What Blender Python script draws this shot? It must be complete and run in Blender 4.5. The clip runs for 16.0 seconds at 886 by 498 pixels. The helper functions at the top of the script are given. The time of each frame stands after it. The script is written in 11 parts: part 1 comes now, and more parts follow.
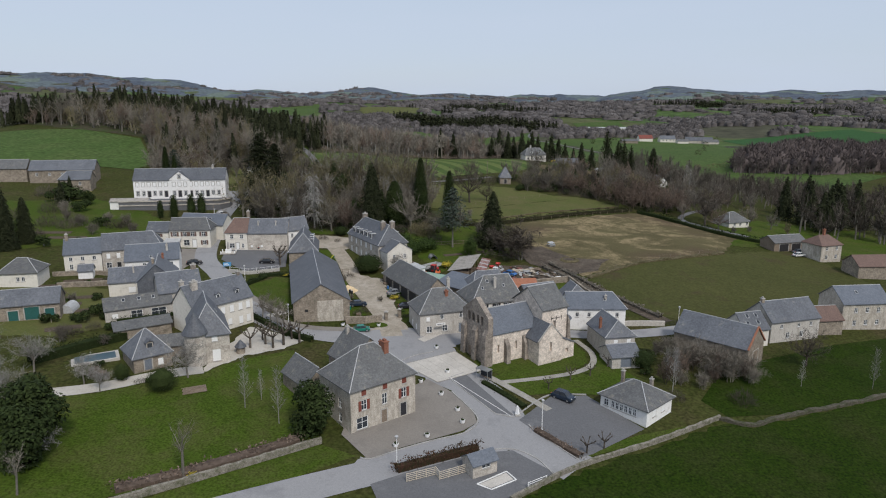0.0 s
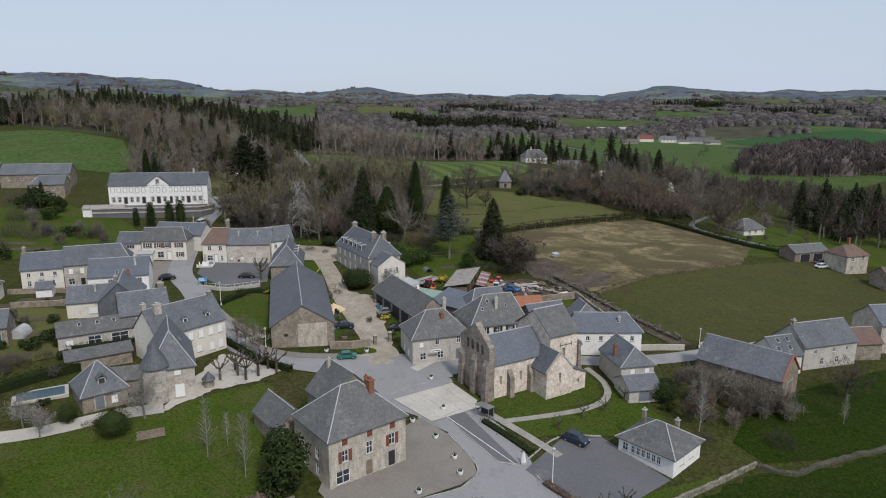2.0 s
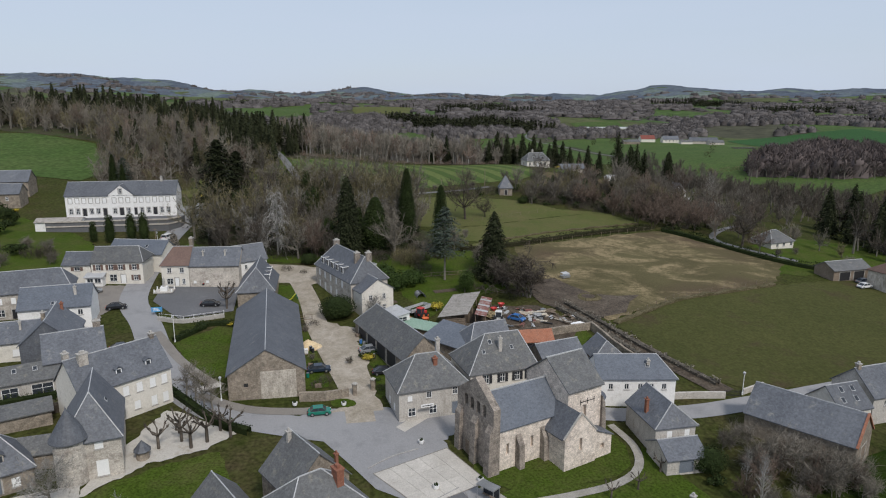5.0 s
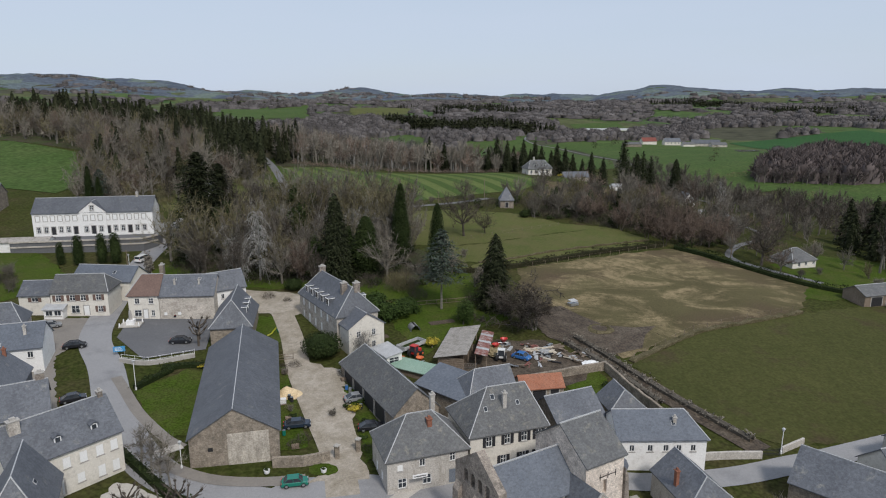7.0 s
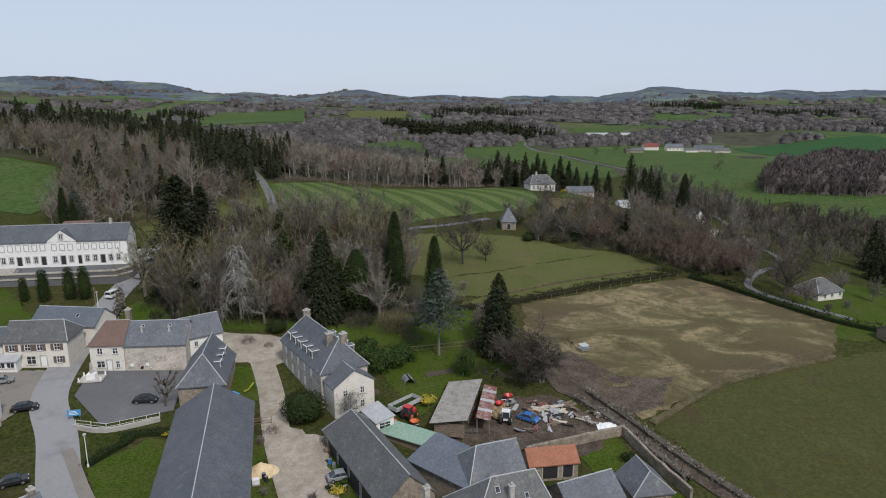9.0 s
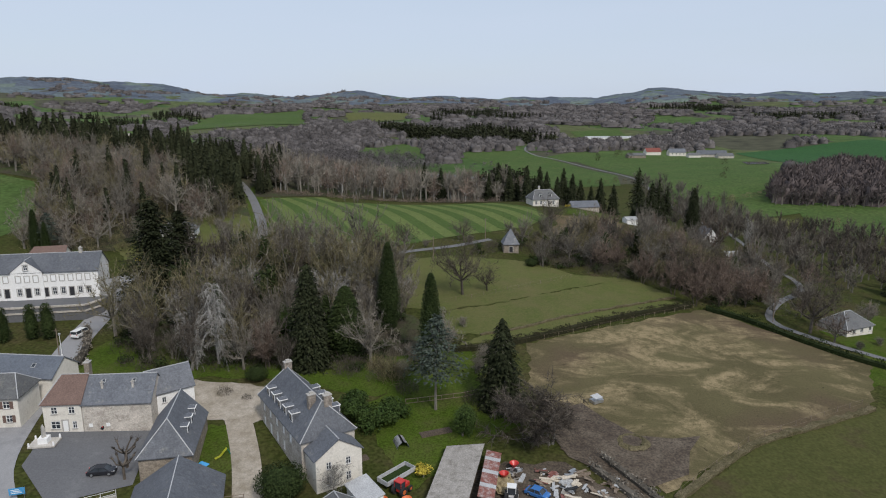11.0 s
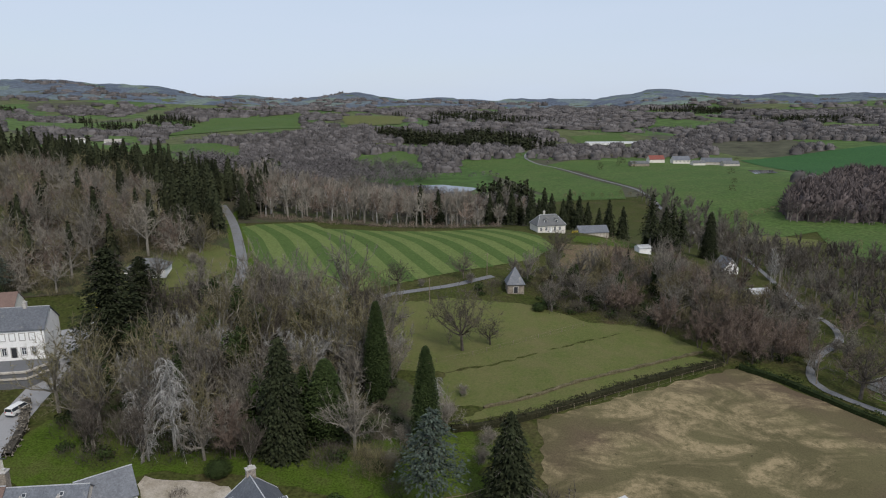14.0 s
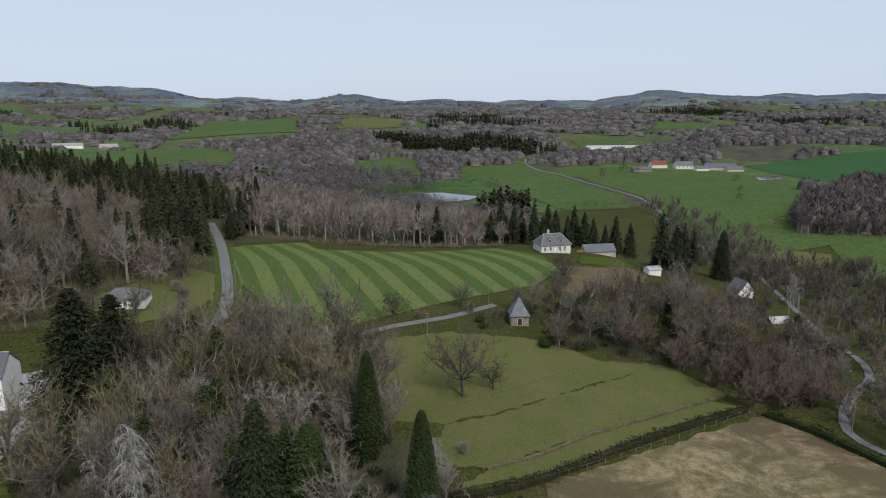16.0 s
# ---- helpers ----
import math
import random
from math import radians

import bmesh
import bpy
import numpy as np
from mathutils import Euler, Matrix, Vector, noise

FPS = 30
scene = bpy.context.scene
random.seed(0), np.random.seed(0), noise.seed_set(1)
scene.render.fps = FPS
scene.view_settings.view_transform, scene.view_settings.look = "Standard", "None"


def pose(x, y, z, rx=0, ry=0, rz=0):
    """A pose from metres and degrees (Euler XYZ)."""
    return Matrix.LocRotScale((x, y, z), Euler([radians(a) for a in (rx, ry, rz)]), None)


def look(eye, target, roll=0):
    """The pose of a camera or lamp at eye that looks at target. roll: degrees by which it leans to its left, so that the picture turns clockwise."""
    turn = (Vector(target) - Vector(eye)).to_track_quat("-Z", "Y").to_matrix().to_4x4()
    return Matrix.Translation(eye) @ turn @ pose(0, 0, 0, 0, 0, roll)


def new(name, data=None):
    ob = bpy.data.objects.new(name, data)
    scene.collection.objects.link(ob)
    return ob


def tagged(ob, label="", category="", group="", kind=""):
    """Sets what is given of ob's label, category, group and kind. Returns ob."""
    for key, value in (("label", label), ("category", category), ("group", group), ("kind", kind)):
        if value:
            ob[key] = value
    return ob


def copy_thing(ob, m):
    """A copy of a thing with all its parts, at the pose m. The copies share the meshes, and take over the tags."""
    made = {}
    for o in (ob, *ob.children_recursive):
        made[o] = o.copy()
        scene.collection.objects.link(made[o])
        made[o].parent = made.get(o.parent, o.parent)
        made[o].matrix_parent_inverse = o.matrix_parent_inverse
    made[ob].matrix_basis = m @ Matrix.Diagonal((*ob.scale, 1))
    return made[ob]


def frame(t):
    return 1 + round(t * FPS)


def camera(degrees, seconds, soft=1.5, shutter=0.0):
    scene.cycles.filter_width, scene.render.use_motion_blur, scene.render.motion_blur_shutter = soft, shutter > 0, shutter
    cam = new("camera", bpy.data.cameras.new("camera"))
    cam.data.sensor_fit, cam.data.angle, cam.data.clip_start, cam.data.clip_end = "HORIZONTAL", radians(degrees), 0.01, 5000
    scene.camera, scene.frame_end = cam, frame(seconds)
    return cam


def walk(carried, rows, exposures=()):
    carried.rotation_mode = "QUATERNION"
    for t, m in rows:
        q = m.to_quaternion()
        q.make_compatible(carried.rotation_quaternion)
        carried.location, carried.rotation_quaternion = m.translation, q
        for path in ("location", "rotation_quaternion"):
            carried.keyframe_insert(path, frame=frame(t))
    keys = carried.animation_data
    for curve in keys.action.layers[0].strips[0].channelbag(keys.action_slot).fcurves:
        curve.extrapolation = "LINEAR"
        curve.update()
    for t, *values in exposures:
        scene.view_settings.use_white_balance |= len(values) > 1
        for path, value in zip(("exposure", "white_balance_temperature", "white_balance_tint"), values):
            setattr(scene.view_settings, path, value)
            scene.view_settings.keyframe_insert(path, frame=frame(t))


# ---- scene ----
cam = camera(67.5, 16.0, soft=1.1)
METRES, EYE, TILT, LEAN, TURN = 134.0, 53.6, -12.5, 0.0, 0.3
ROWS = [
    (0.0, 0.0, 0.0, 0.0, 0.0, -0.13, -0.28),
    (0.5, 0.001, 0.0298, 0.0068, -0.04, -0.14, -0.26),
    (1.0, 0.002, 0.0594, 0.0135, -0.09, -0.14, -0.23),
    (1.5, 0.0028, 0.0893, 0.0199, -0.14, -0.14, -0.22),
    (2.0, 0.0038, 0.1193, 0.0261, -0.19, -0.14, -0.21),
    (2.5, 0.005, 0.1493, 0.0324, -0.23, -0.15, -0.19),
    (3.0, 0.0059, 0.1792, 0.0388, -0.28, -0.16, -0.17),
    (3.5, 0.0072, 0.209, 0.0455, -0.32, -0.17, -0.13),
    (4.0, 0.0082, 0.2391, 0.052, -0.35, -0.17, -0.08),
    (6.5, 0.0133, 0.3854, 0.0964, -0.53, -0.16, 0.06),
    (7.0, 0.0146, 0.4138, 0.1127, -0.55, -0.18, 0.1),
    (7.5, 0.0155, 0.4423, 0.1288, -0.58, -0.18, 0.13),
    (8.0, 0.0166, 0.4703, 0.145, -0.6, -0.17, 0.14),
    (8.5, 0.0174, 0.4988, 0.1605, -0.62, -0.09, 0.17),
    (9.0, 0.0183, 0.5265, 0.1766, -0.64, -0.08, 0.17),
    (11.5, 0.0228, 0.664, 0.2534, -0.76, -0.05, 0.2),
    (12.0, 0.0234, 0.6921, 0.2686, -0.79, -0.04, 0.22),
    (12.5, 0.0244, 0.72, 0.2842, -0.82, -0.05, 0.22),
    (13.0, 0.0254, 0.748, 0.2998, -0.83, -0.05, 0.25),
    (13.5, 0.0263, 0.7756, 0.3156, -0.84, -0.06, 0.29),
    (14.0, 0.0268, 0.8032, 0.3317, -0.88, -0.02, 0.29),
    (14.5, 0.0278, 0.8308, 0.3468, -0.9, -0.01, 0.34),
    (15.0, 0.0287, 0.8588, 0.3623, -0.92, -0.02, 0.4),
    (15.5, 0.0296, 0.8856, 0.378, -0.94, 0.03, 0.44),
    (16.0, 0.0306, 0.9086, 0.3932, -0.93, 0.05, 0.43),
]
walk(cam, [(t, pose(0, 0, EYE, TILT, LEAN, TURN) @ pose(METRES * x, METRES * y, METRES * z, 90 + pitch, roll, yaw)) for t, x, y, z, yaw, pitch, roll in ROWS], exposures=[(0.0, 0.0), (8.0, 0.03), (16.0, 0.14)])

# ---- daylight: thin high cloud, soft sun from the right behind the view ----
SUN_EL, SUN_AZ = 47.0, 152.0
world = bpy.data.worlds.new("sky")
scene.world = world
world.use_nodes = True
wt = world.node_tree
wt.nodes.clear()
w_out = wt.nodes.new("ShaderNodeOutputWorld")
w_bg = wt.nodes.new("ShaderNodeBackground")
w_sky = wt.nodes.new("ShaderNodeTexSky")
w_sky.sky_type = "NISHITA"
w_sky.sun_disc = False
w_sky.sun_elevation = radians(SUN_EL)
w_sky.sun_rotation = radians(SUN_AZ)
w_tc = wt.nodes.new("ShaderNodeTexCoord")
w_map = wt.nodes.new("ShaderNodeMapping")
w_map.inputs["Scale"].default_value = (1.2, 1.2, 7.0)
w_noise = wt.nodes.new("ShaderNodeTexNoise")
w_noise.inputs["Scale"].default_value = 2.2
w_noise.inputs["Detail"].default_value = 5.0
w_ramp = wt.nodes.new("ShaderNodeMapRange")
w_ramp.inputs["From Min"].default_value = 0.3
w_ramp.inputs["From Max"].default_value = 0.75
w_ramp.inputs["To Min"].default_value = 0.80
w_ramp.inputs["To Max"].default_value = 0.96
w_mix = wt.nodes.new("ShaderNodeMix")
w_mix.data_type = "RGBA"
w_mix.inputs[7].default_value = (5.3, 6.1, 7.45, 1.0)
wt.links.new(w_tc.outputs["Generated"], w_map.inputs["Vector"])
wt.links.new(w_map.outputs["Vector"], w_noise.inputs["Vector"])
wt.links.new(w_noise.outputs["Fac"], w_ramp.inputs["Value"])
wt.links.new(w_ramp.outputs["Result"], w_mix.inputs[0])
wt.links.new(w_sky.outputs["Color"], w_mix.inputs[6])
wt.links.new(w_mix.outputs[2], w_bg.inputs["Color"])
wt.links.new(w_bg.outputs["Background"], w_out.inputs["Surface"])
w_bg.inputs["Strength"].default_value = 0.104
sun = new("sun", bpy.data.lights.new("sun", "SUN"))
sun.data.energy = 2.5
sun.data.angle = radians(10)
sun.data.color = (1.0, 0.945, 0.88)
_az, _el = radians(SUN_AZ), radians(SUN_EL)
_d = Vector((math.sin(_az) * math.cos(_el), math.cos(_az) * math.cos(_el), math.sin(_el)))
sun.matrix_world = look(_d * 100, (0, 0, 0))


# ---- materials ----
def mat(name, a, b, big=0.08, fine=2.5, rough=0.85, bump=0.25, c=None, cfac=0.35, stretch=(1, 1, 1), metal=0.0, local=False, spec=0.3, rand=0.0, streak=0.0, tone=0.0, soft=0.0, grain=0.16, cell=0.0, course=0.0):
    """Two base colours mixed by broad and fine noise, with an optional third for stains, and fine relief."""
    m = bpy.data.materials.new(name)
    m.use_nodes = True
    nt = m.node_tree
    n, l = nt.nodes, nt.links
    p = n["Principled BSDF"]
    if local:
        src = n.new("ShaderNodeTexCoord").outputs["Object"]
    else:
        src = n.new("ShaderNodeNewGeometry").outputs["Position"]
    mp = n.new("ShaderNodeMapping")
    mp.inputs["Scale"].default_value = stretch
    l.new(src, mp.inputs["Vector"])
    n1 = n.new("ShaderNodeTexNoise")
    n1.inputs["Scale"].default_value = big
    n1.inputs["Detail"].default_value = 6.0
    n1.inputs["Roughness"].default_value = 0.6
    n2 = n.new("ShaderNodeTexNoise")
    n2.inputs["Scale"].default_value = fine
    n2.inputs["Detail"].default_value = 4.0
    l.new(mp.outputs["Vector"], n1.inputs["Vector"])
    l.new(mp.outputs["Vector"], n2.inputs["Vector"])
    add = n.new("ShaderNodeMath")
    add.operation = "ADD"
    l.new(n1.outputs["Fac"], add.inputs[0])
    l.new(n2.outputs["Fac"], add.inputs[1])
    rg = n.new("ShaderNodeMapRange")
    rg.inputs["From Min"].default_value = 0.72
    rg.inputs["From Max"].default_value = 1.28
    l.new(add.outputs[0], rg.inputs["Value"])
    mx = n.new("ShaderNodeMix")
    mx.data_type = "RGBA"
    mx.inputs[6].default_value = (*a, 1)
    mx.inputs[7].default_value = (*b, 1)
    l.new(rg.outputs["Result"], mx.inputs[0])
    col = mx.outputs[2]
    if c:
        n3 = n.new("ShaderNodeTexNoise")
        n3.inputs["Scale"].default_value = big * 2.7
        n3.inputs["Detail"].default_value = 8.0
        n3.inputs["Roughness"].default_value = 0.7
        mp3 = n.new("ShaderNodeMapping")
        mp3.inputs["Location"].default_value = (31, 17, 5)
        if streak:
            mp3.inputs["Scale"].default_value = (1, 1, streak)
        l.new(mp.outputs["Vector"], mp3.inputs["Vector"])
        l.new(mp3.outputs["Vector"], n3.inputs["Vector"])
        r3 = n.new("ShaderNodeMapRange")
        r3.inputs["From Min"].default_value = 0.62 - cfac * 0.35 - soft
        r3.inputs["From Max"].default_value = 0.72 - cfac * 0.1 + soft
        l.new(n3.outputs["Fac"], r3.inputs["Value"])
        m3 = n.new("ShaderNodeMix")
        m3.data_type = "RGBA"
        l.new(r3.outputs["Result"], m3.inputs[0])
        l.new(col, m3.inputs[6])
        m3.inputs[7].default_value = (*c, 1)
        col = m3.outputs[2]
    fac = None
    if grain:
        n4 = n.new("ShaderNodeTexNoise")
        n4.inputs["Scale"].default_value = fine * 2.6
        n4.inputs["Detail"].default_value = 3.0
        l.new(mp.outputs["Vector"], n4.inputs["Vector"])
        r4 = n.new("ShaderNodeMapRange")
        r4.inputs["From Min"].default_value = 0.3
        r4.inputs["From Max"].default_value = 0.7
        r4.inputs["To Min"].default_value = 1 - grain * 1.6
        r4.inputs["To Max"].default_value = 1 + grain * 1.6
        l.new(n4.outputs["Fac"], r4.inputs["Value"])
        fac = r4.outputs["Result"]
    if cell or course:
        # single stones, or rows of slates
        vo = n.new("ShaderNodeTexVoronoi")
        vo.inputs["Scale"].default_value = cell or 1.0
        sq = n.new("ShaderNodeMapping")
        sq.inputs["Scale"].default_value = (1, 1, 1.5) if cell else (3.2, 3.2, 5.5)
        l.new(src, sq.inputs["Vector"])
        l.new(sq.outputs["Vector"], vo.inputs["Vector"])
        sc = n.new("ShaderNodeSeparateColor")
        l.new(vo.outputs["Color"], sc.inputs[0])
        r5 = n.new("ShaderNodeMapRange")
        amp = 0.12 if cell else course
        r5.inputs["To Min"].default_value = 1 - amp
        r5.inputs["To Max"].default_value = 1 + amp
        l.new(sc.outputs[0], r5.inputs["Value"])
        mu = n.new("ShaderNodeMath")
        mu.operation = "MULTIPLY"
        l.new(r5.outputs["Result"], mu.inputs[0])
        if fac is None:
            mu.inputs[1].default_value = 1.0
        else:
            l.new(fac, mu.inputs[1])
        fac = mu.outputs[0]
    if fac is not None:
        hg = n.new("ShaderNodeHueSaturation")
        l.new(fac, hg.inputs["Value"])
        l.new(col, hg.inputs["Color"])
        col = hg.outputs["Color"]
    for k, whole in ((rand, True), (tone, False)):
        # whole things differ from one another, and leaves or trees within one mesh
        if not k:
            continue
        hs = n.new("ShaderNodeHueSaturation")
        rr = n.new("ShaderNodeMapRange")
        rr.inputs["To Min"].default_value = 1 - k
        rr.inputs["To Max"].default_value = 1 + k
        if whole:
            l.new(n.new("ShaderNodeObjectInfo").outputs["Random"], rr.inputs["Value"])
        else:
            at = n.new("ShaderNodeAttribute")
            at.attribute_name = "tone"
            l.new(at.outputs["Fac"], rr.inputs["Value"])
        l.new(rr.outputs["Result"], hs.inputs["Value"])
        l.new(col, hs.inputs["Color"])
        col = hs.outputs["Color"]
    l.new(col, p.inputs["Base Color"])
    p.inputs["Roughness"].default_value = rough
    p.inputs["Metallic"].default_value = metal
    p.inputs["Specular IOR Level"].default_value = spec
    if bump:
        bp = n.new("ShaderNodeBump")
        bp.inputs["Strength"].default_value = bump
        bp.inputs["Distance"].default_value = 0.08
        l.new(n2.outputs["Fac"], bp.inputs["Height"])
        l.new(bp.outputs["Normal"], p.inputs["Normal"])
    return m


M_LAND = mat("rough_land", (0.032, 0.042, 0.0095), (0.054, 0.056, 0.018), 0.03, 0.6, 1, 0.5, c=(0.064, 0.050, 0.027), cfac=0.22, soft=0.05, spec=0.06, grain=0.26)
M_WOODFLOOR = mat("wood_floor", (0.042, 0.038, 0.026), (0.064, 0.056, 0.036), 0.05, 0.8, 1, 0.5, c=(0.042, 0.062, 0.020), cfac=0.5, spec=0.08)
M_LAWN = mat("lawn", (0.036, 0.060, 0.0076), (0.054, 0.082, 0.0112), 0.05, 1.1, 0.95, 0.4, c=(0.072, 0.074, 0.024), cfac=0.34, soft=0.06, spec=0.06, grain=0.24)
# deep green grass, darkened further for lens falloff towards the view's corner
M_DEEP = mat("deep_vignetted_meadow", (0.01204, 0.0258, 0.002236), (0.02064, 0.03612, 0.003956), 0.04, 0.9, 0.95, 0.5, c=(0.02666, 0.03268, 0.00903), cfac=0.34, soft=0.05, spec=0.06, grain=0.3)
M_PASTURE = mat("pasture", (0.04757, 0.05273, 0.01657), (0.06656, 0.06779, 0.02289), 0.035, 0.7, 0.95, 0.4, c=(0.05917, 0.04733, 0.02493), cfac=0.25, spec=0.08, grain=0.13)
M_MEADOW = mat("meadow", (0.068, 0.083, 0.025), (0.100, 0.107, 0.036), 0.035, 1.5, 0.95, 0.3, c=(0.112, 0.100, 0.046), cfac=0.34, soft=0.06, spec=0.06, grain=0.12)
M_BRIGHT = mat("young_crop", (0.045, 0.078, 0.021), (0.062, 0.099, 0.028), 0.012, 0.2, 0.95, 0.3, c=(0.074, 0.098, 0.034), cfac=0.3, soft=0.08, spec=0.06, grain=0.2)
M_DARKGREEN = mat("winter_wheat", (0.026, 0.072, 0.024), (0.036, 0.088, 0.029), 0.01, 0.2, 0.95, 0.3, spec=0.06)
M_BANK = mat("rough_bank", (0.062, 0.056, 0.028), (0.092, 0.080, 0.044), 0.2, 1.6, 1, 0.5, c=(0.15, 0.125, 0.080), cfac=0.45, soft=0.05, spec=0.06, grain=0.25)
M_MUD = mat("mud", (0.043, 0.032, 0.023), (0.074, 0.056, 0.040), 0.12, 1.0, 0.85, 0.6, c=(0.125, 0.102, 0.075), cfac=0.38, soft=0.06, grain=0.3)
M_MOWN1 = mat("mown_light", (0.08849, 0.1176, 0.03591), (0.1084, 0.1352, 0.04446), 0.05, 0.6, 0.95, 0.3, spec=0.08)
M_MOWN2 = mat("mown_dark", (0.05039, 0.08184, 0.0216), (0.06202, 0.09412, 0.0261), 0.05, 0.6, 0.95, 0.3, spec=0.08)
M_ASPHALT = mat("asphalt", (0.232, 0.231, 0.236), (0.276, 0.273, 0.274), 0.06, 3.0, 0.9, 0.15, c=(0.192, 0.191, 0.196), cfac=0.3, grain=0.07)
M_LANE = mat("lane_asphalt", (0.119, 0.119, 0.1232), (0.1573, 0.1573, 0.1581), 0.06, 2.0, 0.95, 0.15, c=(0.1105, 0.1062, 0.0935), cfac=0.35)
M_MOSSWALL = mat("mossy_dry_stone", (0.0595, 0.0546, 0.0406), (0.105, 0.0924, 0.07), 0.4, 2.4, 1, 0.6, c=(0.0385, 0.0476, 0.0168), cfac=0.5)
M_ASPHALT_D = mat("asphalt_dark", (0.1035, 0.1044, 0.1098), (0.1395, 0.1404, 0.1458), 0.07, 3.0, 0.9, 0.15, c=(0.17, 0.17, 0.172), cfac=0.2, grain=0.07)
M_GRIT = mat("grit_court", (0.1892, 0.1716, 0.1514), (0.2332, 0.213, 0.1892), 0.08, 3.0, 0.95, 0.2, c=(0.17, 0.155, 0.14), cfac=0.35, grain=0.07)
M_CONC = mat("pale_concrete", (0.425, 0.400, 0.360), (0.500, 0.470, 0.428), 0.12, 2.0, 0.9, 0.1, c=(0.36, 0.335, 0.30), cfac=0.35, rand=0.05, grain=0.08, soft=0.06)
M_GRAVEL = mat("gravel_track", (0.300, 0.262, 0.212), (0.395, 0.352, 0.296), 0.12, 1.5, 1, 0.4, c=(0.19, 0.162, 0.115), cfac=0.42, soft=0.06, grain=0.1)
M_PALEGRAVEL = mat("pale_gravel", (0.38, 0.3562, 0.3139), (0.456, 0.4275, 0.3832), 0.12, 2.0, 1, 0.3, c=(0.30, 0.27, 0.22), cfac=0.2, grain=0.07)
M_PATH = mat("worn_path", (0.270, 0.255, 0.225), (0.335, 0.316, 0.283), 0.15, 2.0, 0.95, 0.15, c=(0.200, 0.185, 0.155), cfac=0.35, soft=0.05, grain=0.1)
M_KERB = mat("kerb_stone", (0.27, 0.26, 0.245), (0.36, 0.35, 0.335), 0.3, 3.0, 0.9, 0.1, cell=1.0)
M_LINE = mat("road_paint", (0.62, 0.62, 0.60), (0.75, 0.75, 0.73), 0.5, 4.0, 0.8, 0.0, grain=0.05)
M_SLATE = mat("slate", (0.0774, 0.08342, 0.09632), (0.1221, 0.1299, 0.1453), 0.25, 2.2, 0.62, 0.35, c=(0.185, 0.185, 0.175), cfac=0.1, local=True, stretch=(1, 1, 0.6), rand=0.14, spec=0.4, course=0.13, grain=0.08)
M_SLATE_OLD = mat("old_slate", (0.08626, 0.08789, 0.08953), (0.1275, 0.1294, 0.1298), 0.3, 2.5, 0.75, 0.45, c=(0.1849, 0.1763, 0.1505), cfac=0.2, local=True, rand=0.1, course=0.13, grain=0.08)
M_SLATE_BLUE = mat("new_slate", (0.0882, 0.1008, 0.1224), (0.1215, 0.135, 0.1584), 0.25, 2.2, 0.55, 0.25, local=True, rand=0.1, spec=0.4, course=0.13, grain=0.08)
M_REDTILE = mat("red_tile", (0.16, 0.045, 0.035), (0.22, 0.075, 0.058), 0.5, 3.0, 0.85, 0.4, c=(0.12, 0.06, 0.05), cfac=0.3, local=True)
M_TILE = mat("orange_tile", (0.27, 0.105, 0.06), (0.36, 0.165, 0.105), 0.4, 3.0, 0.85, 0.4, c=(0.25, 0.12, 0.08), cfac=0.4, local=True)
M_BROWNTILE = mat("brown_tile", (0.125, 0.082, 0.068), (0.165, 0.11, 0.09), 0.4, 3.0, 0.8, 0.4, local=True)
M_FIBRE = mat("fibre_cement_sheet", (0.27, 0.25, 0.225), (0.35, 0.325, 0.295), 0.3, 2.0, 0.9, 0.2, c=(0.19, 0.175, 0.15), cfac=0.4, local=True)
M_REDSHEET = mat("rusty_sheet", (0.150, 0.050, 0.040), (0.260, 0.120, 0.098), 0.35, 1.5, 0.7, 0.2, c=(0.36, 0.33, 0.32), cfac=0.4, local=True)
M_GREENSHEET = mat("green_sheet", (0.20, 0.31, 0.24), (0.26, 0.36, 0.29), 0.3, 2.0, 0.7, 0.2, local=True)
M_CAP = mat("zinc_ridge", (0.34, 0.345, 0.35), (0.46, 0.465, 0.47), 0.5, 3.0, 0.6, 0.05, local=True)
M_STONE = mat("rubble_stone", (0.190, 0.158, 0.122), (0.365, 0.312, 0.252), 0.35, 3.2, 0.95, 0.6, c=(0.115, 0.100, 0.082), cfac=0.42, local=True, rand=0.06, cell=3.6, soft=0.05)
M_STONE_GREY = mat("grey_rubble_stone", (0.342, 0.3133, 0.2728), (0.5746, 0.5267, 0.4677), 0.25, 3.0, 0.95, 0.6, c=(0.2736, 0.24, 0.2079), cfac=0.35, local=True, rand=0.06, cell=3.6)
M_CHURCH = mat("church_granite", (0.528, 0.4532, 0.385), (0.77, 0.682, 0.5995), 0.35, 2.6, 0.95, 0.5, c=(0.33, 0.2838, 0.2442), cfac=0.34, local=True, cell=3.6, soft=0.05)
M_BELFRY = mat("weathered_granite", (0.20, 0.17, 0.145), (0.34, 0.295, 0.25), 0.35, 2.4, 0.95, 0.6, c=(0.12, 0.105, 0.09), cfac=0.45, local=True, cell=3.6)
M_RENDER = mat("grey_render", (0.40, 0.375, 0.34), (0.50, 0.47, 0.43), 0.3, 2.0, 0.95, 0.15, c=(0.31, 0.285, 0.25), cfac=0.35, local=True, streak=0.4)
M_OLDRENDER = mat("stained_render", (0.413, 0.3717, 0.3127), (0.5782, 0.5286, 0.4578), 0.35, 2.0, 0.95, 0.25, c=(0.2242, 0.1982, 0.1652), cfac=0.5, local=True, streak=0.35, soft=0.05)
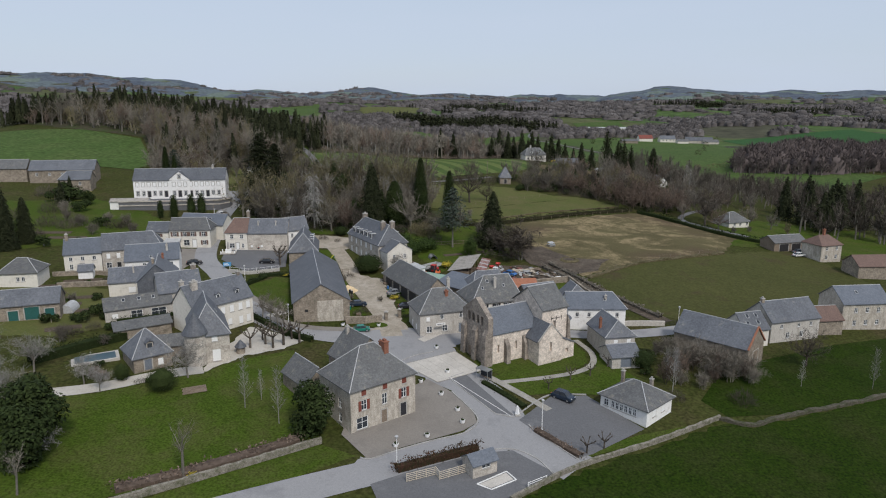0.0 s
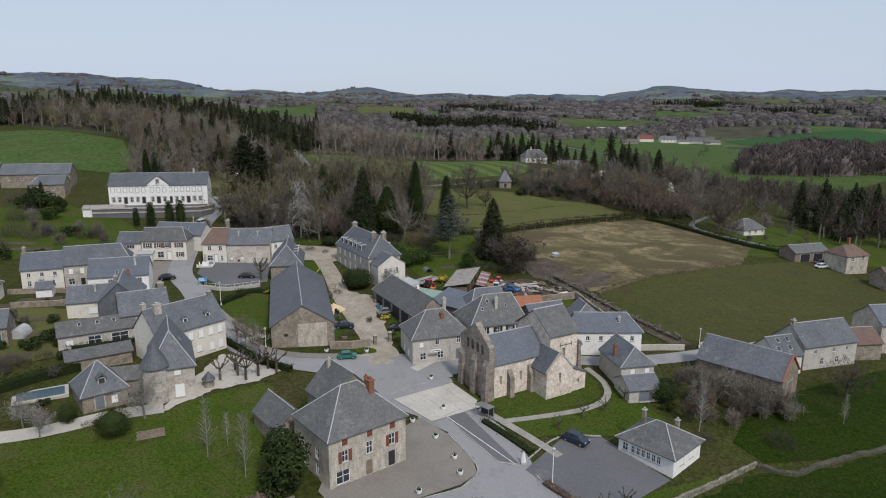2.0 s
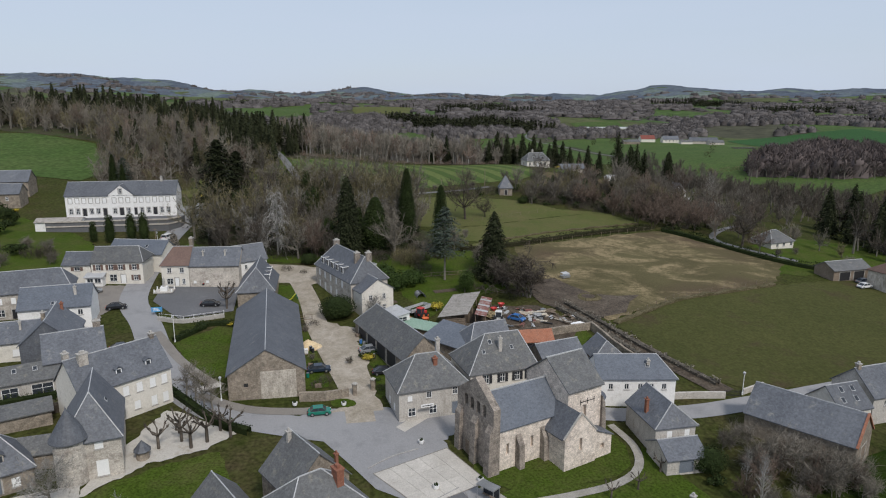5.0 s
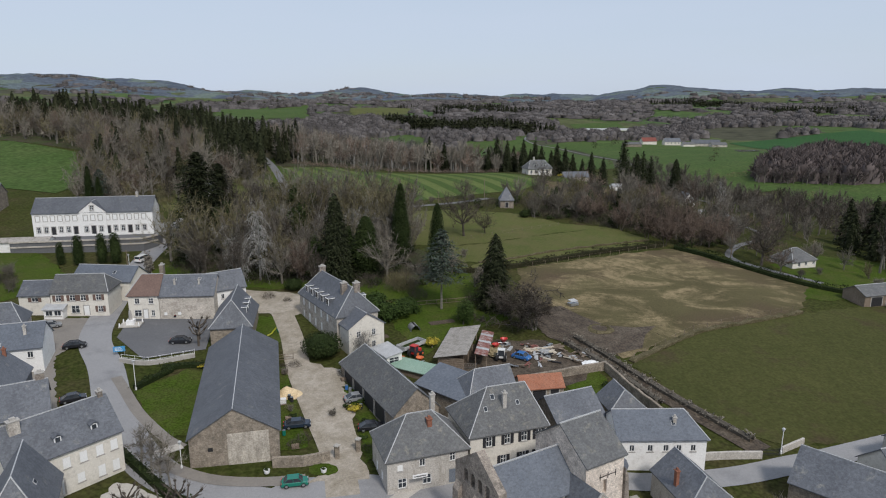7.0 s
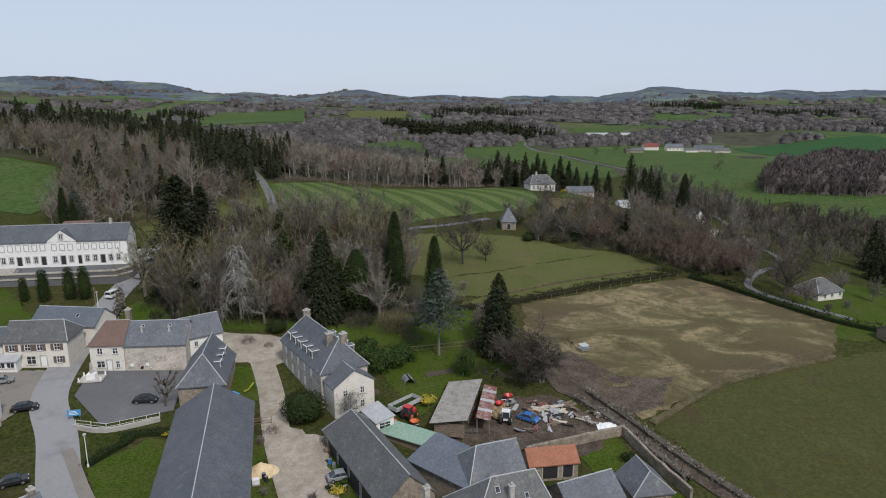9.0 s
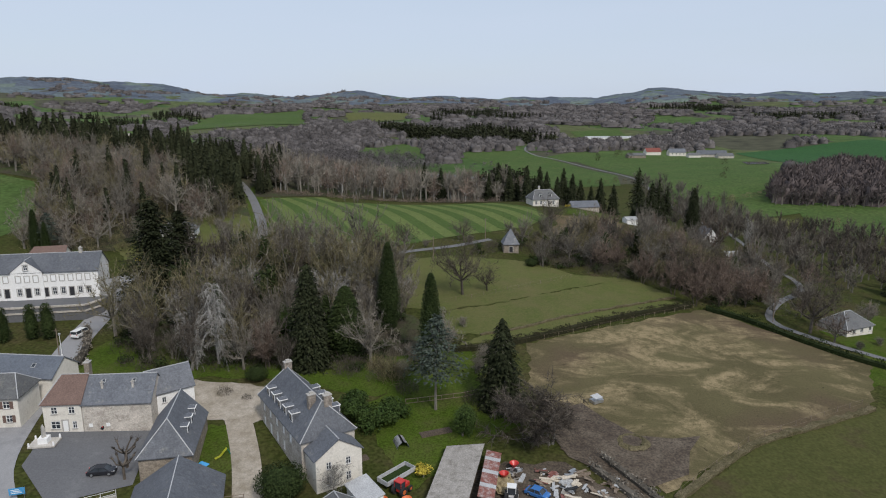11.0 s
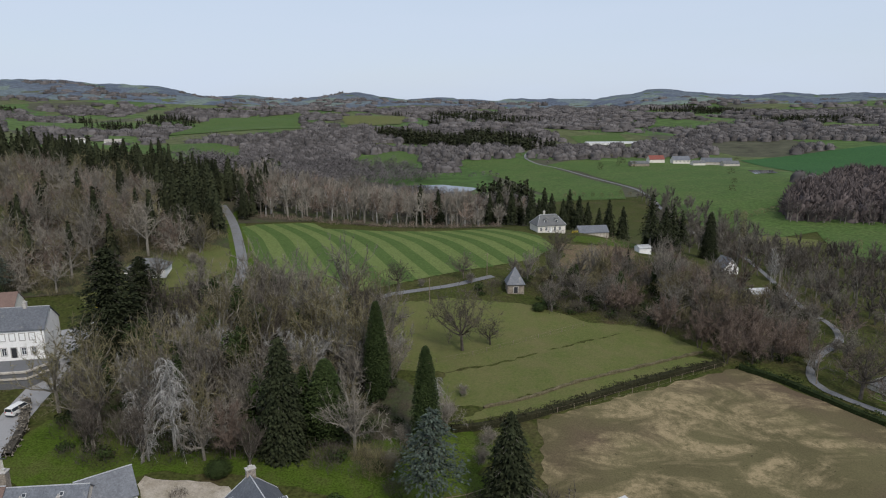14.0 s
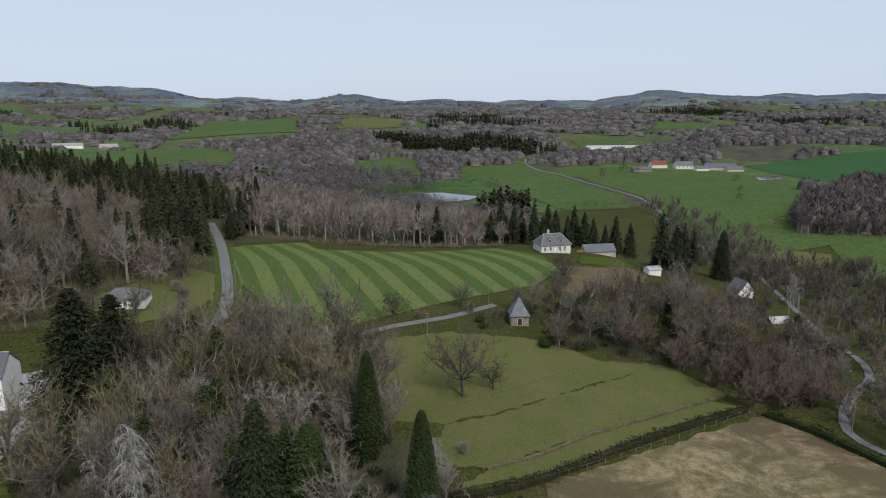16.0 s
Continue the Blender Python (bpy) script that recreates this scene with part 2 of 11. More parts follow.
M_CREAM = mat("cream_render", (0.60, 0.565, 0.50), (0.68, 0.645, 0.58), 0.25, 2.0, 0.9, 0.1, c=(0.48, 0.45, 0.40), cfac=0.2, local=True, grain=0.05)
M_WHITE = mat("white_render", (0.70, 0.69, 0.67), (0.78, 0.77, 0.75), 0.25, 2.0, 0.9, 0.1, c=(0.58, 0.56, 0.53), cfac=0.2, local=True, grain=0.05)
M_PAINT = mat("white_paint", (0.72, 0.72, 0.71), (0.80, 0.80, 0.79), 0.6, 4.0, 0.6, 0.0, local=True, grain=0.05)
M_GRANITE = mat("dressed_granite", (0.33, 0.315, 0.29), (0.42, 0.40, 0.37), 0.6, 4.0, 0.9, 0.1, local=True)
M_REDSHUT = mat("red_shutter", (0.152, 0.044, 0.032), (0.208, 0.068, 0.048), 0.6, 4.0, 0.7, 0.0, local=True)
M_DARKSHUT_BAY = mat("black_shutter_and_bay", (0.022, 0.022, 0.026), (0.040, 0.040, 0.044), 0.6, 4.0, 0.6, 0.0, local=True)
M_GREYDOOR = mat("blue_grey_door", (0.13, 0.15, 0.18), (0.17, 0.19, 0.22), 0.6, 4.0, 0.6, 0.0, local=True)
M_GREENDOOR = mat("green_door", (0.018, 0.085, 0.075), (0.028, 0.11, 0.10), 0.6, 4.0, 0.6, 0.0, local=True)
M_BRICK = mat("chimney_brick", (0.195, 0.07875, 0.04875), (0.27, 0.12, 0.07875), 0.8, 5.0, 0.9, 0.4, local=True)
M_WOOD = mat("weathered_wood", (0.15, 0.115, 0.085), (0.25, 0.20, 0.155), 0.5, 3.0, 0.9, 0.3, local=True)
M_PALEWOOD = mat("pale_wood", (0.46, 0.40, 0.32), (0.56, 0.50, 0.41), 0.5, 3.0, 0.85, 0.2, local=True)
M_GLASS = mat("window_glass", (0.030, 0.036, 0.044), (0.055, 0.062, 0.072), 0.5, 1.0, 0.08, 0.0, local=True, spec=0.3, grain=0.05)
M_METAL = mat("galvanised_steel", (0.42, 0.43, 0.44), (0.52, 0.53, 0.54), 0.6, 3.0, 0.4, 0.0, metal=0.8, local=True, grain=0.05)
M_BARK = mat("bark", (0.1222, 0.1093, 0.09011), (0.197, 0.1822, 0.1549), 0.4, 3.0, 0.95, 0.4, tone=0.25)
M_TWIG = mat("bare_twigs", (0.1144, 0.1023, 0.0847), (0.1848, 0.165, 0.1375), 0.05, 0.5, 0.95, 0.0, tone=0.4, rand=0.36, grain=0.05, spec=0.06)
# grey twigs with some bluish-purple distance haze put into the base colour
M_TWIG_HAZED = mat("hazed_twigs", (0.086, 0.079, 0.077), (0.124, 0.113, 0.110), 0.012, 0.1, 1.0, 0.0, tone=0.34, grain=0.05, spec=0.04)
M_TWIG_DARK = mat("dark_twigs", (0.060, 0.051, 0.042), (0.102, 0.087, 0.072), 0.05, 0.5, 0.95, 0.0, tone=0.35, rand=0.25, spec=0.06)
M_BRACKEN = mat("dead_bracken", (0.090, 0.066, 0.042), (0.140, 0.104, 0.066), 0.12, 1.4, 1, 0.5, c=(0.070, 0.076, 0.030), cfac=0.4, soft=0.05, spec=0.06, grain=0.25)
M_WALLSTONE = mat("old_field_wall", (0.150, 0.135, 0.110), (0.270, 0.248, 0.212), 0.4, 2.4, 1, 0.6, c=(0.075, 0.080, 0.040), cfac=0.45, cell=3.6)
M_SOIL = mat("garden_soil", (0.060, 0.046, 0.034), (0.092, 0.072, 0.054), 0.3, 2.5, 1, 0.6, grain=0.25)
M_TWIG_PALE = mat("lichen_twigs", (0.200, 0.194, 0.178), (0.290, 0.280, 0.260), 0.05, 0.5, 0.95, 0.0, tone=0.4, rand=0.2, spec=0.06)
M_TWIG_RED = mat("russet_twigs", (0.122, 0.092, 0.073), (0.176, 0.134, 0.107), 0.05, 0.5, 0.95, 0.0, tone=0.4, rand=0.3, spec=0.06)
M_TWIG_OLIVE = mat("budding_twigs", (0.1144, 0.1012, 0.0572), (0.1672, 0.1463, 0.0825), 0.05, 0.5, 0.95, 0.0, tone=0.4, rand=0.25, spec=0.06)
M_NEEDLE = mat("dark_needles", (0.016, 0.020, 0.010), (0.030, 0.035, 0.017), 0.1, 1.0, 0.9, 0.0, tone=0.4, spec=0.06)
M_NEEDLE_WOOD = mat("plantation_needles", (0.02028, 0.02418, 0.01248), (0.03588, 0.03978, 0.02028), 0.05, 0.5, 0.95, 0.0, tone=0.45, spec=0.06)
M_NEEDLE_BLUE = mat("blue_needles", (0.040, 0.052, 0.041), (0.064, 0.079, 0.062), 0.1, 1.0, 0.9, 0.0, tone=0.3, spec=0.08)
M_LEAF = mat("evergreen_leaves", (0.024, 0.044, 0.010), (0.044, 0.068, 0.017), 0.15, 1.5, 0.75, 0.0, tone=0.35, spec=0.12)
M_LEAF_DARK = mat("hedge_leaves", (0.017, 0.028, 0.0085), (0.033, 0.046, 0.0145), 0.15, 1.5, 0.85, 0.0, tone=0.35, spec=0.10)
M_THUJA = mat("thuja_sprays", (0.024, 0.037, 0.012), (0.042, 0.058, 0.019), 0.15, 1.5, 0.85, 0.0, tone=0.4, spec=0.08)
M_THORN = mat("thorn_hedge", (0.034, 0.036, 0.018), (0.058, 0.054, 0.030), 0.2, 1.5, 0.95, 0.0, tone=0.4, spec=0.06)
M_BEECH = mat("beech_twigs", (0.080, 0.066, 0.063), (0.112, 0.093, 0.088), 0.02, 0.2, 1.0, 0.0, tone=0.22, spec=0.04, grain=0.05)
M_TOPIARY = mat("clipped_box", (0.026, 0.038, 0.011), (0.040, 0.055, 0.017), 0.3, 2.5, 0.85, 0.0, tone=0.2, spec=0.10)
M_LEAF_RED = mat("copper_leaves", (0.050, 0.024, 0.018), (0.084, 0.046, 0.030), 0.9, 2.5, 0.8, 0.0, c=(0.030, 0.040, 0.016), cfac=0.5, tone=0.35, spec=0.10)
M_YELLOW = mat("yellow_blossom", (0.34, 0.27, 0.03), (0.46, 0.37, 0.05), 0.5, 2.0, 0.8, 0.0, tone=0.3)
M_WATER = mat("water", (0.045, 0.05, 0.052), (0.065, 0.07, 0.07), 0.05, 0.6, 0.06, 0.05, spec=0.5)
M_STRAW = mat("old_straw", (0.24, 0.19, 0.11), (0.34, 0.28, 0.17), 0.5, 4.0, 1, 0.6, c=(0.16, 0.12, 0.07), cfac=0.4, spec=0.06, grain=0.25)
M_HAY = mat("sand_heap", (0.56, 0.42, 0.25), (0.66, 0.52, 0.33), 0.5, 3.0, 0.95, 0.3)
M_BLACK = mat("black_rubber_and_opening", (0.018, 0.018, 0.019), (0.03, 0.03, 0.031), 1.0, 4.0, 0.8, 0.0, local=True)


def paint(name, rgb, rough=0.35, metal=0.0):
    d = tuple(v * 0.85 for v in rgb)
    return mat(name, d, rgb, 0.8, 5.0, rough, 0.0, local=True, metal=metal, spec=0.5, grain=0.0)


P_BLACK = paint("black_car_paint", (0.020, 0.021, 0.026), 0.2)
P_NAVY = paint("navy_car_paint", (0.022, 0.034, 0.055), 0.2)
P_GREEN = paint("green_car_paint", (0.012, 0.175, 0.125), 0.25)
P_WHITE = paint("white_car_paint", (0.74, 0.74, 0.73), 0.25)
P_BLUE = paint("blue_car_paint", (0.045, 0.16, 0.42), 0.3)
P_GREY = paint("grey_car_paint", (0.24, 0.25, 0.26), 0.25)
P_ORANGE = paint("orange_machine_paint", (0.60, 0.14, 0.04), 0.4)
P_RED = paint("red_machine_paint", (0.50, 0.035, 0.03), 0.4)
P_YELLOW = paint("yellow_plastic", (0.62, 0.62, 0.06), 0.4)
P_SKYBLUE = paint("blue_sign_paint", (0.06, 0.30, 0.58), 0.4)


def patchwork(name, colours, size, rough=1.0):
    """Far country as a quilt of fields and woods, cell by cell."""
    m = bpy.data.materials.new(name)
    m.use_nodes = True
    n, l = m.node_tree.nodes, m.node_tree.links
    p = n["Principled BSDF"]
    g = n.new("ShaderNodeNewGeometry")
    wob = n.new("ShaderNodeTexNoise")
    wob.inputs["Scale"].default_value = 1.6 / size
    wob.inputs["Detail"].default_value = 3.0
    vm = n.new("ShaderNodeVectorMath")
    vm.operation = "MULTIPLY_ADD"
    vm.inputs[1].default_value = (size * 0.7, size * 0.7, 0)
    l.new(g.outputs["Position"], wob.inputs["Vector"])
    l.new(wob.outputs["Color"], vm.inputs[0])
    l.new(g.outputs["Position"], vm.inputs[2])
    mp = n.new("ShaderNodeMapping")
    mp.inputs["Scale"].default_value = (1 / size, 0.62 / size, 0)
    l.new(vm.outputs[0], mp.inputs["Vector"])
    vo = n.new("ShaderNodeTexVoronoi")
    vo.inputs["Scale"].default_value = 1.0
    l.new(mp.outputs["Vector"], vo.inputs["Vector"])
    ramp = n.new("ShaderNodeValToRGB")
    ramp.color_ramp.interpolation = "CONSTANT"
    els = ramp.color_ramp.elements
    while len(els) < len(colours):
        els.new(0.5)
    for i, c in enumerate(colours):
        els[i].position = i / len(colours)
        els[i].color = (*c, 1)
    sp = n.new("ShaderNodeSeparateColor")
    l.new(vo.outputs["Color"], sp.inputs[0])
    l.new(sp.outputs[0], ramp.inputs["Fac"])
    nz = n.new("ShaderNodeTexNoise")
    nz.inputs["Scale"].default_value = 0.045
    nz.inputs["Detail"].default_value = 8.0
    nz.inputs["Roughness"].default_value = 0.7
    l.new(g.outputs["Position"], nz.inputs["Vector"])
    mr = n.new("ShaderNodeMapRange")
    mr.inputs["From Min"].default_value = 0.3
    mr.inputs["From Max"].default_value = 0.7
    mr.inputs["To Min"].default_value = 0.55
    mr.inputs["To Max"].default_value = 1.4
    l.new(nz.outputs["Fac"], mr.inputs["Value"])
    hs = n.new("ShaderNodeHueSaturation")
    l.new(mr.outputs["Result"], hs.inputs["Value"])
    l.new(ramp.outputs["Color"], hs.inputs["Color"])
    l.new(hs.outputs["Color"], p.inputs["Base Color"])
    p.inputs["Roughness"].default_value = rough
    p.inputs["Specular IOR Level"].default_value = 0.1
    return m


def grazed(name):
    """Winter pasture: olive turf, straw-pale beds in bent bands, dark hoof marks and dung."""
    m = bpy.data.materials.new(name)
    m.use_nodes = True
    n, l = m.node_tree.nodes, m.node_tree.links
    p = n["Principled BSDF"]
    pos = n.new("ShaderNodeNewGeometry").outputs["Position"]

    def noise_at(scale, detail, rough, off=(0, 0, 0), squash=(1, 1, 1), warp=0.0):
        mp = n.new("ShaderNodeMapping")
        mp.inputs["Location"].default_value = off
        mp.inputs["Scale"].default_value = squash
        mp.inputs["Rotation"].default_value = (0, 0, radians(28))
        l.new(pos, mp.inputs["Vector"])
        t = n.new("ShaderNodeTexNoise")
        t.inputs["Scale"].default_value = scale
        t.inputs["Detail"].default_value = detail
        t.inputs["Roughness"].default_value = rough
        t.inputs["Distortion"].default_value = warp
        l.new(mp.outputs["Vector"], t.inputs["Vector"])
        return t.outputs["Fac"]

    def span(v, lo, hi, a=0.0, b=1.0):
        r = n.new("ShaderNodeMapRange")
        r.inputs["From Min"].default_value, r.inputs["From Max"].default_value = lo, hi
        r.inputs["To Min"].default_value, r.inputs["To Max"].default_value = a, b
        l.new(v, r.inputs["Value"])
        return r.outputs["Result"]

    def blend(f, a, b):
        x = n.new("ShaderNodeMix")
        x.data_type = "RGBA"
        l.new(f, x.inputs[0])
        for k, v in ((6, a), (7, b)):
            if isinstance(v, tuple):
                x.inputs[k].default_value = (*v, 1)
            else:
                l.new(v, x.inputs[k])
        return x.outputs[2]

    turf = blend(span(noise_at(0.05, 4, 0.6), 0.35, 0.65), (0.080, 0.069, 0.036), (0.102, 0.090, 0.046))
    turf = blend(span(noise_at(0.035, 3, 0.5, (40, 9, 0)), 0.5, 0.68), turf, (0.090, 0.066, 0.044))
    both = n.new("ShaderNodeMath")
    both.operation = "MULTIPLY"
    l.new(span(noise_at(0.072, 6, 0.66, (13, 71, 0), (0.8, 1.35, 1), 0.9), 0.47, 0.61), both.inputs[0])
    l.new(span(noise_at(0.45, 6, 0.8, (3, 5, 0)), 0.34, 0.56), both.inputs[1])
    col = blend(both.outputs[0], turf, (0.240, 0.190, 0.110))
    col = blend(span(noise_at(0.8, 3, 0.7, (9, 2, 0)), 0.66, 0.72), col, (0.050, 0.042, 0.024))
    hs = n.new("ShaderNodeHueSaturation")
    l.new(span(noise_at(3.2, 4, 0.7), 0.25, 0.75, 0.72, 1.28), hs.inputs["Value"])
    l.new(col, hs.inputs["Color"])
    l.new(hs.outputs["Color"], p.inputs["Base Color"])
    p.inputs["Roughness"].default_value = 1.0
    p.inputs["Specular IOR Level"].default_value = 0.06
    bp = n.new("ShaderNodeBump")
    bp.inputs["Strength"].default_value = 0.5
    bp.inputs["Distance"].default_value = 0.15
    l.new(noise_at(1.6, 4, 0.7), bp.inputs["Height"])
    l.new(bp.outputs["Normal"], p.inputs["Normal"])
    return m


M_BROWN = grazed("grazed_field")
M_QUILT = patchwork("far_farmland", ((0.058, 0.094, 0.028), (0.062, 0.062, 0.040), (0.050, 0.088, 0.025), (0.078, 0.088, 0.038), (0.066, 0.102, 0.031), (0.074, 0.092, 0.036)), 130.0)
# distance haze is painted into these fields and woods as blue-grey
M_HAZED_HILLS = patchwork("hazed_hills", ((0.094, 0.112, 0.132), (0.122, 0.152, 0.132), (0.078, 0.094, 0.122), (0.104, 0.128, 0.138), (0.072, 0.087, 0.112), (0.086, 0.102, 0.126)), 120.0)


# ---- the lie of the land ----
SCALE = 134 / 120
HILL_X = np.array((-260.0, -150.0, -50.0, 50.0, 150.0, 260.0))
HILL_Y = np.array((60.0, 150.0, 240.0, 330.0, 430.0, 540.0))
HILL_H = np.array(((1.7, 3.7, -0.3, -4.4, -3.7, -0.6), (4.7, 3.8, 2.5, 4.4, 0.7, 1.1), (6.0, 1.3, -0.3, 2.0, -1.3, 0.9),
                   (6.3, 5.8, 5.6, 10.6, 0.4, -1.2), (15.0, 15.0, 4.9, -0.4, -3.5, -0.9), (22.6, 10.8, -4.6, -4.7, 3.6, 3.0)))
RIDGES = ((-42, 12, 105), (-30, 6, 85), (-22, 5, 70), (-14.5, 3.5, 35), (-7, 3.2, 62), (0, 4, 28), (9, 5, 25), (18, 3.6, 72), (27, 7, 42), (38, 7, 48), (-62, 14, 110), (58, 14, 60))


def ease(a, b, v):
    u = np.clip((v - a) / (b - a), 0, 1)
    return u * u * (3 - 2 * u)


def bump(x, y, cx, cy, r):
    return np.exp(-((x - cx) ** 2 + (y - cy) ** 2) / (2 * r * r))


def height(px, py):
    """Height of the ground: rounded knolls near the village, a shallow valley, then a plateau and far ridges."""
    px, py = np.asarray(px, float), np.asarray(py, float)
    x, y = px / SCALE, py / SCALE
    z = np.zeros(np.broadcast(x, y).shape)
    for j in range(6):
        for i in range(6):
            z = z + HILL_H[j, i] * bump(x, y, HILL_X[i], HILL_Y[j], 85.0)
    r, az = np.hypot(x, y), np.degrees(np.arctan2(x, y))
    k = sum(a * np.exp(-(((az - c) / w) ** 2)) for c, w, a in RIDGES)
    z = z - 3 + 8 * ease(650, 1100, r) + 40 * ease(1000, 3200, r) + k * ease(2500, 4100, r)
    z = z + ease(500, 1100, r) * (7 * np.sin(x / 170 + 1.3) * np.cos(y / 230) + 5 * np.sin(x / 97 + y / 131 + 0.5) + 3 * np.sin(y / 61 - x / 140))
    return SCALE * z - 1.3 * bump(px, py, -15, 168, 55) + 6 * bump(px, py, 55, 400, 32)


def zt(x, y):
    return float(height(x, y))


def np_mesh(name, verts, faces, mats, smooth=False, tone=None, index=None):
    """An object from arrays of points and of equal-sided faces."""
    verts, faces = np.asarray(verts, np.float32), np.asarray(faces, np.int32)
    k = faces.shape[1]
    me = bpy.data.meshes.new(name)
    me.vertices.add(len(verts))
    me.vertices.foreach_set("co", verts.ravel())
    me.loops.add(faces.size)
    me.loops.foreach_set("vertex_index", faces.ravel())
    me.polygons.add(len(faces))
    me.polygons.foreach_set("loop_start", np.arange(0, faces.size, k, dtype=np.int32))
    for m in mats:
        me.materials.append(m)
    if index is not None:
        me.polygons.foreach_set("material_index", np.asarray(index, np.int32))
    me.polygons.foreach_set("use_smooth", np.full(len(faces), smooth))
    if tone is not None:
        at = me.attributes.new("tone", "FLOAT", "POINT")
        at.data.foreach_set("value", np.asarray(tone, np.float32))
    me.update(calc_edges=True)
    return new(name, me)


def steps(*runs):
    out = []
    for a, b, s in runs:
        out.extend(np.arange(a, b, s))
    return np.array(out)


gx = steps((-4900, -1500, 110), (-1500, -600, 45), (-600, -260, 17), (-260, 260, 5), (260, 600, 17), (600, 1500, 45), (1500, 5000, 110))
gy = steps((-900, -200, 50), (-200, 20, 15), (20, 480, 5), (480, 800, 10), (800, 1700, 30), (1700, 5000, 80))
X, Y = np.meshgrid(gx, gy)
Z = height(X, Y)
nx, ny = len(gx), len(gy)
q = (np.arange(ny - 1)[:, None] * nx + np.arange(nx - 1)[None, :]).ravel()
ground = np_mesh("ground", np.stack([X.ravel(), Y.ravel(), Z.ravel()], 1), np.stack([q, q + 1, q + nx + 1, q + nx], 1), [M_LAND, M_QUILT], smooth=True, index=(Y[:-1, :-1].ravel() > 640).astype(int))
tagged(ground, "rough grass and bracken-brown rolling land reaching distant hills", "ground", kind="structure")


def ragged_line(pts, gap, amp, seed):
    """The same outline with an uneven edge."""
    rng = random.Random(seed)
    out = []
    for a, b in zip(pts, pts[1:] + pts[:1]):
        a, b = Vector(a), Vector(b)
        k = max(1, int((b - a).length / gap))
        s = Vector((-(b - a).y, (b - a).x)).normalized()
        for j in range(k):
            out.append(tuple(a.lerp(b, j / k) + s * rng.uniform(-amp, amp)))
    return out


def drape(name, pts, m, off=0.06, step=6.0, label="", category="field", ragged=0.0):
    """A sheet that follows the ground inside an outline."""
    if ragged:
        pts = ragged_line(pts, ragged * 2.6, ragged, int(abs(pts[0][0]) * 10))
    bm = bmesh.new()
    bm.faces.new([bm.verts.new((x, y, 0)) for x, y in pts])
    bmesh.ops.triangulate(bm, faces=bm.faces[:])
    for ax in (0, 1):
        lo, hi = min(p[ax] for p in pts), max(p[ax] for p in pts)
        no = (1, 0, 0) if ax == 0 else (0, 1, 0)
        for v in np.arange(math.ceil(lo / step) * step, hi, step):
            co = (v, 0, 0) if ax == 0 else (0, v, 0)
            bmesh.ops.bisect_plane(bm, geom=bm.verts[:] + bm.edges[:] + bm.faces[:], plane_co=co, plane_no=no)
    for v in bm.verts:
        v.co.z = zt(v.co.x, v.co.y) + off
    bmesh.ops.recalc_face_normals(bm, faces=bm.faces[:])
    if sum(f.normal.z for f in bm.faces) < 0:
        bmesh.ops.reverse_faces(bm, faces=bm.faces[:])
    me = bpy.data.meshes.new(name)
    bm.to_mesh(me)
    bm.free()
    me.materials.append(m)
    for p in me.polygons:
        p.use_smooth = True
    return tagged(new(name, me), label, category, kind="structure")


def smooth_line(pts, step=3.0, closed=False):
    """Points along a soft curve through pts."""
    P = [Vector((p[0], p[1])) for p in pts]
    out = []
    n = len(P)
    for i in range(n if closed else n - 1):
        p0 = P[(i - 1) % n] if closed or i > 0 else P[i] * 2 - P[i + 1]
        p1, p2 = P[i], P[(i + 1) % n]
        p3 = P[(i + 2) % n] if closed or i + 2 < n else p2 * 2 - p1
        k = max(2, int((p2 - p1).length / step))
        for j in range(k):
            t = j / k
            out.append(0.5 * ((2 * p1) + (p2 - p0) * t + (2 * p0 - 5 * p1 + 4 * p2 - p3) * t * t + (3 * p1 - p0 - 3 * p2 + p3) * t * t * t))
    if not closed:
        out.append(P[-1])
    return out


def sides(line):
    out = []
    for i, p in enumerate(line):
        d = (line[min(i + 1, len(line) - 1)] - line[max(i - 1, 0)]).normalized()
        out.append(Vector((-d.y, d.x)))
    return out


def ribbon(name, pts, width, m, off=0.08, label="", category="road", step=3.0, ends=None):
    """A road or path of even width along a soft curve, following the ground."""
    line = smooth_line(pts, step)
    nrm = sides(line)
    v, f = [], []
    for i, (p, s) in enumerate(zip(line, nrm)):
        w = width if ends is None else width + (ends - width) * i / (len(line) - 1)
        for u in (-0.5, 0, 0.5):
            c = p + s * (u * w)
            v.append((c.x, c.y, zt(c.x, c.y) + off))
    for i in range(len(line) - 1):
        for j in (0, 1):
            a = i * 3 + j
            f.append((a, a + 3, a + 4, a + 1))
    return tagged(np_mesh(name, v, np.array(f)[:, ::-1], [m], smooth=True), label, category, kind="structure")


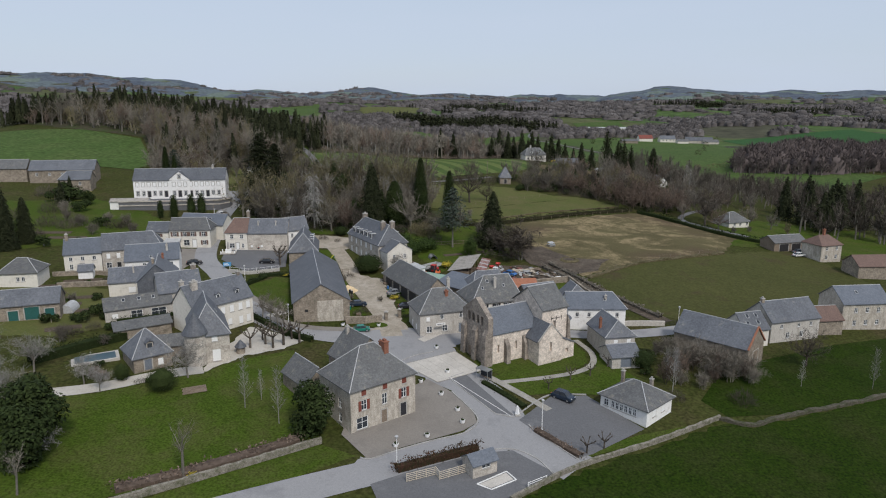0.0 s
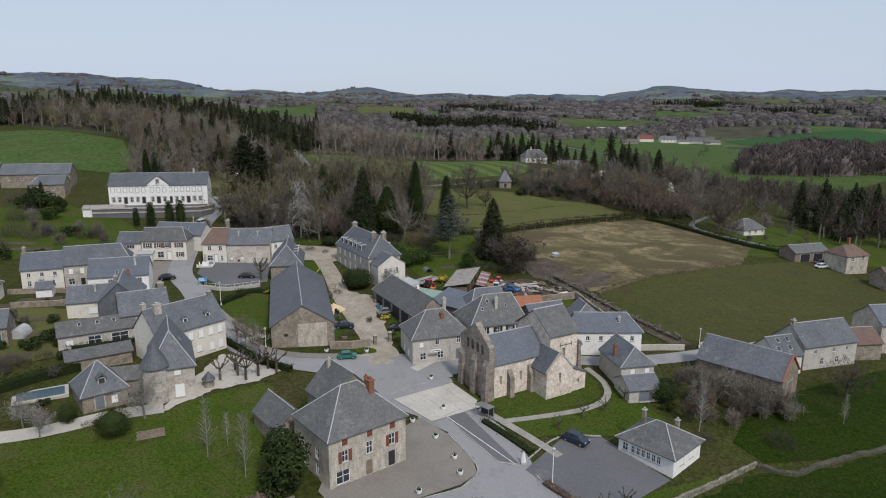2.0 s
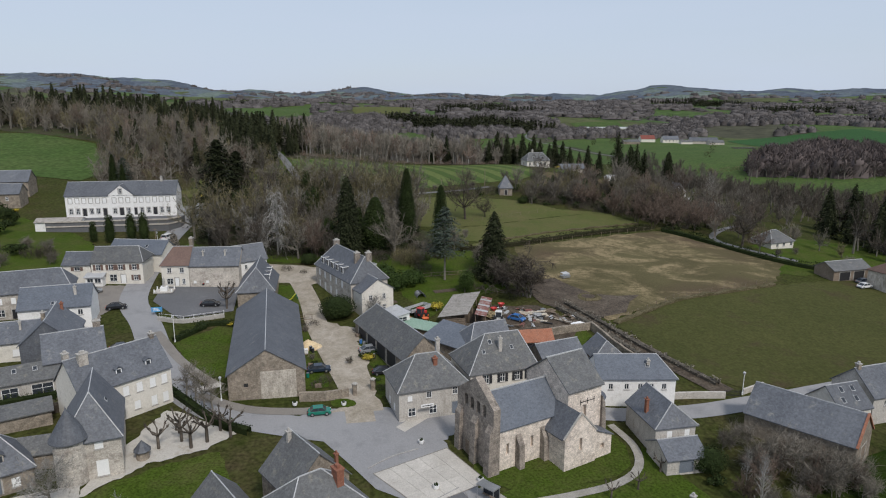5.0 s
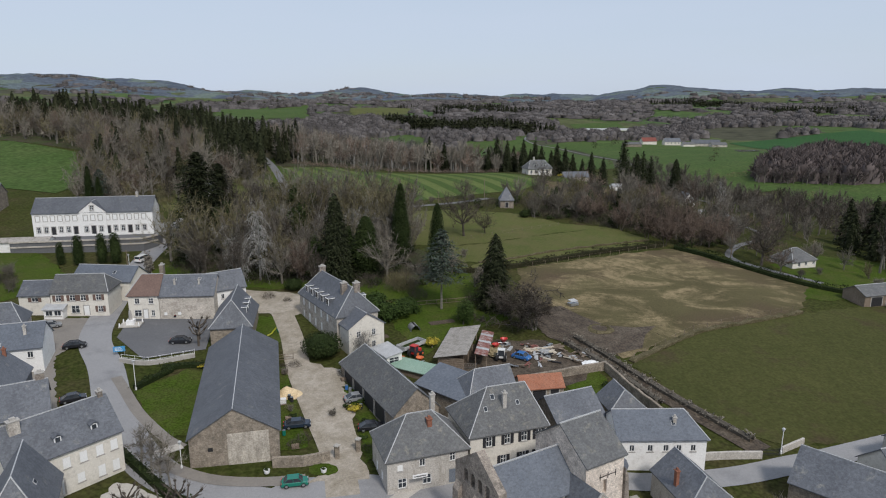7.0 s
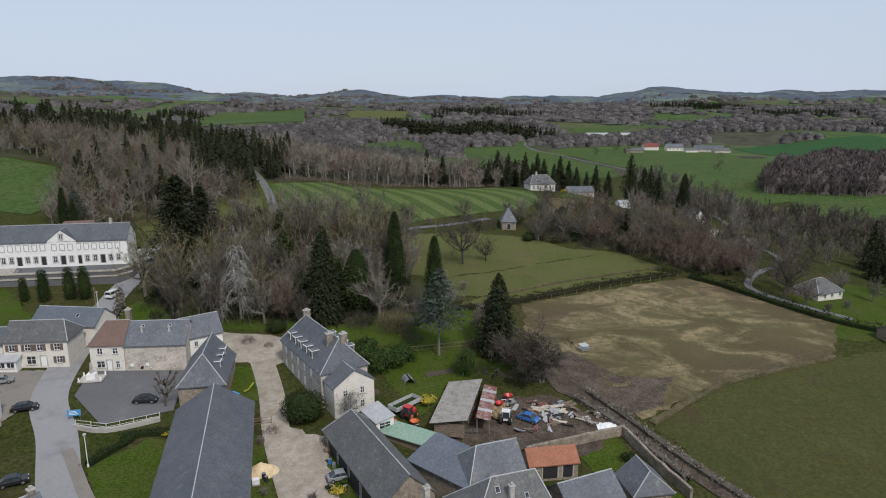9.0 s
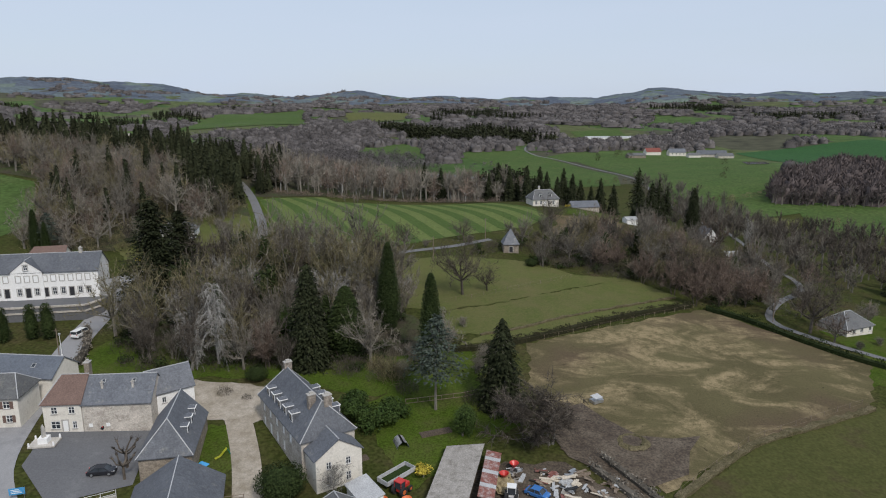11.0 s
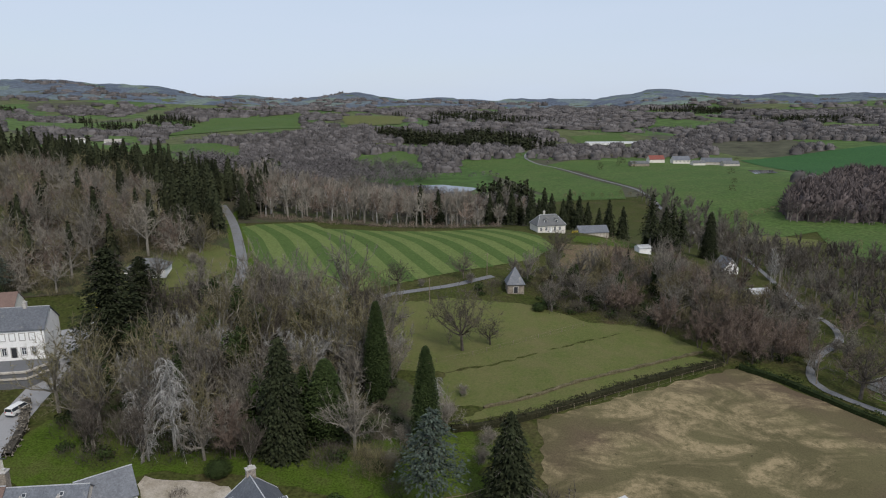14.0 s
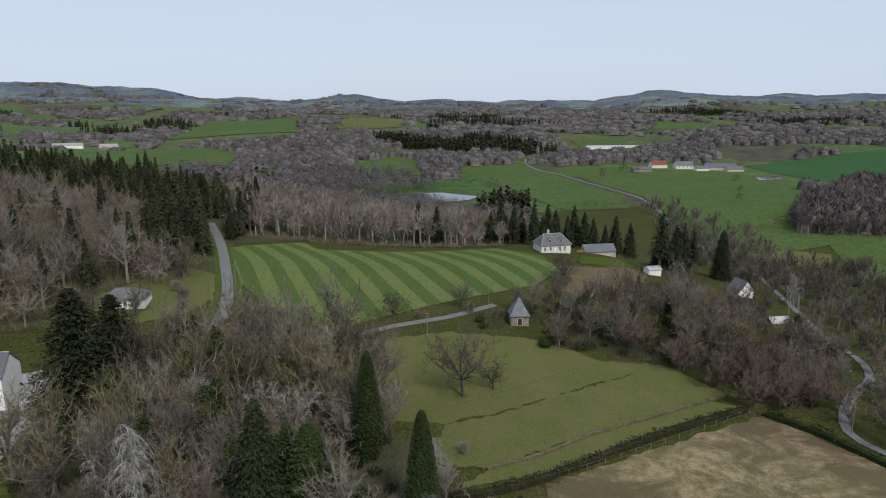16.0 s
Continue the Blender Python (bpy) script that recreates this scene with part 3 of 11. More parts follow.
def bank(name, pts, w, h, m, label, category, kind="structure", rough=0.0, base=0.3, step=1.5, soft=True, closed=False, seed=1):
    """A wall or kerb: a long block with a cross-section, following the ground, with an uneven top."""
    rng = random.Random(seed)
    line = smooth_line(pts, step, closed) if soft else straight(pts, step)
    nrm = sides(line)
    v, f = [], []
    for p, s in zip(line, nrm):
        g = zt(p.x, p.y)
        r = rng.uniform(-rough, rough)
        for u, z in ((-0.5, -base), (-0.5, h * 0.94 + r), (-0.36, h + r), (0.36, h + r), (0.5, h * 0.94 + r), (0.5, -base)):
            c = p + s * (u * w * (1 + rng.uniform(-rough, rough) * 0.4))
            v.append((c.x, c.y, g + z))
    for i in range(len(line) - 1):
        for j in range(5):
            a = i * 6 + j
            f.append((a, a + 1, a + 7, a + 6))
    n = len(line) - 1
    ob = np_mesh(name, v, f, [m])
    bm = bmesh.new()
    bm.from_mesh(ob.data)
    bm.verts.ensure_lookup_table()
    bm.faces.new([bm.verts[j] for j in range(6)])
    bm.faces.new([bm.verts[n * 6 + 5 - j] for j in range(6)])
    bmesh.ops.recalc_face_normals(bm, faces=bm.faces[:])
    bm.to_mesh(ob.data)
    bm.free()
    return tagged(ob, label, category, kind=kind)


def straight(pts, step):
    out = []
    for a, b in zip(pts[:-1], pts[1:]):
        a, b = Vector(a), Vector(b)
        k = max(1, int((b - a).length / step))
        out += [a.lerp(b, j / k) for j in range(k)]
    return out + [Vector(pts[-1])]


# fields and lawns
drape("field_1", [(24, 241), (78, 268), (106, 238), (92, 216), (60, 201), (40, 187), (29, 197), (22, 220)], M_BROWN, 0.10, 6, "bare brown grazed field with worn straw-coloured patches", ragged=0.8)
drape("field_2", [(41, 184.5), (60, 200), (92, 215), (121, 227), (128, 190), (118, 168), (92, 163), (76, 159), (59, 157), (51, 161)], M_PASTURE, 0.09, 6, "olive-green grazed pasture", ragged=0.6)
drape("field_3", [(-14, 303), (8, 308), (30, 305), (46, 293), (64, 291.5), (52, 285.6), (18.5, 266.2), (5, 261), (-8, 262)], M_MEADOW, 0.09, 5, "uneven green meadow with yellowed tufts", ragged=0.7)
drape("field_6", [(5, 260.6), (18.5, 265.6), (52, 285), (64, 291), (73, 277.6), (68, 274.4), (35, 257.2), (13, 245.6), (2, 247)], M_MEADOW, 0.10, 5, "smooth olive-green paddock beside a stone wall", ragged=0.5)
drape("field_7", [(13, 245), (35, 256.6), (68, 273.8), (74, 271.6), (50, 259.4), (26, 245), (6, 239)], M_MEADOW, 0.09, 5, "narrow grass strip between wall and hedge", ragged=0.4)
drape("field_4", [(12, 87), (22, 94), (50, 110), (55, 109), (64, 113), (90, 123), (160, 150), (160, 60), (40, 40), (0, 60)], M_DEEP, 0.07, 8, "lush green meadow below a stone wall", ragged=0.6)
drape("field_5", [(49, 118), (56, 128), (68, 136), (90, 146), (120, 156), (150, 156), (90, 124.5), (64, 114.5), (52, 112.5)], M_DEEP, 0.07, 6, "bright green orchard grass")
drape("lawn_1", [(-76, 96), (-70, 106), (-60, 109), (-54, 115), (-47, 119), (-40, 126), (-32, 131), (-25, 120), (-23, 108), (-21, 99.5), (-31, 91), (-42, 82.5), (-56, 76), (-76, 80)], M_LAWN, 0.09, 5, "green park lawn with bare patches", "lawn", ragged=0.5)
drape("lawn_2", [(9.5, 124), (15, 128), (26.5, 127), (31, 131), (33, 137), (40, 124), (31, 118.5), (21, 118.5), (15, 117)], M_LAWN, 0.09, 4, "clipped green lawn beside the church", "lawn")
drape("lawn_3", [(-53, 167.5), (-47, 177), (-39, 176), (-37.5, 155), (-42, 154), (-47, 159)], M_LAWN, 0.09, 4, "triangular green lawn beside the barn", "lawn", ragged=0.4)
drape("lawn_4", [(-41, 204), (-34, 205), (-31.5, 194), (-34, 186), (-37, 186)], M_LAWN, 0.09, 4, "small play lawn beside the track", "lawn", ragged=0.4)
drape("lawn_5", [(-9, 200), (-12, 212), (-2, 226), (14, 222), (18, 206), (10, 199), (-2, 186)], M_LAWN, 0.09, 5, "shaded garden grass under the trees", "lawn", ragged=0.6)
drape("lawn_6", [(-42, 80.5), (-33, 87.5), (-20, 97), (-14, 94.5), (-27, 84), (-36, 76)], M_LAWN, 0.08, 4, "grass verge below the stone wall", "lawn")
drape("lawn_7", [(23, 97.5), (50, 111), (44, 109), (36, 106), (33.5, 105), (24, 100)], M_LAWN, 0.09, 4, "narrow grass strip along the wall", "lawn")
drape("hill_field", [(-330, 420), (-222, 408), (-178, 388), (-147, 333), (-150, 318), (-170, 322), (-226, 320), (-330, 330)], M_BRIGHT, 0.2, 12, "smooth bright green field on the hillside")
drape("garden_1", [(-104, 205), (-92, 222), (-112, 244), (-140, 262), (-175, 250), (-170, 205), (-125, 190)], M_LAWN, 0.09, 8, "sloping rough kitchen gardens and grass", "garden", ragged=0.8)
drape("garden_2", [(-82, 130), (-70, 140), (-84, 160), (-110, 160), (-118, 140), (-100, 128)], M_MEADOW, 0.09, 6, "vegetable plots between low walls", "garden", ragged=0.6)
drape("verge_1", [(88, 225), (108, 240), (104, 258), (130, 275), (170, 270), (170, 215), (122, 228)], M_LAWN, 0.09, 8, "green garden lawns round the houses", "lawn", ragged=0.8)
drape("wood_floor_1", [(-74, 242), (-80, 268), (-62, 300), (-26, 304), (-8, 300), (-8, 262), (4, 246), (6, 236), (-6, 232), (-28, 235), (-45, 235), (-58, 238)], M_WOODFLOOR, 0.07, 8, "leaf litter under the park trees", "ground", ragged=1.2)
drape("lawn_10", [(-79, 224), (-76, 240), (-58, 240), (-45, 237), (-28, 237), (-8, 234), (8, 238), (16, 230), (10, 222), (-10, 216), (-28, 221), (-34, 223), (-48, 222.5), (-60, 213)], M_LAWN, 0.08, 6, "bright green grass along the edge of the park wood", "lawn", ragged=0.8)
drape("wood_floor_2", [(-130, 300), (-98, 310), (-66, 316), (-70, 345), (-86, 392), (-90, 460), (-150, 500), (-260, 520), (-330, 480), (-240, 415), (-178, 392), (-147, 333)], M_WOODFLOOR, 0.15, 12, "brown leaf litter under the hillside wood", "ground")
drape("wood_floor_3", [(-80, 388), (-50, 404), (30, 402), (60, 420), (70, 470), (85, 560), (60, 640), (-30, 660), (-90, 600), (-100, 470)], M_WOODFLOOR, 0.15, 15, "brown leaf litter under the valley wood", "ground")
drape("farm_field_1", [(126, 900), (177, 960), (245, 955), (358, 905), (345, 720), (300, 600), (262, 520), (205, 492), (172, 515), (168, 590), (184, 700), (165, 860)], M_BRIGHT, 0.3, 20, "bright green sloping pasture below the farm")
drape("farm_field_2", [(20, 945), (112, 965), (150, 850), (172, 715), (155, 640), (105, 650), (79, 800)], M_BRIGHT, 0.3, 20, "bright green pasture beside the lane")
drape("farm_field_3", [(400, 980), (636, 1060), (600, 860), (453, 760), (388, 790)], M_DARKGREEN, 0.4, 25, "dark green winter wheat on the rise")
drape("farm_field_4", [(182, 505), (222, 485), (204, 452), (168, 462)], M_MEADOW, 0.25, 12, "pale green paddock between hedges")
drape("farm_field_5", [(228, 492), (250, 548), (300, 570), (345, 520), (250, 440), (206, 428)], M_BRIGHT, 0.25, 12, "green paddock beside the wood")
drape("farm_field_6", [(-646, 1330), (-465, 1390), (-296, 1140), (-260, 928), (-400, 900), (-560, 1080)], M_BRIGHT, 0.6, 30, "broad green field beyond the wood")
drape("farm_field_7", [(-105, 1005), (-53, 1077), (-12, 985), (-26, 910), (-90, 940)], M_BRIGHT, 0.4, 20, "small green field above the lake")
drape("farm_field_8", [(-571, 1540), (-640, 2180), (-447, 2380), (-300, 1640), (-500, 1560)], M_BRIGHT, 1.2, 50, "far green slope among woods")
drape("farm_field_9", [(-300, 2200), (-96, 2540), (-85, 1790), (-246, 1990)], M_MEADOW, 1.2, 50, "far olive field among woods")
drape("farm_field_10", [(258, 1390), (360, 1420), (345, 1290), (258, 1290)], M_BRIGHT, 0.7, 30, "far green field behind the farm")

drape("bracken_slope", [(50, 371), (66, 374), (78, 384), (84, 372), (72, 352), (56, 334), (46, 345), (52, 358)], M_BRACKEN, 0.14, 5, "dead brown bracken on the slope below the villa", "ground", ragged=1.0)
drape("villa_lawn", [(58, 376), (62, 388), (82, 398), (94, 402), (90, 388), (76, 379)], M_LAWN, 0.16, 5, "green terrace lawn of the villa", "lawn", ragged=0.5)

drape("bungalow_garden", [(-108, 312), (-104, 329), (-98, 340), (-84, 360), (-72, 352), (-67, 332), (-72, 318), (-84, 311), (-97, 298)], M_MEADOW, 0.17, 6, "rough green garden round the bungalow", "garden", ragged=0.9)
drape("school_lot", [(-99, 281), (-92, 285), (-86, 279), (-86.5, 266), (-90, 262)], M_ASPHALT, 0.2, 4, "pale asphalt parking beside the school", "car park", ragged=0.3)

# the field mown in stripes
STRIPE = [(-77, 384), (-70, 390), (-51, 400), (-44, 390), (-10, 392), (29, 397), (45, 383), (49, 367), (38, 350), (9, 333), (-10, 320), (-27, 308), (-49, 327), (-62, 346)]
mown = drape("mown_field", STRIPE, M_MOWN1, 0.12, 6, "hay field mown in light and dark green stripes")


for i in range(13):
    # long swathes running up the slope, each a little bowed
    x0 = -60 + i * 10.95
    left, right = [], []
    for k in range(66):
        y = 300 + k * 1.6
        bow = -0.4 * (y - 350) - 0.011 * max(0.0, y - 364) ** 2
        left.append((x0 + bow - 2.7, y))
        right.append((x0 + bow + 2.7, y))
    # keep the part inside the field, cell by cell
    vv, ff = [], []
    for k in range(65):
        for s in range(3):
            a0, a1 = Vector(left[k]).lerp(Vector(right[k]), s / 3), Vector(left[k]).lerp(Vector(right[k]), (s + 1) / 3)
            b0, b1 = Vector(left[k + 1]).lerp(Vector(right[k + 1]), s / 3), Vector(left[k + 1]).lerp(Vector(right[k + 1]), (s + 1) / 3)
            c = (a0 + a1 + b0 + b1) / 4
            inside = False
            for (xa, ya), (xb, yb) in zip(STRIPE, STRIPE[1:] + STRIPE[:1]):
                if (ya > c.y) != (yb > c.y) and c.x < (xb - xa) * (c.y - ya) / (yb - ya) + xa:
                    inside = not inside
            if inside:
                n = len(vv)
                vv += [(p.x, p.y, zt(p.x, p.y) + 0.17) for p in (a0, a1, b1, b0)]
                ff.append((n, n + 1, n + 2, n + 3))
    if ff:
        sw = np_mesh("swathe", vv, ff, [M_MOWN2], smooth=True)
        sw.parent = mown

# roads, tracks, courts
ribbon("road_1", [(-160, 2), (-90, 44), (-60, 62), (-30, 80), (-13, 89.5), (2, 97), (11, 104), (9, 116), (0, 128), (-8, 137), (-20, 138.5), (-37, 143), (-50, 156), (-62, 176), (-71, 190), (-77, 212), (-83, 240), (-86, 268), (-88, 290)], 6.2, M_ASPHALT, 0.11, "grey asphalt village street", step=2.5)
ribbon("road_2", [(-6, 139), (4, 143), (16, 147.6), (32, 146.3), (46, 148.2), (57.5, 151.8), (64, 153.8), (80, 159.6), (100, 166.5), (140, 176)], 4.2, M_ASPHALT, 0.12, "narrow grey asphalt lane past the church")
ribbon("road_3", [(9, 107), (14, 101), (21, 94.5)], 8.5, M_ASPHALT, 0.115, "asphalt forecourt of the village street")
drape("street_widening", [(-18, 136), (-12, 129), (-8, 124), (-2, 121), (4, 125.5), (2, 136), (-3, 142), (-12, 141.5)], M_ASPHALT, 0.12, 3, "open grey asphalt junction", "road")
drape("street_apron_3", [(-13.6, 93.6), (-7, 97), (3, 103), (5.6, 106.6), (10, 102), (4, 97), (-10, 89.6), (-16, 86.6)], M_ASPHALT, 0.105, 3, "grey asphalt along the gritted court", "road")
drape("street_apron_1", [(-4, 121.4), (1.2, 117.4), (5.2, 110.2), (5.8, 106.4), (9, 100), (12, 106), (9.4, 110), (0.6, 122.6), (4, 125.6), (-2, 130)], M_ASPHALT, 0.118, 3, "grey asphalt beside the forecourt", "road")
drape("street_apron_2", [(-26, 139), (-20, 144.4), (-9, 146), (2, 146.4), (10, 150), (14, 147), (5, 141), (1, 136), (-8, 137), (-16, 136)], M_ASPHALT, 0.113, 3, "grey asphalt before the stone house", "road", ragged=0.3)
ribbon("pavement_2", [(-41, 147.2), (-32, 143.6), (-24, 143.4), (-18, 144.6)], 2.2, M_GRIT, 0.16, "pale gritted pavement before the great barn", "pavement", step=2)
drape("car_park_1", [(13, 108), (20, 117), (27, 118), (35, 107), (24, 98.5), (21, 97)], M_ASPHALT_D, 0.12, 3, "dark asphalt car park", "car park")
drape("car_park_2", [(-11, 87.5), (-6.5, 90.5), (5, 97), (11, 98.5), (17, 93), (10.5, 87), (4, 80), (-8, 80)], M_ASPHALT_D, 0.13, 3, "dark asphalt yard beside the stone hut", "car park")
drape("parking_strip", [(0.5, 122.5), (3.8, 124.8), (12.2, 109.5), (9, 110)], M_ASPHALT_D, 0.15, 3, "dark asphalt parking strip", "car park")
drape("grit_court", [(-17.2, 100.2), (-12.0, 93.6), (-7, 97.5), (3, 103.5), (5.6, 106.5), (5, 110), (1, 117), (-3.5, 121.5), (-10, 114), (-17, 103)], M_GRIT, 0.16, 3, "beige gritted forecourt of the big house", "court")
drape("street_park", [(-66.5, 190), (-69, 203.5), (-50, 204), (-46.5, 186), (-57, 180.5)], M_ASPHALT_D, 0.13, 4, "dark asphalt village car park", "car park")
drape("cafe_court", [(-88, 186), (-86, 199), (-74, 200), (-70, 194), (-74, 180), (-66, 166), (-60, 156), (-70, 160), (-80, 176)], M_GRIT, 0.10, 4, "beige gritted court before the cafe", "court", ragged=0.3)
ribbon("track_1", [(-12, 141), (-14.5, 151), (-20, 164), (-26, 179), (-31, 195), (-38, 211), (-46, 218)], 4.8, M_GRAVEL, 0.13, "pale beaten gravel farm track", "track")
drape("gravel_yard_1", [(-49, 221), (-33, 219), (-29, 207), (-33, 204), (-44, 207), (-47, 212)], M_GRAVEL, 0.14, 4, "pale gravel turning place", "track", ragged=0.7)
drape("gravel_yard_2", [(-18, 143.6), (-9, 145), (-10.5, 150), (-12.5, 158), (-14, 168), (-19, 178), (-23, 174), (-18, 160), (-14, 150)], M_GRAVEL, 0.12, 3, "worn gravel yard before the cart shed", "track", ragged=0.6)
drape("gravel_yard_3", [(-28.5, 184.5), (-21, 180), (-15.5, 179), (-14, 173), (-19.5, 172), (-24, 176.5)], M_GRAVEL, 0.128, 3, "worn gravel before the laurel", "track", ragged=0.5)
drape("farm_yard", [(0, 172), (2, 188), (14, 194), (24, 194), (34, 184), (30, 177), (14, 171)], M_MUD, 0.12, 4, "churned brown mud of the farm yard", "track", ragged=0.8)
drape("mud_patch", [(25, 196), (25, 211), (33, 215), (40, 204), (52, 203), (44, 193), (38, 188), (33, 190)], M_MUD, 0.16, 4, "dark trodden mud round the feeding place", "track", ragged=2.0)
ribbon("track_2", [(26, 200), (31, 194), (38, 182), (46, 168), (54, 155)], 4.6, M_MUD, 0.17, "muddy rutted farm lane", "track")
drape("gravel_court", [(-47, 118), (-46.5, 128), (-44, 142), (-41, 141), (-31, 136), (-34, 131.5), (-41, 127)], M_PALEGRAVEL, 0.13, 3, "pale gravel court of the turreted house", "court", ragged=0.3)
ribbon("path_1", [(-72, 106), (-62, 110.5), (-54, 116.5), (-47, 120)], 3.6, M_PALEGRAVEL, 0.14, "pale gravel drive", "path")
ribbon("path_2", [(10.5, 121.5), (20, 124.5), (27, 127.5), (31, 131.5), (31.8, 137), (29.5, 143)], 1.35, M_PATH, 0.15, "pale footpath round the church", "path", step=1.5)
ribbon("path_3", [(7, 125.5), (13, 119), (19, 112)], 1.6, M_PATH, 0.16, "pale straight footpath", "path", step=1.5)
ribbon("verge_2", [(-60, 304), (-62, 330), (-72, 362), (-84, 394), (-94, 416)], 9.5, M_LAWN, 0.10, "mown grass verge along the lane", "verge", step=4)
ribbon("road_4", [(-88, 290), (-74, 294), (-60, 303), (-62, 330), (-72, 362), (-84, 394), (-96, 420)], 3.6, M_LANE, 0.16, "narrow grey lane climbing along the wood")
ribbon("road_5", [(-60, 303), (-26, 303.5), (-8, 312), (7, 319), (14, 324), (22, 330)], 2.6, M_LANE, 0.14, "narrow lane between field and trees")
ribbon("road_6", [(112, 241), (100, 252), (94, 263), (104, 279), (118, 292.6), (124, 307), (124, 322), (129, 345), (134, 364), (150, 420)], 2.3, M_LANE, 0.2, "narrow country road winding to the farm", step=4)
ribbon("road_7", [(150, 420), (163, 560), (178, 700), (153, 862), (124, 930), (122, 1001), (160, 1120), (230, 1300)], 3.0, M_LANE, 0.35, "pale country road winding to the farm", step=8)
drape("grass_strip_1", [(-25, 150.6), (-19.4, 152.6), (-20.6, 157.4), (-25.6, 170.4), (-28.6, 179.4), (-30.6, 180), (-27.6, 164)], M_LAWN, 0.10, 3, "rough grass strip beside the great barn", "lawn", ragged=0.4)
drape("grass_strip_2", [(-10, 149), (-7.6, 152), (-9.2, 162), (-13.6, 173), (-17.6, 178), (-16.2, 172), (-12.6, 162)], M_LAWN, 0.135, 3, "weedy grass before the cart shed", "lawn", ragged=0.5)
drape("green_island", [(-15.8 + 2.3 * math.cos(k * 0.57), 146.9 + 1.5 * math.sin(k * 0.57)) for k in range(11)], M_LAWN, 0.16, 2, "small round grass island with a planter", "lawn", ragged=0.15)
drape("lawn_8", [(6, 128), (13, 124), (20, 126.5), (27, 129), (30, 132), (30.5, 137), (28, 144), (12, 140), (6, 133)], M_LAWN, 0.08, 4, "green lawn round the church walls", "lawn")
drape("lawn_9", [(24.4, 178), (33.2, 181), (36, 170), (40, 164), (32, 163), (27, 170)], M_LAWN, 0.09, 3, "walled green garden behind the long house", "lawn", ragged=0.4)
ribbon("pavement_1", [(-58.5, 172.6), (-55.2, 168.4), (-48.9, 160.3), (-41.6, 153.2), (-38.2, 151)], 1.9, M_GRIT, 0.15, "pale gritted pavement beside the lawn", "pavement", step=2)
ribbon("white_line", [(11.6, 109.2), (1, 122.3)], 0.14, M_LINE, 0.18, "white painted kerb line", "marking", step=1.5)
ribbon("crossing", [(-5.5, 139.3), (-1.8, 143.8)], 2.0, M_CONC, 0.17, "pale raised street crossing", "marking", step=1.5)
ribbon("crossing_far", [(-42, 148.5), (-38.5, 151.5)], 1.8, M_CONC, 0.17, "pale street crossing", "marking", step=1.5)
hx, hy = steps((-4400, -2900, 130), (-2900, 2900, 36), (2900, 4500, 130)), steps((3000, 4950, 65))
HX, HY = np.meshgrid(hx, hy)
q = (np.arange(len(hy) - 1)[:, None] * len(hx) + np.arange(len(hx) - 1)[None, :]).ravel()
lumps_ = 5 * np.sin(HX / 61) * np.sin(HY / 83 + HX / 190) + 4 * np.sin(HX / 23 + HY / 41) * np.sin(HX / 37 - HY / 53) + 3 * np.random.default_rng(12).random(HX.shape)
hills = np_mesh("backdrop", np.stack([HX.ravel(), HY.ravel(), (height(HX, HY) + 2.0 + lumps_ - 25.0 * (HY < 3010)).ravel()], 1), np.stack([q, q + 1, q + len(hx) + 1, q + len(hx)], 1), [M_HAZED_HILLS], smooth=True)
tagged(hills, "distant hills along the horizon, coloured blue-grey for haze", "hills", kind="structure")
drape("lake", [(-139, 773), (-61, 703), (-12, 705), (34, 724), (44, 745), (10, 772), (-18, 768), (-63, 737), (-109, 765)], M_WATER, 0.5, 20, "still grey lake among bare woods", "lake")
drape("pond", [(352, 855), (378, 852), (366, 815), (338, 808)], M_WATER, 0.5, 12, "small pale pond in the pasture", "pond")


# ---- building kit ----
def part(name, bm, m, parent, label="", loc=None, rot=None):
    """Links a bmesh as one mesh under a thing or a part."""
    me = bpy.data.meshes.new(name)
    bm.normal_update()
    bm.to_mesh(me)
    bm.free()
    me.materials.append(m)
    ob = new(name, me)
    ob.parent = parent
    if loc is not None:
        ob.location = loc
    if rot is not None:
        ob.rotation_euler = rot
    return tagged(ob, label)


def shared(name, me, parent, loc=(0, 0, 0), rz=0.0, label=""):
    ob = new(name, me)
    ob.parent = parent
    ob.location = loc
    ob.rotation_euler = (0, 0, rz)
    return tagged(ob, label)


def box(bm, x0, y0, z0, x1, y1, z1):
    vs = [bm.verts.new((x, y, z)) for z in (z0, z1) for x, y in ((x0, y0), (x1, y0), (x1, y1), (x0, y1))]
    for f in ((0, 3, 2, 1), (4, 5, 6, 7), (0, 1, 5, 4), (1, 2, 6, 5), (2, 3, 7, 6), (3, 0, 4, 7)):
        bm.faces.new([vs[i] for i in f])
    return vs


def beam(bm, a, b, r, n=4, r2=None):
    """A bar from a to b."""
    a, b = Vector(a), Vector(b)
    r2 = r if r2 is None else r2
    d = (b - a).normalized()
    s = d.orthogonal().normalized()
    t = d.cross(s)
    ra, rb = [], []
    for i in range(n):
        w = 2 * math.pi * i / n
        o = s * math.cos(w) + t * math.sin(w)
        ra.append(bm.verts.new(a + o * r))
        rb.append(bm.verts.new(b + o * r2))
    for i in range(n):
        j = (i + 1) % n
        bm.faces.new((ra[i], ra[j], rb[j], rb[i]))
    bm.faces.new(ra[::-1])
    bm.faces.new(rb)


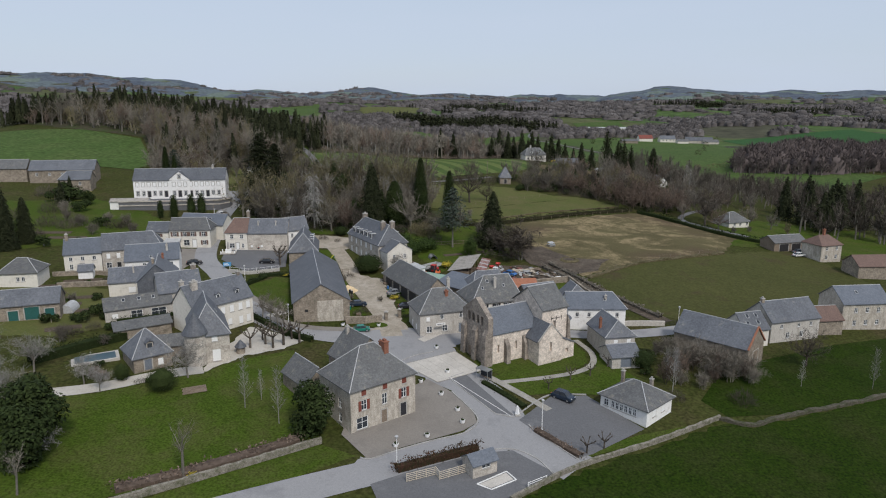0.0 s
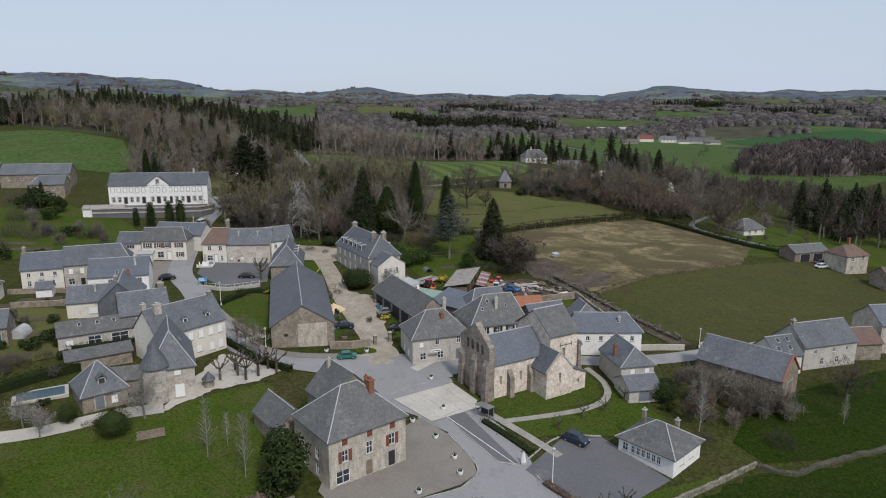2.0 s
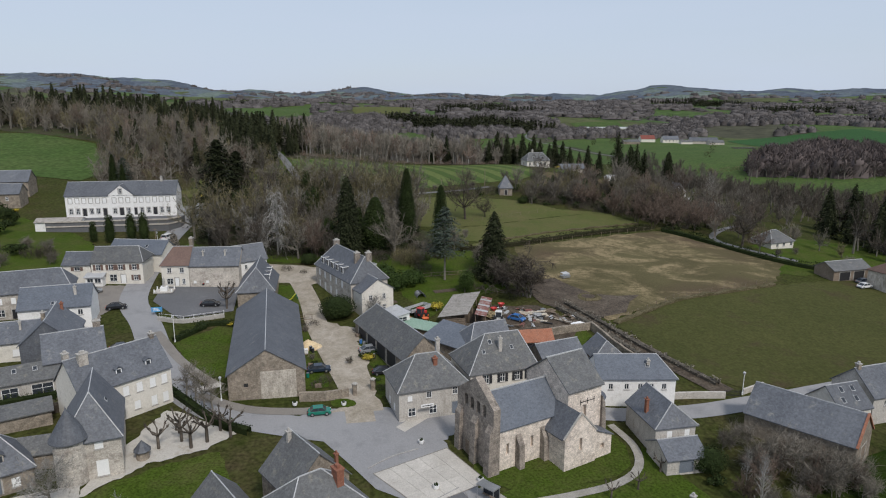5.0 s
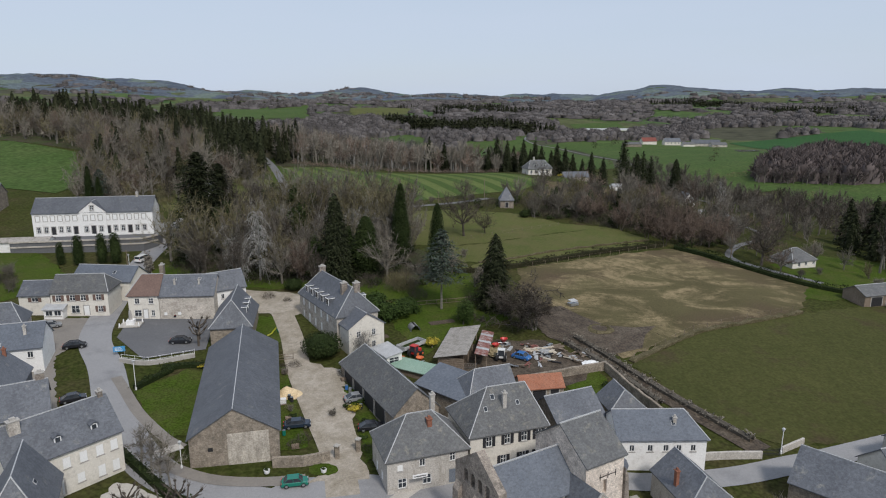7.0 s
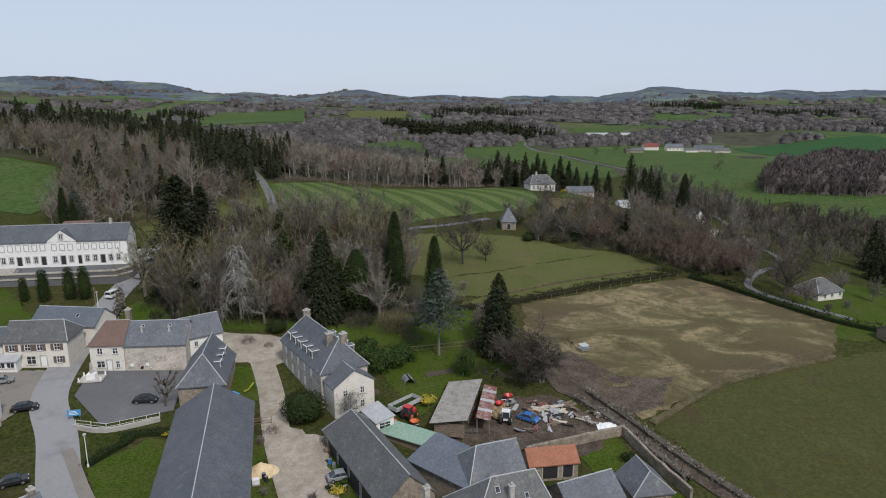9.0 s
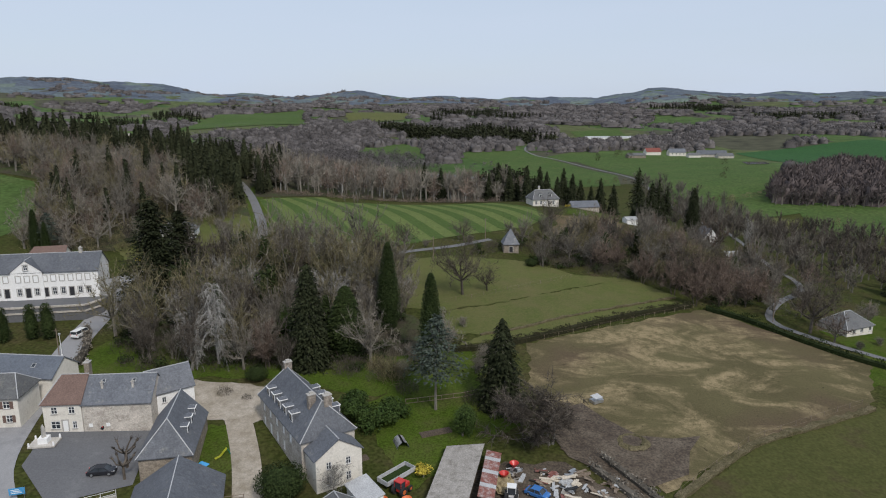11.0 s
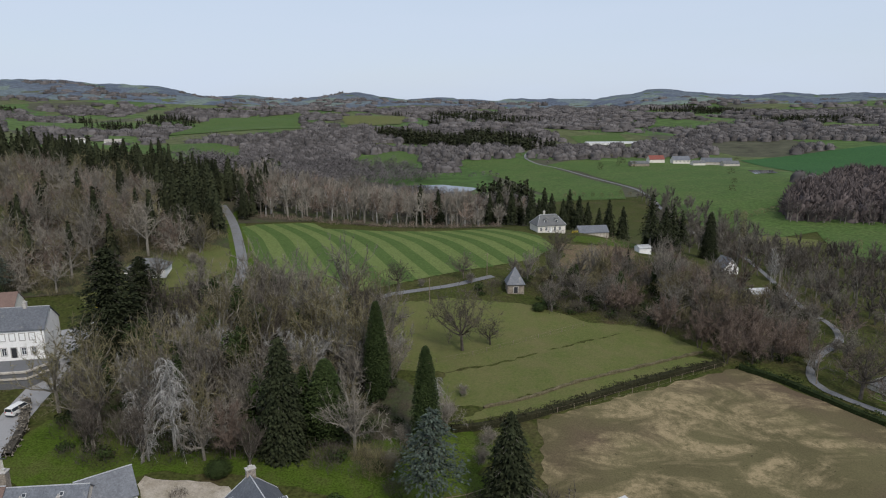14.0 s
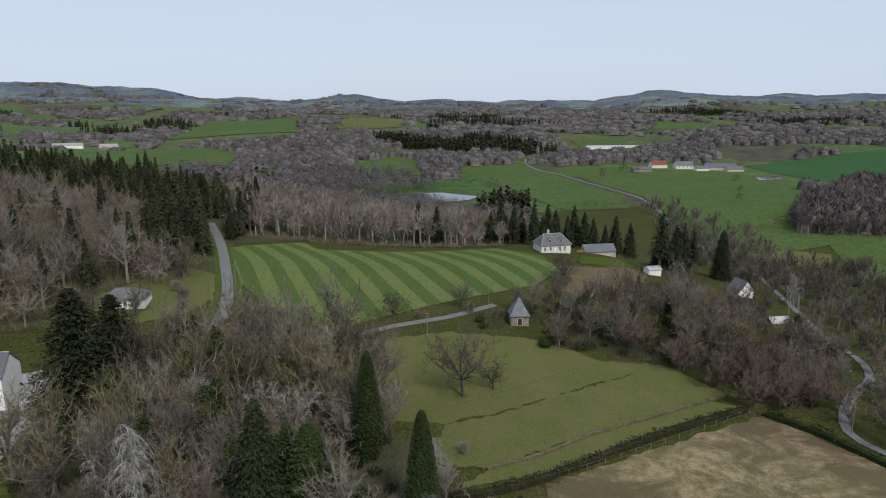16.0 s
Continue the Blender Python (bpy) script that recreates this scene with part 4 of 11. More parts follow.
def lathe(bm, prof, n=16, at=(0, 0)):
    """A turned shape from (radius, height) pairs."""
    rings = []
    for r, z in prof:
        if r < 1e-4:
            rings.append([bm.verts.new((at[0], at[1], z))])
        else:
            rings.append([bm.verts.new((at[0] + r * math.cos(2 * math.pi * i / n), at[1] + r * math.sin(2 * math.pi * i / n), z)) for i in range(n)])
    for a, b in zip(rings[:-1], rings[1:]):
        for i in range(n):
            j = (i + 1) % n
            if len(a) == 1 and len(b) == 1:
                continue
            if len(a) == 1:
                bm.faces.new((a[0], b[j], b[i])[::-1])
            elif len(b) == 1:
                bm.faces.new((a[i], a[j], b[0]))
            else:
                bm.faces.new((a[i], a[j], b[j], b[i]))


def empty_at(name, x, y, z, ang, label, category, group=""):
    e = new(name)
    e.empty_display_size = 0.5
    e.matrix_basis = pose(x, y, z, 0, 0, ang)
    return tagged(e, label, category, group)


FACE = {"f": 0.0, "r": math.pi / 2, "b": math.pi, "l": -math.pi / 2}
_win = {}


def window_meshes(w, h, kind):
    """Frame, pane and shutter meshes of one size, x across, z up, facing -y."""
    key = (round(w, 2), round(h, 2), kind)
    if key in _win:
        return _win[key]
    fr = bmesh.new()
    t = 0.09
    y0, y1 = 0.06, 0.16
    for x0, z0, x1, z1 in ((-w / 2, 0, -w / 2 + t, h), (w / 2 - t, 0, w / 2, h), (-w / 2 + t, 0, w / 2 - t, t), (-w / 2 + t, h - t, w / 2 - t, h)):
        box(fr, x0, y0, z0, x1, y1, z1)
    if kind[0] in "wsc":
        box(fr, -0.035, y0, t, 0.035, y1, h - t)
        if h > 1.2:
            box(fr, -w / 2 + t, y0 + 0.01, h * 0.55, -0.035, y1, h * 0.55 + 0.05)
            box(fr, 0.035, y0 + 0.01, h * 0.55, w / 2 - t, y1, h * 0.55 + 0.05)
    pn = bmesh.new()
    box(pn, -w / 2 + t, 0.12, t, w / 2 - t, 0.14, h - t)
    sh = bmesh.new()
    if kind[0] == "s":
        box(sh, 0, -0.07, 0, w / 2, -0.02, h)
        box(sh, w * 0.06, -0.085, h * 0.1, w * 0.44, -0.07, h * 0.14)
        box(sh, w * 0.06, -0.085, h * 0.84, w * 0.44, -0.07, h * 0.88)
    else:
        box(sh, 0, 0.02, 0.02, w / 2 - 0.02, 0.06, h - 0.02)
        box(sh, w * 0.05, 0.005, h * 0.15, w * 0.45, 0.02, h * 0.19)
        box(sh, w * 0.05, 0.005, h * 0.8, w * 0.45, 0.02, h * 0.84)
    sill = bmesh.new()
    box(sill, -w / 2 - 0.12, -0.10, -0.12, w / 2 + 0.12, 0.16, 0)
    sur = bmesh.new()
    e = 0.2
    for x0, z0, x1, z1 in ((-w / 2 - e, 0, -w / 2, h), (w / 2, 0, w / 2 + e, h), (-w / 2 - e, h, w / 2 + e, h + e)):
        box(sur, x0, -0.025, z0, x1, 0.02, z1)
    out = []
    for nm, bm, m in (("window_frame", fr, M_PAINT), ("pane", pn, M_GLASS), ("shutter", sh, M_PAINT), ("sill", sill, M_GRANITE), ("surround", sur, M_GRANITE)):
        me = bpy.data.meshes.new(nm)
        bm.normal_update()
        bm.to_mesh(me)
        bm.free()
        me.materials.append(m)
        out.append(me)
    _win[key] = out
    return out


_shut = {}


def tinted(me, m):
    key = (me.name, m.name)
    if key not in _shut:
        c = me.copy()
        c.materials.clear()
        c.materials.append(m)
        _shut[key] = c
    return _shut[key]


def add_window(house_ob, origin, rz, w, h, kind, shut=None):
    """One window, door or gate with its own pieces, set in a wall."""
    fr, pn, sh, sill, sur = window_meshes(w, h, kind)
    if kind[0] == "d":
        base = shared("door", tinted(sh, shut or M_GREYDOOR), house_ob, origin, rz)
        o2 = shared("door_leaf", tinted(sh, shut or M_GREYDOOR), base)
        o2.scale = (-1, 1, 1)
        shared("surround", sur, base)
        return
    base = shared("window", fr, house_ob, origin, rz)
    shared("pane", pn, base)
    shared("sill", sill, base)
    if "u" in kind:
        shared("surround", sur, base)
    if kind[0] == "s":
        for s in (1, -1):
            o = shared("shutter", tinted(sh, shut or M_PAINT), base, (s * w / 2, 0, 0))
            o.scale = (s, 1, 1)
    elif kind[0] == "c":
        for s in (1, -1):
            o = shared("shutter", tinted(sh, shut or M_PAINT), base)
            o.scale = (s, 1, 1)


def wall_with_openings(bm, org, ux, length, z0, z1, holes, depth=0.3):
    """A wall skin from org along ux, with openings (u0, z0, u1, z1) cut out and their reveals."""
    nrm = Vector((ux.y, -ux.x, 0))
    us = sorted({0.0, length, *[v for h in holes for v in (h[0], h[2])]})
    zs = sorted({z0, z1, *[v for h in holes for v in (h[1], h[3])]})
    us = [u for u in us if 0 <= u <= length]
    zs = [z for z in zs if z0 <= z <= z1]

    def P(u, z, d=0.0):
        return bm.verts.new(org + ux * u - nrm * d + Vector((0, 0, z)))

    for a, b in zip(us[:-1], us[1:]):
        for c, d in zip(zs[:-1], zs[1:]):
            m, k = (a + b) / 2, (c + d) / 2
            if any(h[0] < m < h[2] and h[1] < k < h[3] for h in holes):
                continue
            bm.faces.new((P(a, c), P(b, c), P(b, d), P(a, d)))
    for a, c, b, d in holes:
        for (ua, za), (ub, zb) in (((a, c), (b, c)), ((b, c), (b, d)), ((b, d), (a, d)), ((a, d), (a, c))):
            bm.faces.new((P(ua, za), P(ua, za, depth), P(ub, zb, depth), P(ub, zb)))
        bm.faces.new((P(a, c, depth), P(b, c, depth), P(b, d, depth), P(a, d, depth)))


def slab(bm, pts, t):
    """A roof plane with thickness, from its upper outline."""
    vs = [Vector(p) for p in pts]
    n = (vs[1] - vs[0]).cross(vs[2] - vs[0]).normalized()
    if n.z < 0:
        vs = vs[::-1]
        n = -n
    up = [bm.verts.new(v) for v in vs]
    dn = [bm.verts.new(v - Vector((0, 0, t))) for v in vs]
    bm.faces.new(up)
    bm.faces.new(dn[::-1])
    k = len(vs)
    for i in range(k):
        j = (i + 1) % k
        bm.faces.new((up[i], dn[i], dn[j], up[j]))


def house(name, label, A, ang, L, D, eave, rise, wall=None, roof=None, hip=(0, 0), ridge="x", wins=(), chims=(), over=0.35, mono=False, cap=True, category="house", sky=(), dorm=(), zoff=0.0, capm=None, off=None):
    """A house with its front-left foot at A, the front along ang, the depth away to the left of it.
    wins: (face, centre, sill, width, height, kind, shutter); chims: (u, v, width, depth, top, material)."""
    wall = wall or M_RENDER
    roof = roof or M_SLATE
    a = radians(ang)
    ex, ey = Vector((math.cos(a), math.sin(a))), Vector((-math.sin(a), math.cos(a)))
    mid = Vector(A) + ex * L / 2 + ey * min(D, 4) / 2
    base = zt(mid.x, mid.y) + zoff
    e = empty_at(name, A[0], A[1], base, ang, label, category)
    # work with the ridge along x; turn for a ridge along the depth
    holes = {"f": [], "r": [], "b": [], "l": []}
    span = {"f": L, "b": L, "l": D, "r": D}
    for wn in wins:
        f, u, z, w, h = wn[:5]
        if z + h <= eave - 0.02:
            holes[f].append((u - w / 2, z, u + w / 2, z + h))
    bm = bmesh.new()
    corners = {"f": (Vector((0, 0, 0)), Vector((1, 0, 0))), "r": (Vector((L, 0, 0)), Vector((0, 1, 0))), "b": (Vector((L, D, 0)), Vector((-1, 0, 0))), "l": (Vector((0, D, 0)), Vector((0, -1, 0)))}
    low = -2.5
    for f, (org, ux) in corners.items():
        wall_with_openings(bm, org, ux, span[f], low, eave, holes[f])
    V = lambda x, y, z: bm.verts.new((x, y, z))
    hl, hr = hip
    if mono:
        bm.faces.new((V(0, 0, eave), V(0, D, eave + rise), V(0, D, eave)))
        bm.faces.new((V(L, 0, eave), V(L, D, eave), V(L, D, eave + rise)))
        bm.faces.new((V(0, D, eave), V(0, D, eave + rise), V(L, D, eave + rise), V(L, D, eave)))
    elif ridge == "x":
        if not hl:
            bm.faces.new((V(0, 0, eave), V(0, D / 2, eave + rise), V(0, D, eave)))
        if not hr:
            bm.faces.new((V(L, 0, eave), V(L, D, eave), V(L, D / 2, eave + rise)))
    else:
        if not hl:
            bm.faces.new((V(0, 0, eave), V(L, 0, eave), V(L / 2, 0, eave + rise)))
        if not hr:
            bm.faces.new((V(0, D, eave), V(L / 2, D, eave + rise), V(L, D, eave)))
    part("wall", bm, wall, e)
    rb = bmesh.new()
    cb = bmesh.new()
    o, t = over, 0.16
    lines = []
    if mono:
        s = rise / D
        slab(rb, ((-o, -o, eave + t - o * s), (L + o, -o, eave + t - o * s), (L + o, D + o * 0.5, eave + rise + t + o * 0.5 * s), (-o, D + o * 0.5, eave + rise + t + o * 0.5 * s)), t)
    else:
        W = D if ridge == "x" else L
        N = L if ridge == "x" else D
        s = rise / (W / 2)
        zr, ze = eave + rise + t, eave + t - o * s
        # along n (ridge direction) and w (across)
        r0 = hl if hl else -o * 0.6
        r1 = N - hr if hr else N + o * 0.6
        e0 = -o if hl else -o * 0.6
        e1 = N + o if hr else N + o * 0.6
        def T(n_, w_, z_):
            return (n_, w_, z_) if ridge == "x" else (w_, n_, z_)
        slab(rb, (T(e0, -o, ze), T(e1, -o, ze), T(r1, W / 2, zr), T(r0, W / 2, zr)), t)
        slab(rb, (T(e0, W + o, ze), T(e1, W + o, ze), T(r1, W / 2, zr), T(r0, W / 2, zr)), t)
        lines.append((T(r0, W / 2, zr), T(r1, W / 2, zr)))
        if hl:
            slab(rb, (T(e0, -o, ze), T(e0, W + o, ze), T(r0, W / 2, zr)), t)
            lines += [(T(e0, -o, ze), T(r0, W / 2, zr)), (T(e0, W + o, ze), T(r0, W / 2, zr))]
        if hr:
            slab(rb, (T(e1, -o, ze), T(e1, W + o, ze), T(r1, W / 2, zr)), t)
            lines += [(T(e1, -o, ze), T(r1, W / 2, zr)), (T(e1, W + o, ze), T(r1, W / 2, zr))]
    part("roof", rb, roof, e)
    if cap and lines:
        for p, q_ in lines:
            beam(cb, Vector(p) + Vector((0, 0, 0.02)), Vector(q_) + Vector((0, 0, 0.02)), 0.09, 4)
        part("ridge_cap", cb, capm or M_CAP, e)
    else:
        cb.free()
    for wn in wins:
        f, u, z, w, h = wn[:5]
        kind = wn[5] if len(wn) > 5 else "w"
        sm = wn[6] if len(wn) > 6 else None
        org, ux = corners[f]
        p = org + ux * u
        pr = 0.0
        if z + h > eave - 0.02:
            pr = -0.17
        nrm = Vector((ux.y, -ux.x, 0))
        add_window(e, p - nrm * pr + Vector((0, 0, z)), FACE[f], w, h, kind, sm)
    for u, v, w, d, top, m in chims:
        c = bmesh.new()
        box(c, u - w / 2, v - d / 2, eave - 0.2, u + w / 2, v + d / 2, top)
        ch = part("chimney", c, m, e)
        c = bmesh.new()
        box(c, u - w / 2 - 0.1, v - d / 2 - 0.1, top, u + w / 2 + 0.1, v + d / 2 + 0.1, top + 0.15)
        box(c, u - w / 4, v - d / 4, top + 0.15, u + w / 4, v + d / 4, top + 0.5)
        part("chimney_cap", c, M_GRANITE if m is not M_BRICK else M_BRICK, ch)
    slope = math.atan2(rise, (D if ridge == "x" or mono else L) / (1 if mono else 2))
    for side, u, k, w, h in sky:
        # roof lights: side f or b, place along the ridge, share of the slope
        half = (D if ridge == "x" else L) / 2
        y = half * k
        z = eave + rise * k + 0.2
        c = bmesh.new()
        box(c, -w / 2, -h / 2, 0, w / 2, h / 2, 0.07)
        rot = (slope, 0, 0)
        pos = (u, y, z)
        if side == "b":
            pos, rot = (u, D - y, z), (-slope, 0, 0)
        if side == "l":
            pos, rot = (y, u, z), (0, -slope, 0)
        if side == "r":
            pos, rot = (L - y, u, z), (0, slope, 0)
        fr = part("roof_light", c, M_CAP, e, loc=pos, rot=rot)
        c = bmesh.new()
        box(c, -w / 2 + 0.08, -h / 2 + 0.08, 0.07, w / 2 - 0.08, h / 2 - 0.08, 0.09)
        part("pane", c, M_GLASS, fr)
    for u, w, h, k in [d for d in dorm if len(d) == 4]:
        # dormers on the front slope
        y = D / 2 * k
        z = eave + rise * k
        c = bmesh.new()
        box(c, u - w / 2, y, z - 0.3, u + w / 2, y + h * 1.5, z + h)
        dm = part("dormer", c, M_PAINT if wall is not M_STONE else M_STONE_GREY, e)
        c = bmesh.new()
        slab(c, ((u - w / 2 - 0.2, y - 0.2, z + h), (u - w / 2 - 0.2, y + h * 2.0, z + h), (u, y + h * 2.4, z + h + w * 0.45), (u, y - 0.2, z + h + w * 0.45)), 0.1)
        slab(c, ((u + w / 2 + 0.2, y - 0.2, z + h), (u + w / 2 + 0.2, y + h * 2.0, z + h), (u, y + h * 2.4, z + h + w * 0.45), (u, y - 0.2, z + h + w * 0.45)), 0.1)
        part("dormer_roof", c, roof, dm)
        c = bmesh.new()
        box(c, u - w / 2 + 0.15, y - 0.03, z + 0.1, u + w / 2 - 0.15, y, z + h - 0.12)
        part("pane", c, M_GLASS, dm)
    for u, w, h, k, side in [d for d in dorm if len(d) == 5]:
        # flat-topped dormers: white cheeks and fascia, slate lid
        half = (D if ridge == "x" else L) / 2
        y, z = half * k, eave + rise * k + 0.1
        run = min(h / (rise / half), half * (0.97 - k))
        fr = {"f": Matrix.Identity(4), "r": Matrix.Translation((L, 0, 0)) @ Matrix.Rotation(radians(90), 4, "Z"), "b": Matrix.Translation((L, D, 0)) @ Matrix.Rotation(radians(180), 4, "Z")}[side]
        c = bmesh.new()
        box(c, u - w / 2, y, z - 0.25, u + w / 2, y + run, z + h - 0.1)
        c.transform(fr)
        dm = part("dormer", c, roof, e, "flat slate-hung dormer with white edges")
        c = bmesh.new()
        box(c, u - w / 2 - 0.02, y - 0.06, z - 0.1, u + w / 2 + 0.02, y - 0.001, z + h - 0.1)
        box(c, u - w / 2 - 0.14, y - 0.2, z + h - 0.1, u + w / 2 + 0.14, y + run * 0.94, z + h + 0.0)
        c.transform(fr)
        part("white_trim", c, M_PAINT, dm)
        c = bmesh.new()
        box(c, u - w / 2 - 0.02, y - 0.06, z + h, u + w / 2 + 0.02, y + run + 0.25, z + h + 0.05)
        c.transform(fr)
        part("dormer_roof", c, roof, dm)
        c = bmesh.new()
        box(c, u - w / 2 + 0.16, y - 0.09, z + 0.1, u + w / 2 - 0.16, y - 0.06, z + h - 0.22)
        c.transform(fr)
        part("pane", c, M_GLASS, dm)
    return e


def row(face, us, z, w, h, kind="w", shut=None):
    return [(face, u, z, w, h, kind, shut) for u in us]


# ---- the village ----
# big townhouse
BIG = (-15.6, 100.6)
house("townhouse", "tall stained rendered townhouse with hipped slate roof and red shutters", BIG, 39, 13.2, 10.5, 7.6, 5.0, M_OLDRENDER, M_SLATE_OLD, hip=(5.2, 5.2),
      wins=[("f", 2.2, 0.25, 2.2, 2.1, "w"), ("f", 6.6, 0.1, 1.1, 2.3, "d", M_WOOD), ("f", 10.6, 0.1, 1.2, 2.4, "d", M_DARKSHUT_BAY)]
      + row("f", (2.6, 10.7), 3.5, 1.1, 1.8, "su", M_REDSHUT) + [("f", 6.7, 3.4, 1.1, 2.0, "w")] + row("f", (2.6, 6.8, 10.8), 6.1, 0.95, 1.2, "c", M_REDSHUT)
      + row("l", (3, 7), 3.4, 1.0, 1.7, "w") + row("l", (3, 7), 0.8, 1.0, 1.7, "w") + row("r", (3, 7.5), 3.4, 1.0, 1.7, "w"),
      chims=[(9.4, 3.9, 0.9, 1.3, 12.9, M_BRICK)])


def inframe(A, ang, u, v):
    a = radians(ang)
    return (A[0] + u * math.cos(a) - v * math.sin(a), A[1] + u * math.sin(a) + v * math.cos(a))


house("townhouse_wing", "rear stone wing with steep dark slate roof", inframe(BIG, 39, 6.4, 10.6), 39, 8.4, 8.0, 6.2, 4.2, M_STONE, M_SLATE_OLD, ridge="y", chims=[(3.4, 6.6, 0.55, 0.55, 11.0, M_RENDER), (7.4, 1.4, 0.4, 0.4, 8.6, M_BRICK)])
house("outbuilding", "low stone outbuilding with slate gable roof", inframe(BIG, 39, -1.8, 12.6), 39, 5.6, 9.0, 3.4, 2.7, M_STONE, M_SLATE_OLD, ridge="y")

# bungalow
house("bungalow", "white rendered bungalow with hipped grey slate roof", (28.9, 114.6), -47, 9.6, 8.6, 3.0, 2.6, M_WHITE, M_SLATE_OLD, hip=(4.0, 4.0), over=0.5,
      wins=row("f", (2.6, 3.5, 4.4, 5.3, 6.2, 7.1), 0.9, 0.7, 1.3, "w") + row("r", (2.5, 5.6), 0.9, 1.2, 1.3, "c") + [("f", 1.2, 0.9, 1.0, 1.3, "w")],
      chims=[(1.6, 4.6, 0.55, 0.55, 6.5, M_BELFRY), (6.6, 6.2, 0.55, 0.55, 6.0, M_BELFRY)])

# houses north of the church
house("stone_house", "pale stone house with hipped lichened slate roof", (-5.8, 141.5), 19, 12.2, 9.0, 5.4, 4.2, M_RENDER, M_SLATE_OLD, hip=(4.2, 4.2),
      wins=row("f", (2.2, 5.9), 0.7, 1.3, 1.5, "w") + [("f", 9.8, 0.1, 1.1, 2.2, "d"), ("f", 5.2, 3.6, 0.9, 1.2, "w"), ("f", 1.9, 3.4, 0.8, 1.0, "c"), ("f", 9.8, 3.6, 0.9, 1.5, "w")] + row("l", (3, 6), 0.8, 1.0, 1.4, "c"),
      chims=[(7.2, 3.0, 0.7, 0.7, 9.2, M_BRICK), (9.0, 7.0, 0.7, 0.7, 11.0, M_RENDER)])
house("shuttered_house", "grey rendered house with black shutters and big slate roof", (6.1, 146.6), 18.5, 12.6, 10.0, 6.4, 4.9, M_CREAM, M_SLATE_OLD, hip=(4.6, 1.6),
      wins=row("f", (3.0, 6.0, 8.8, 11.2), 4.2, 1.0, 1.6, "s", M_DARKSHUT_BAY) + row("f", (5.4, 8.6, 11.2), 0.9, 1.0, 1.6, "s", M_DARKSHUT_BAY) + [("f", 2.4, 0.1, 1.1, 2.2, "d")],
      chims=[(6.5, 2.6, 0.6, 0.6, 11.2, M_RENDER)], sky=[("f", 5.0, 0.75, 0.7, 0.9), ("f", 3.4, 0.5, 0.6, 0.8), ("f", 8.8, 0.55, 0.6, 0.8)])
# black leaves fill the open bays, standing for the shade inside
house("cart_shed", "long open cart shed with mossy slate roof", (-17.4, 177.0), -62, 25, 8.0, 3.6, 3.8, M_STONE, M_SLATE_OLD, hip=(2.5, 0), category="barn",
      wins=row("f", (4, 9, 14, 19), 0.0, 4.2, 3.0, "d", M_DARKSHUT_BAY))
house("lean_to_barn", "low barn with dark blue slate roof", (-2.6, 167.6), -42, 12.5, 6.5, 4.0, 1.8, M_STONE, M_SLATE_BLUE, mono=True, category="barn")
house("green_roof_shed", "low lean-to under faded green sheeting", (-9.2, 180.0), -31, 11.0, 3.6, 1.2, 0.5, M_WOOD, M_GREENSHEET, mono=True, cap=False, category="shed")
house("back_barn", "stone barn with half-hipped slate roof", (6.6, 160.0), 20, 9.0, 8.0, 4.6, 3.6, M_STONE, M_SLATE, hip=(2.5, 0), category="barn")
# two black leaves stand for the dark inside the open front
house("tiled_hut", "open-fronted hut with orange clay tile roof", (16.2, 167.8), 9, 8.0, 4.6, 2.8, 1.6, M_STONE, M_TILE, cap=False, category="shed", wins=[("f", 3.4, 0.2, 2.4, 2.1, "d", M_DARKSHUT_BAY), ("f", 6.3, 0.2, 1.6, 2.1, "d", M_DARKSHUT_BAY)])
house("side_barn", "weathered barn with wide slate roof", (20.2, 153.0), 24, 9.0, 8.0, 4.8, 3.0, M_STONE, M_SLATE, category="barn", wins=[("f", 6.8, 3.0, 1.2, 1.0, "w"), ("f", 2.6, 2.8, 0.9, 0.9, "w")])
house("long_white_house", "long cream rendered house with slate roof and small windows", (28.7, 149.2), 0.5, 13.6, 8.2, 5.2, 2.8, M_WHITE, M_SLATE_BLUE, hip=(0, 2.4),
      wins=row("f", (2.2, 5.0, 7.4, 9.4, 11.6), 3.1, 0.85, 1.1, "w"), sky=[("f", 9.0, 0.5, 0.7, 0.9)], chims=[(9.2, 2.2, 0.5, 0.5, 7.6, M_RENDER)])
house("dark_roof_barn", "small barn with dark slate roof behind the long house", (30.4, 160.0), 10, 6.0, 6.0, 3.6, 2.6, M_STONE, M_SLATE, ridge="y", hip=(1.5, 0), category="barn")
house("gabled_house", "cream two-storey house with brick chimney and gable roof", (34.2, 134.4), 12, 6.8, 9.4, 4.8, 2.9, M_RENDER, M_SLATE, ridge="y", hip=(1.6, 0),
      wins=row("f", (2.4, 5.4), 2.9, 0.9, 1.1, "c") + [("f", 2.6, 0.1, 1.0, 2.1, "d"), ("f", 5.4, 0.3, 2.0, 1.9, "c")], chims=[(0.6, 4.2, 0.45, 0.6, 7.5, M_BRICK)])
house("garage", "low grey garage with shallow slate roof", (34.6, 129.6), 12, 6.4, 6.0, 2.5, 1.6, M_RENDER, M_SLATE, category="garage", wins=[("f", 3.2, 0.1, 2.4, 2.0, "d")])
rb_ = house("ruined_barn", "long stone barn with patched dark slate roof", (51.6, 142.4), -45.5, 16.4, 8.4, 4.3, 3.8, M_STONE, M_SLATE, category="barn", wins=[("r", 4.2, 0.2, 2.6, 2.8, "d", M_WOOD)])
b_ = bmesh.new()
for y0_, y1_ in ((-0.35, 4.2), (8.75, 4.2)):
    beam(b_, (16.5, y0_, 4.15), (16.5, y1_, 8.28), 0.22, 4)
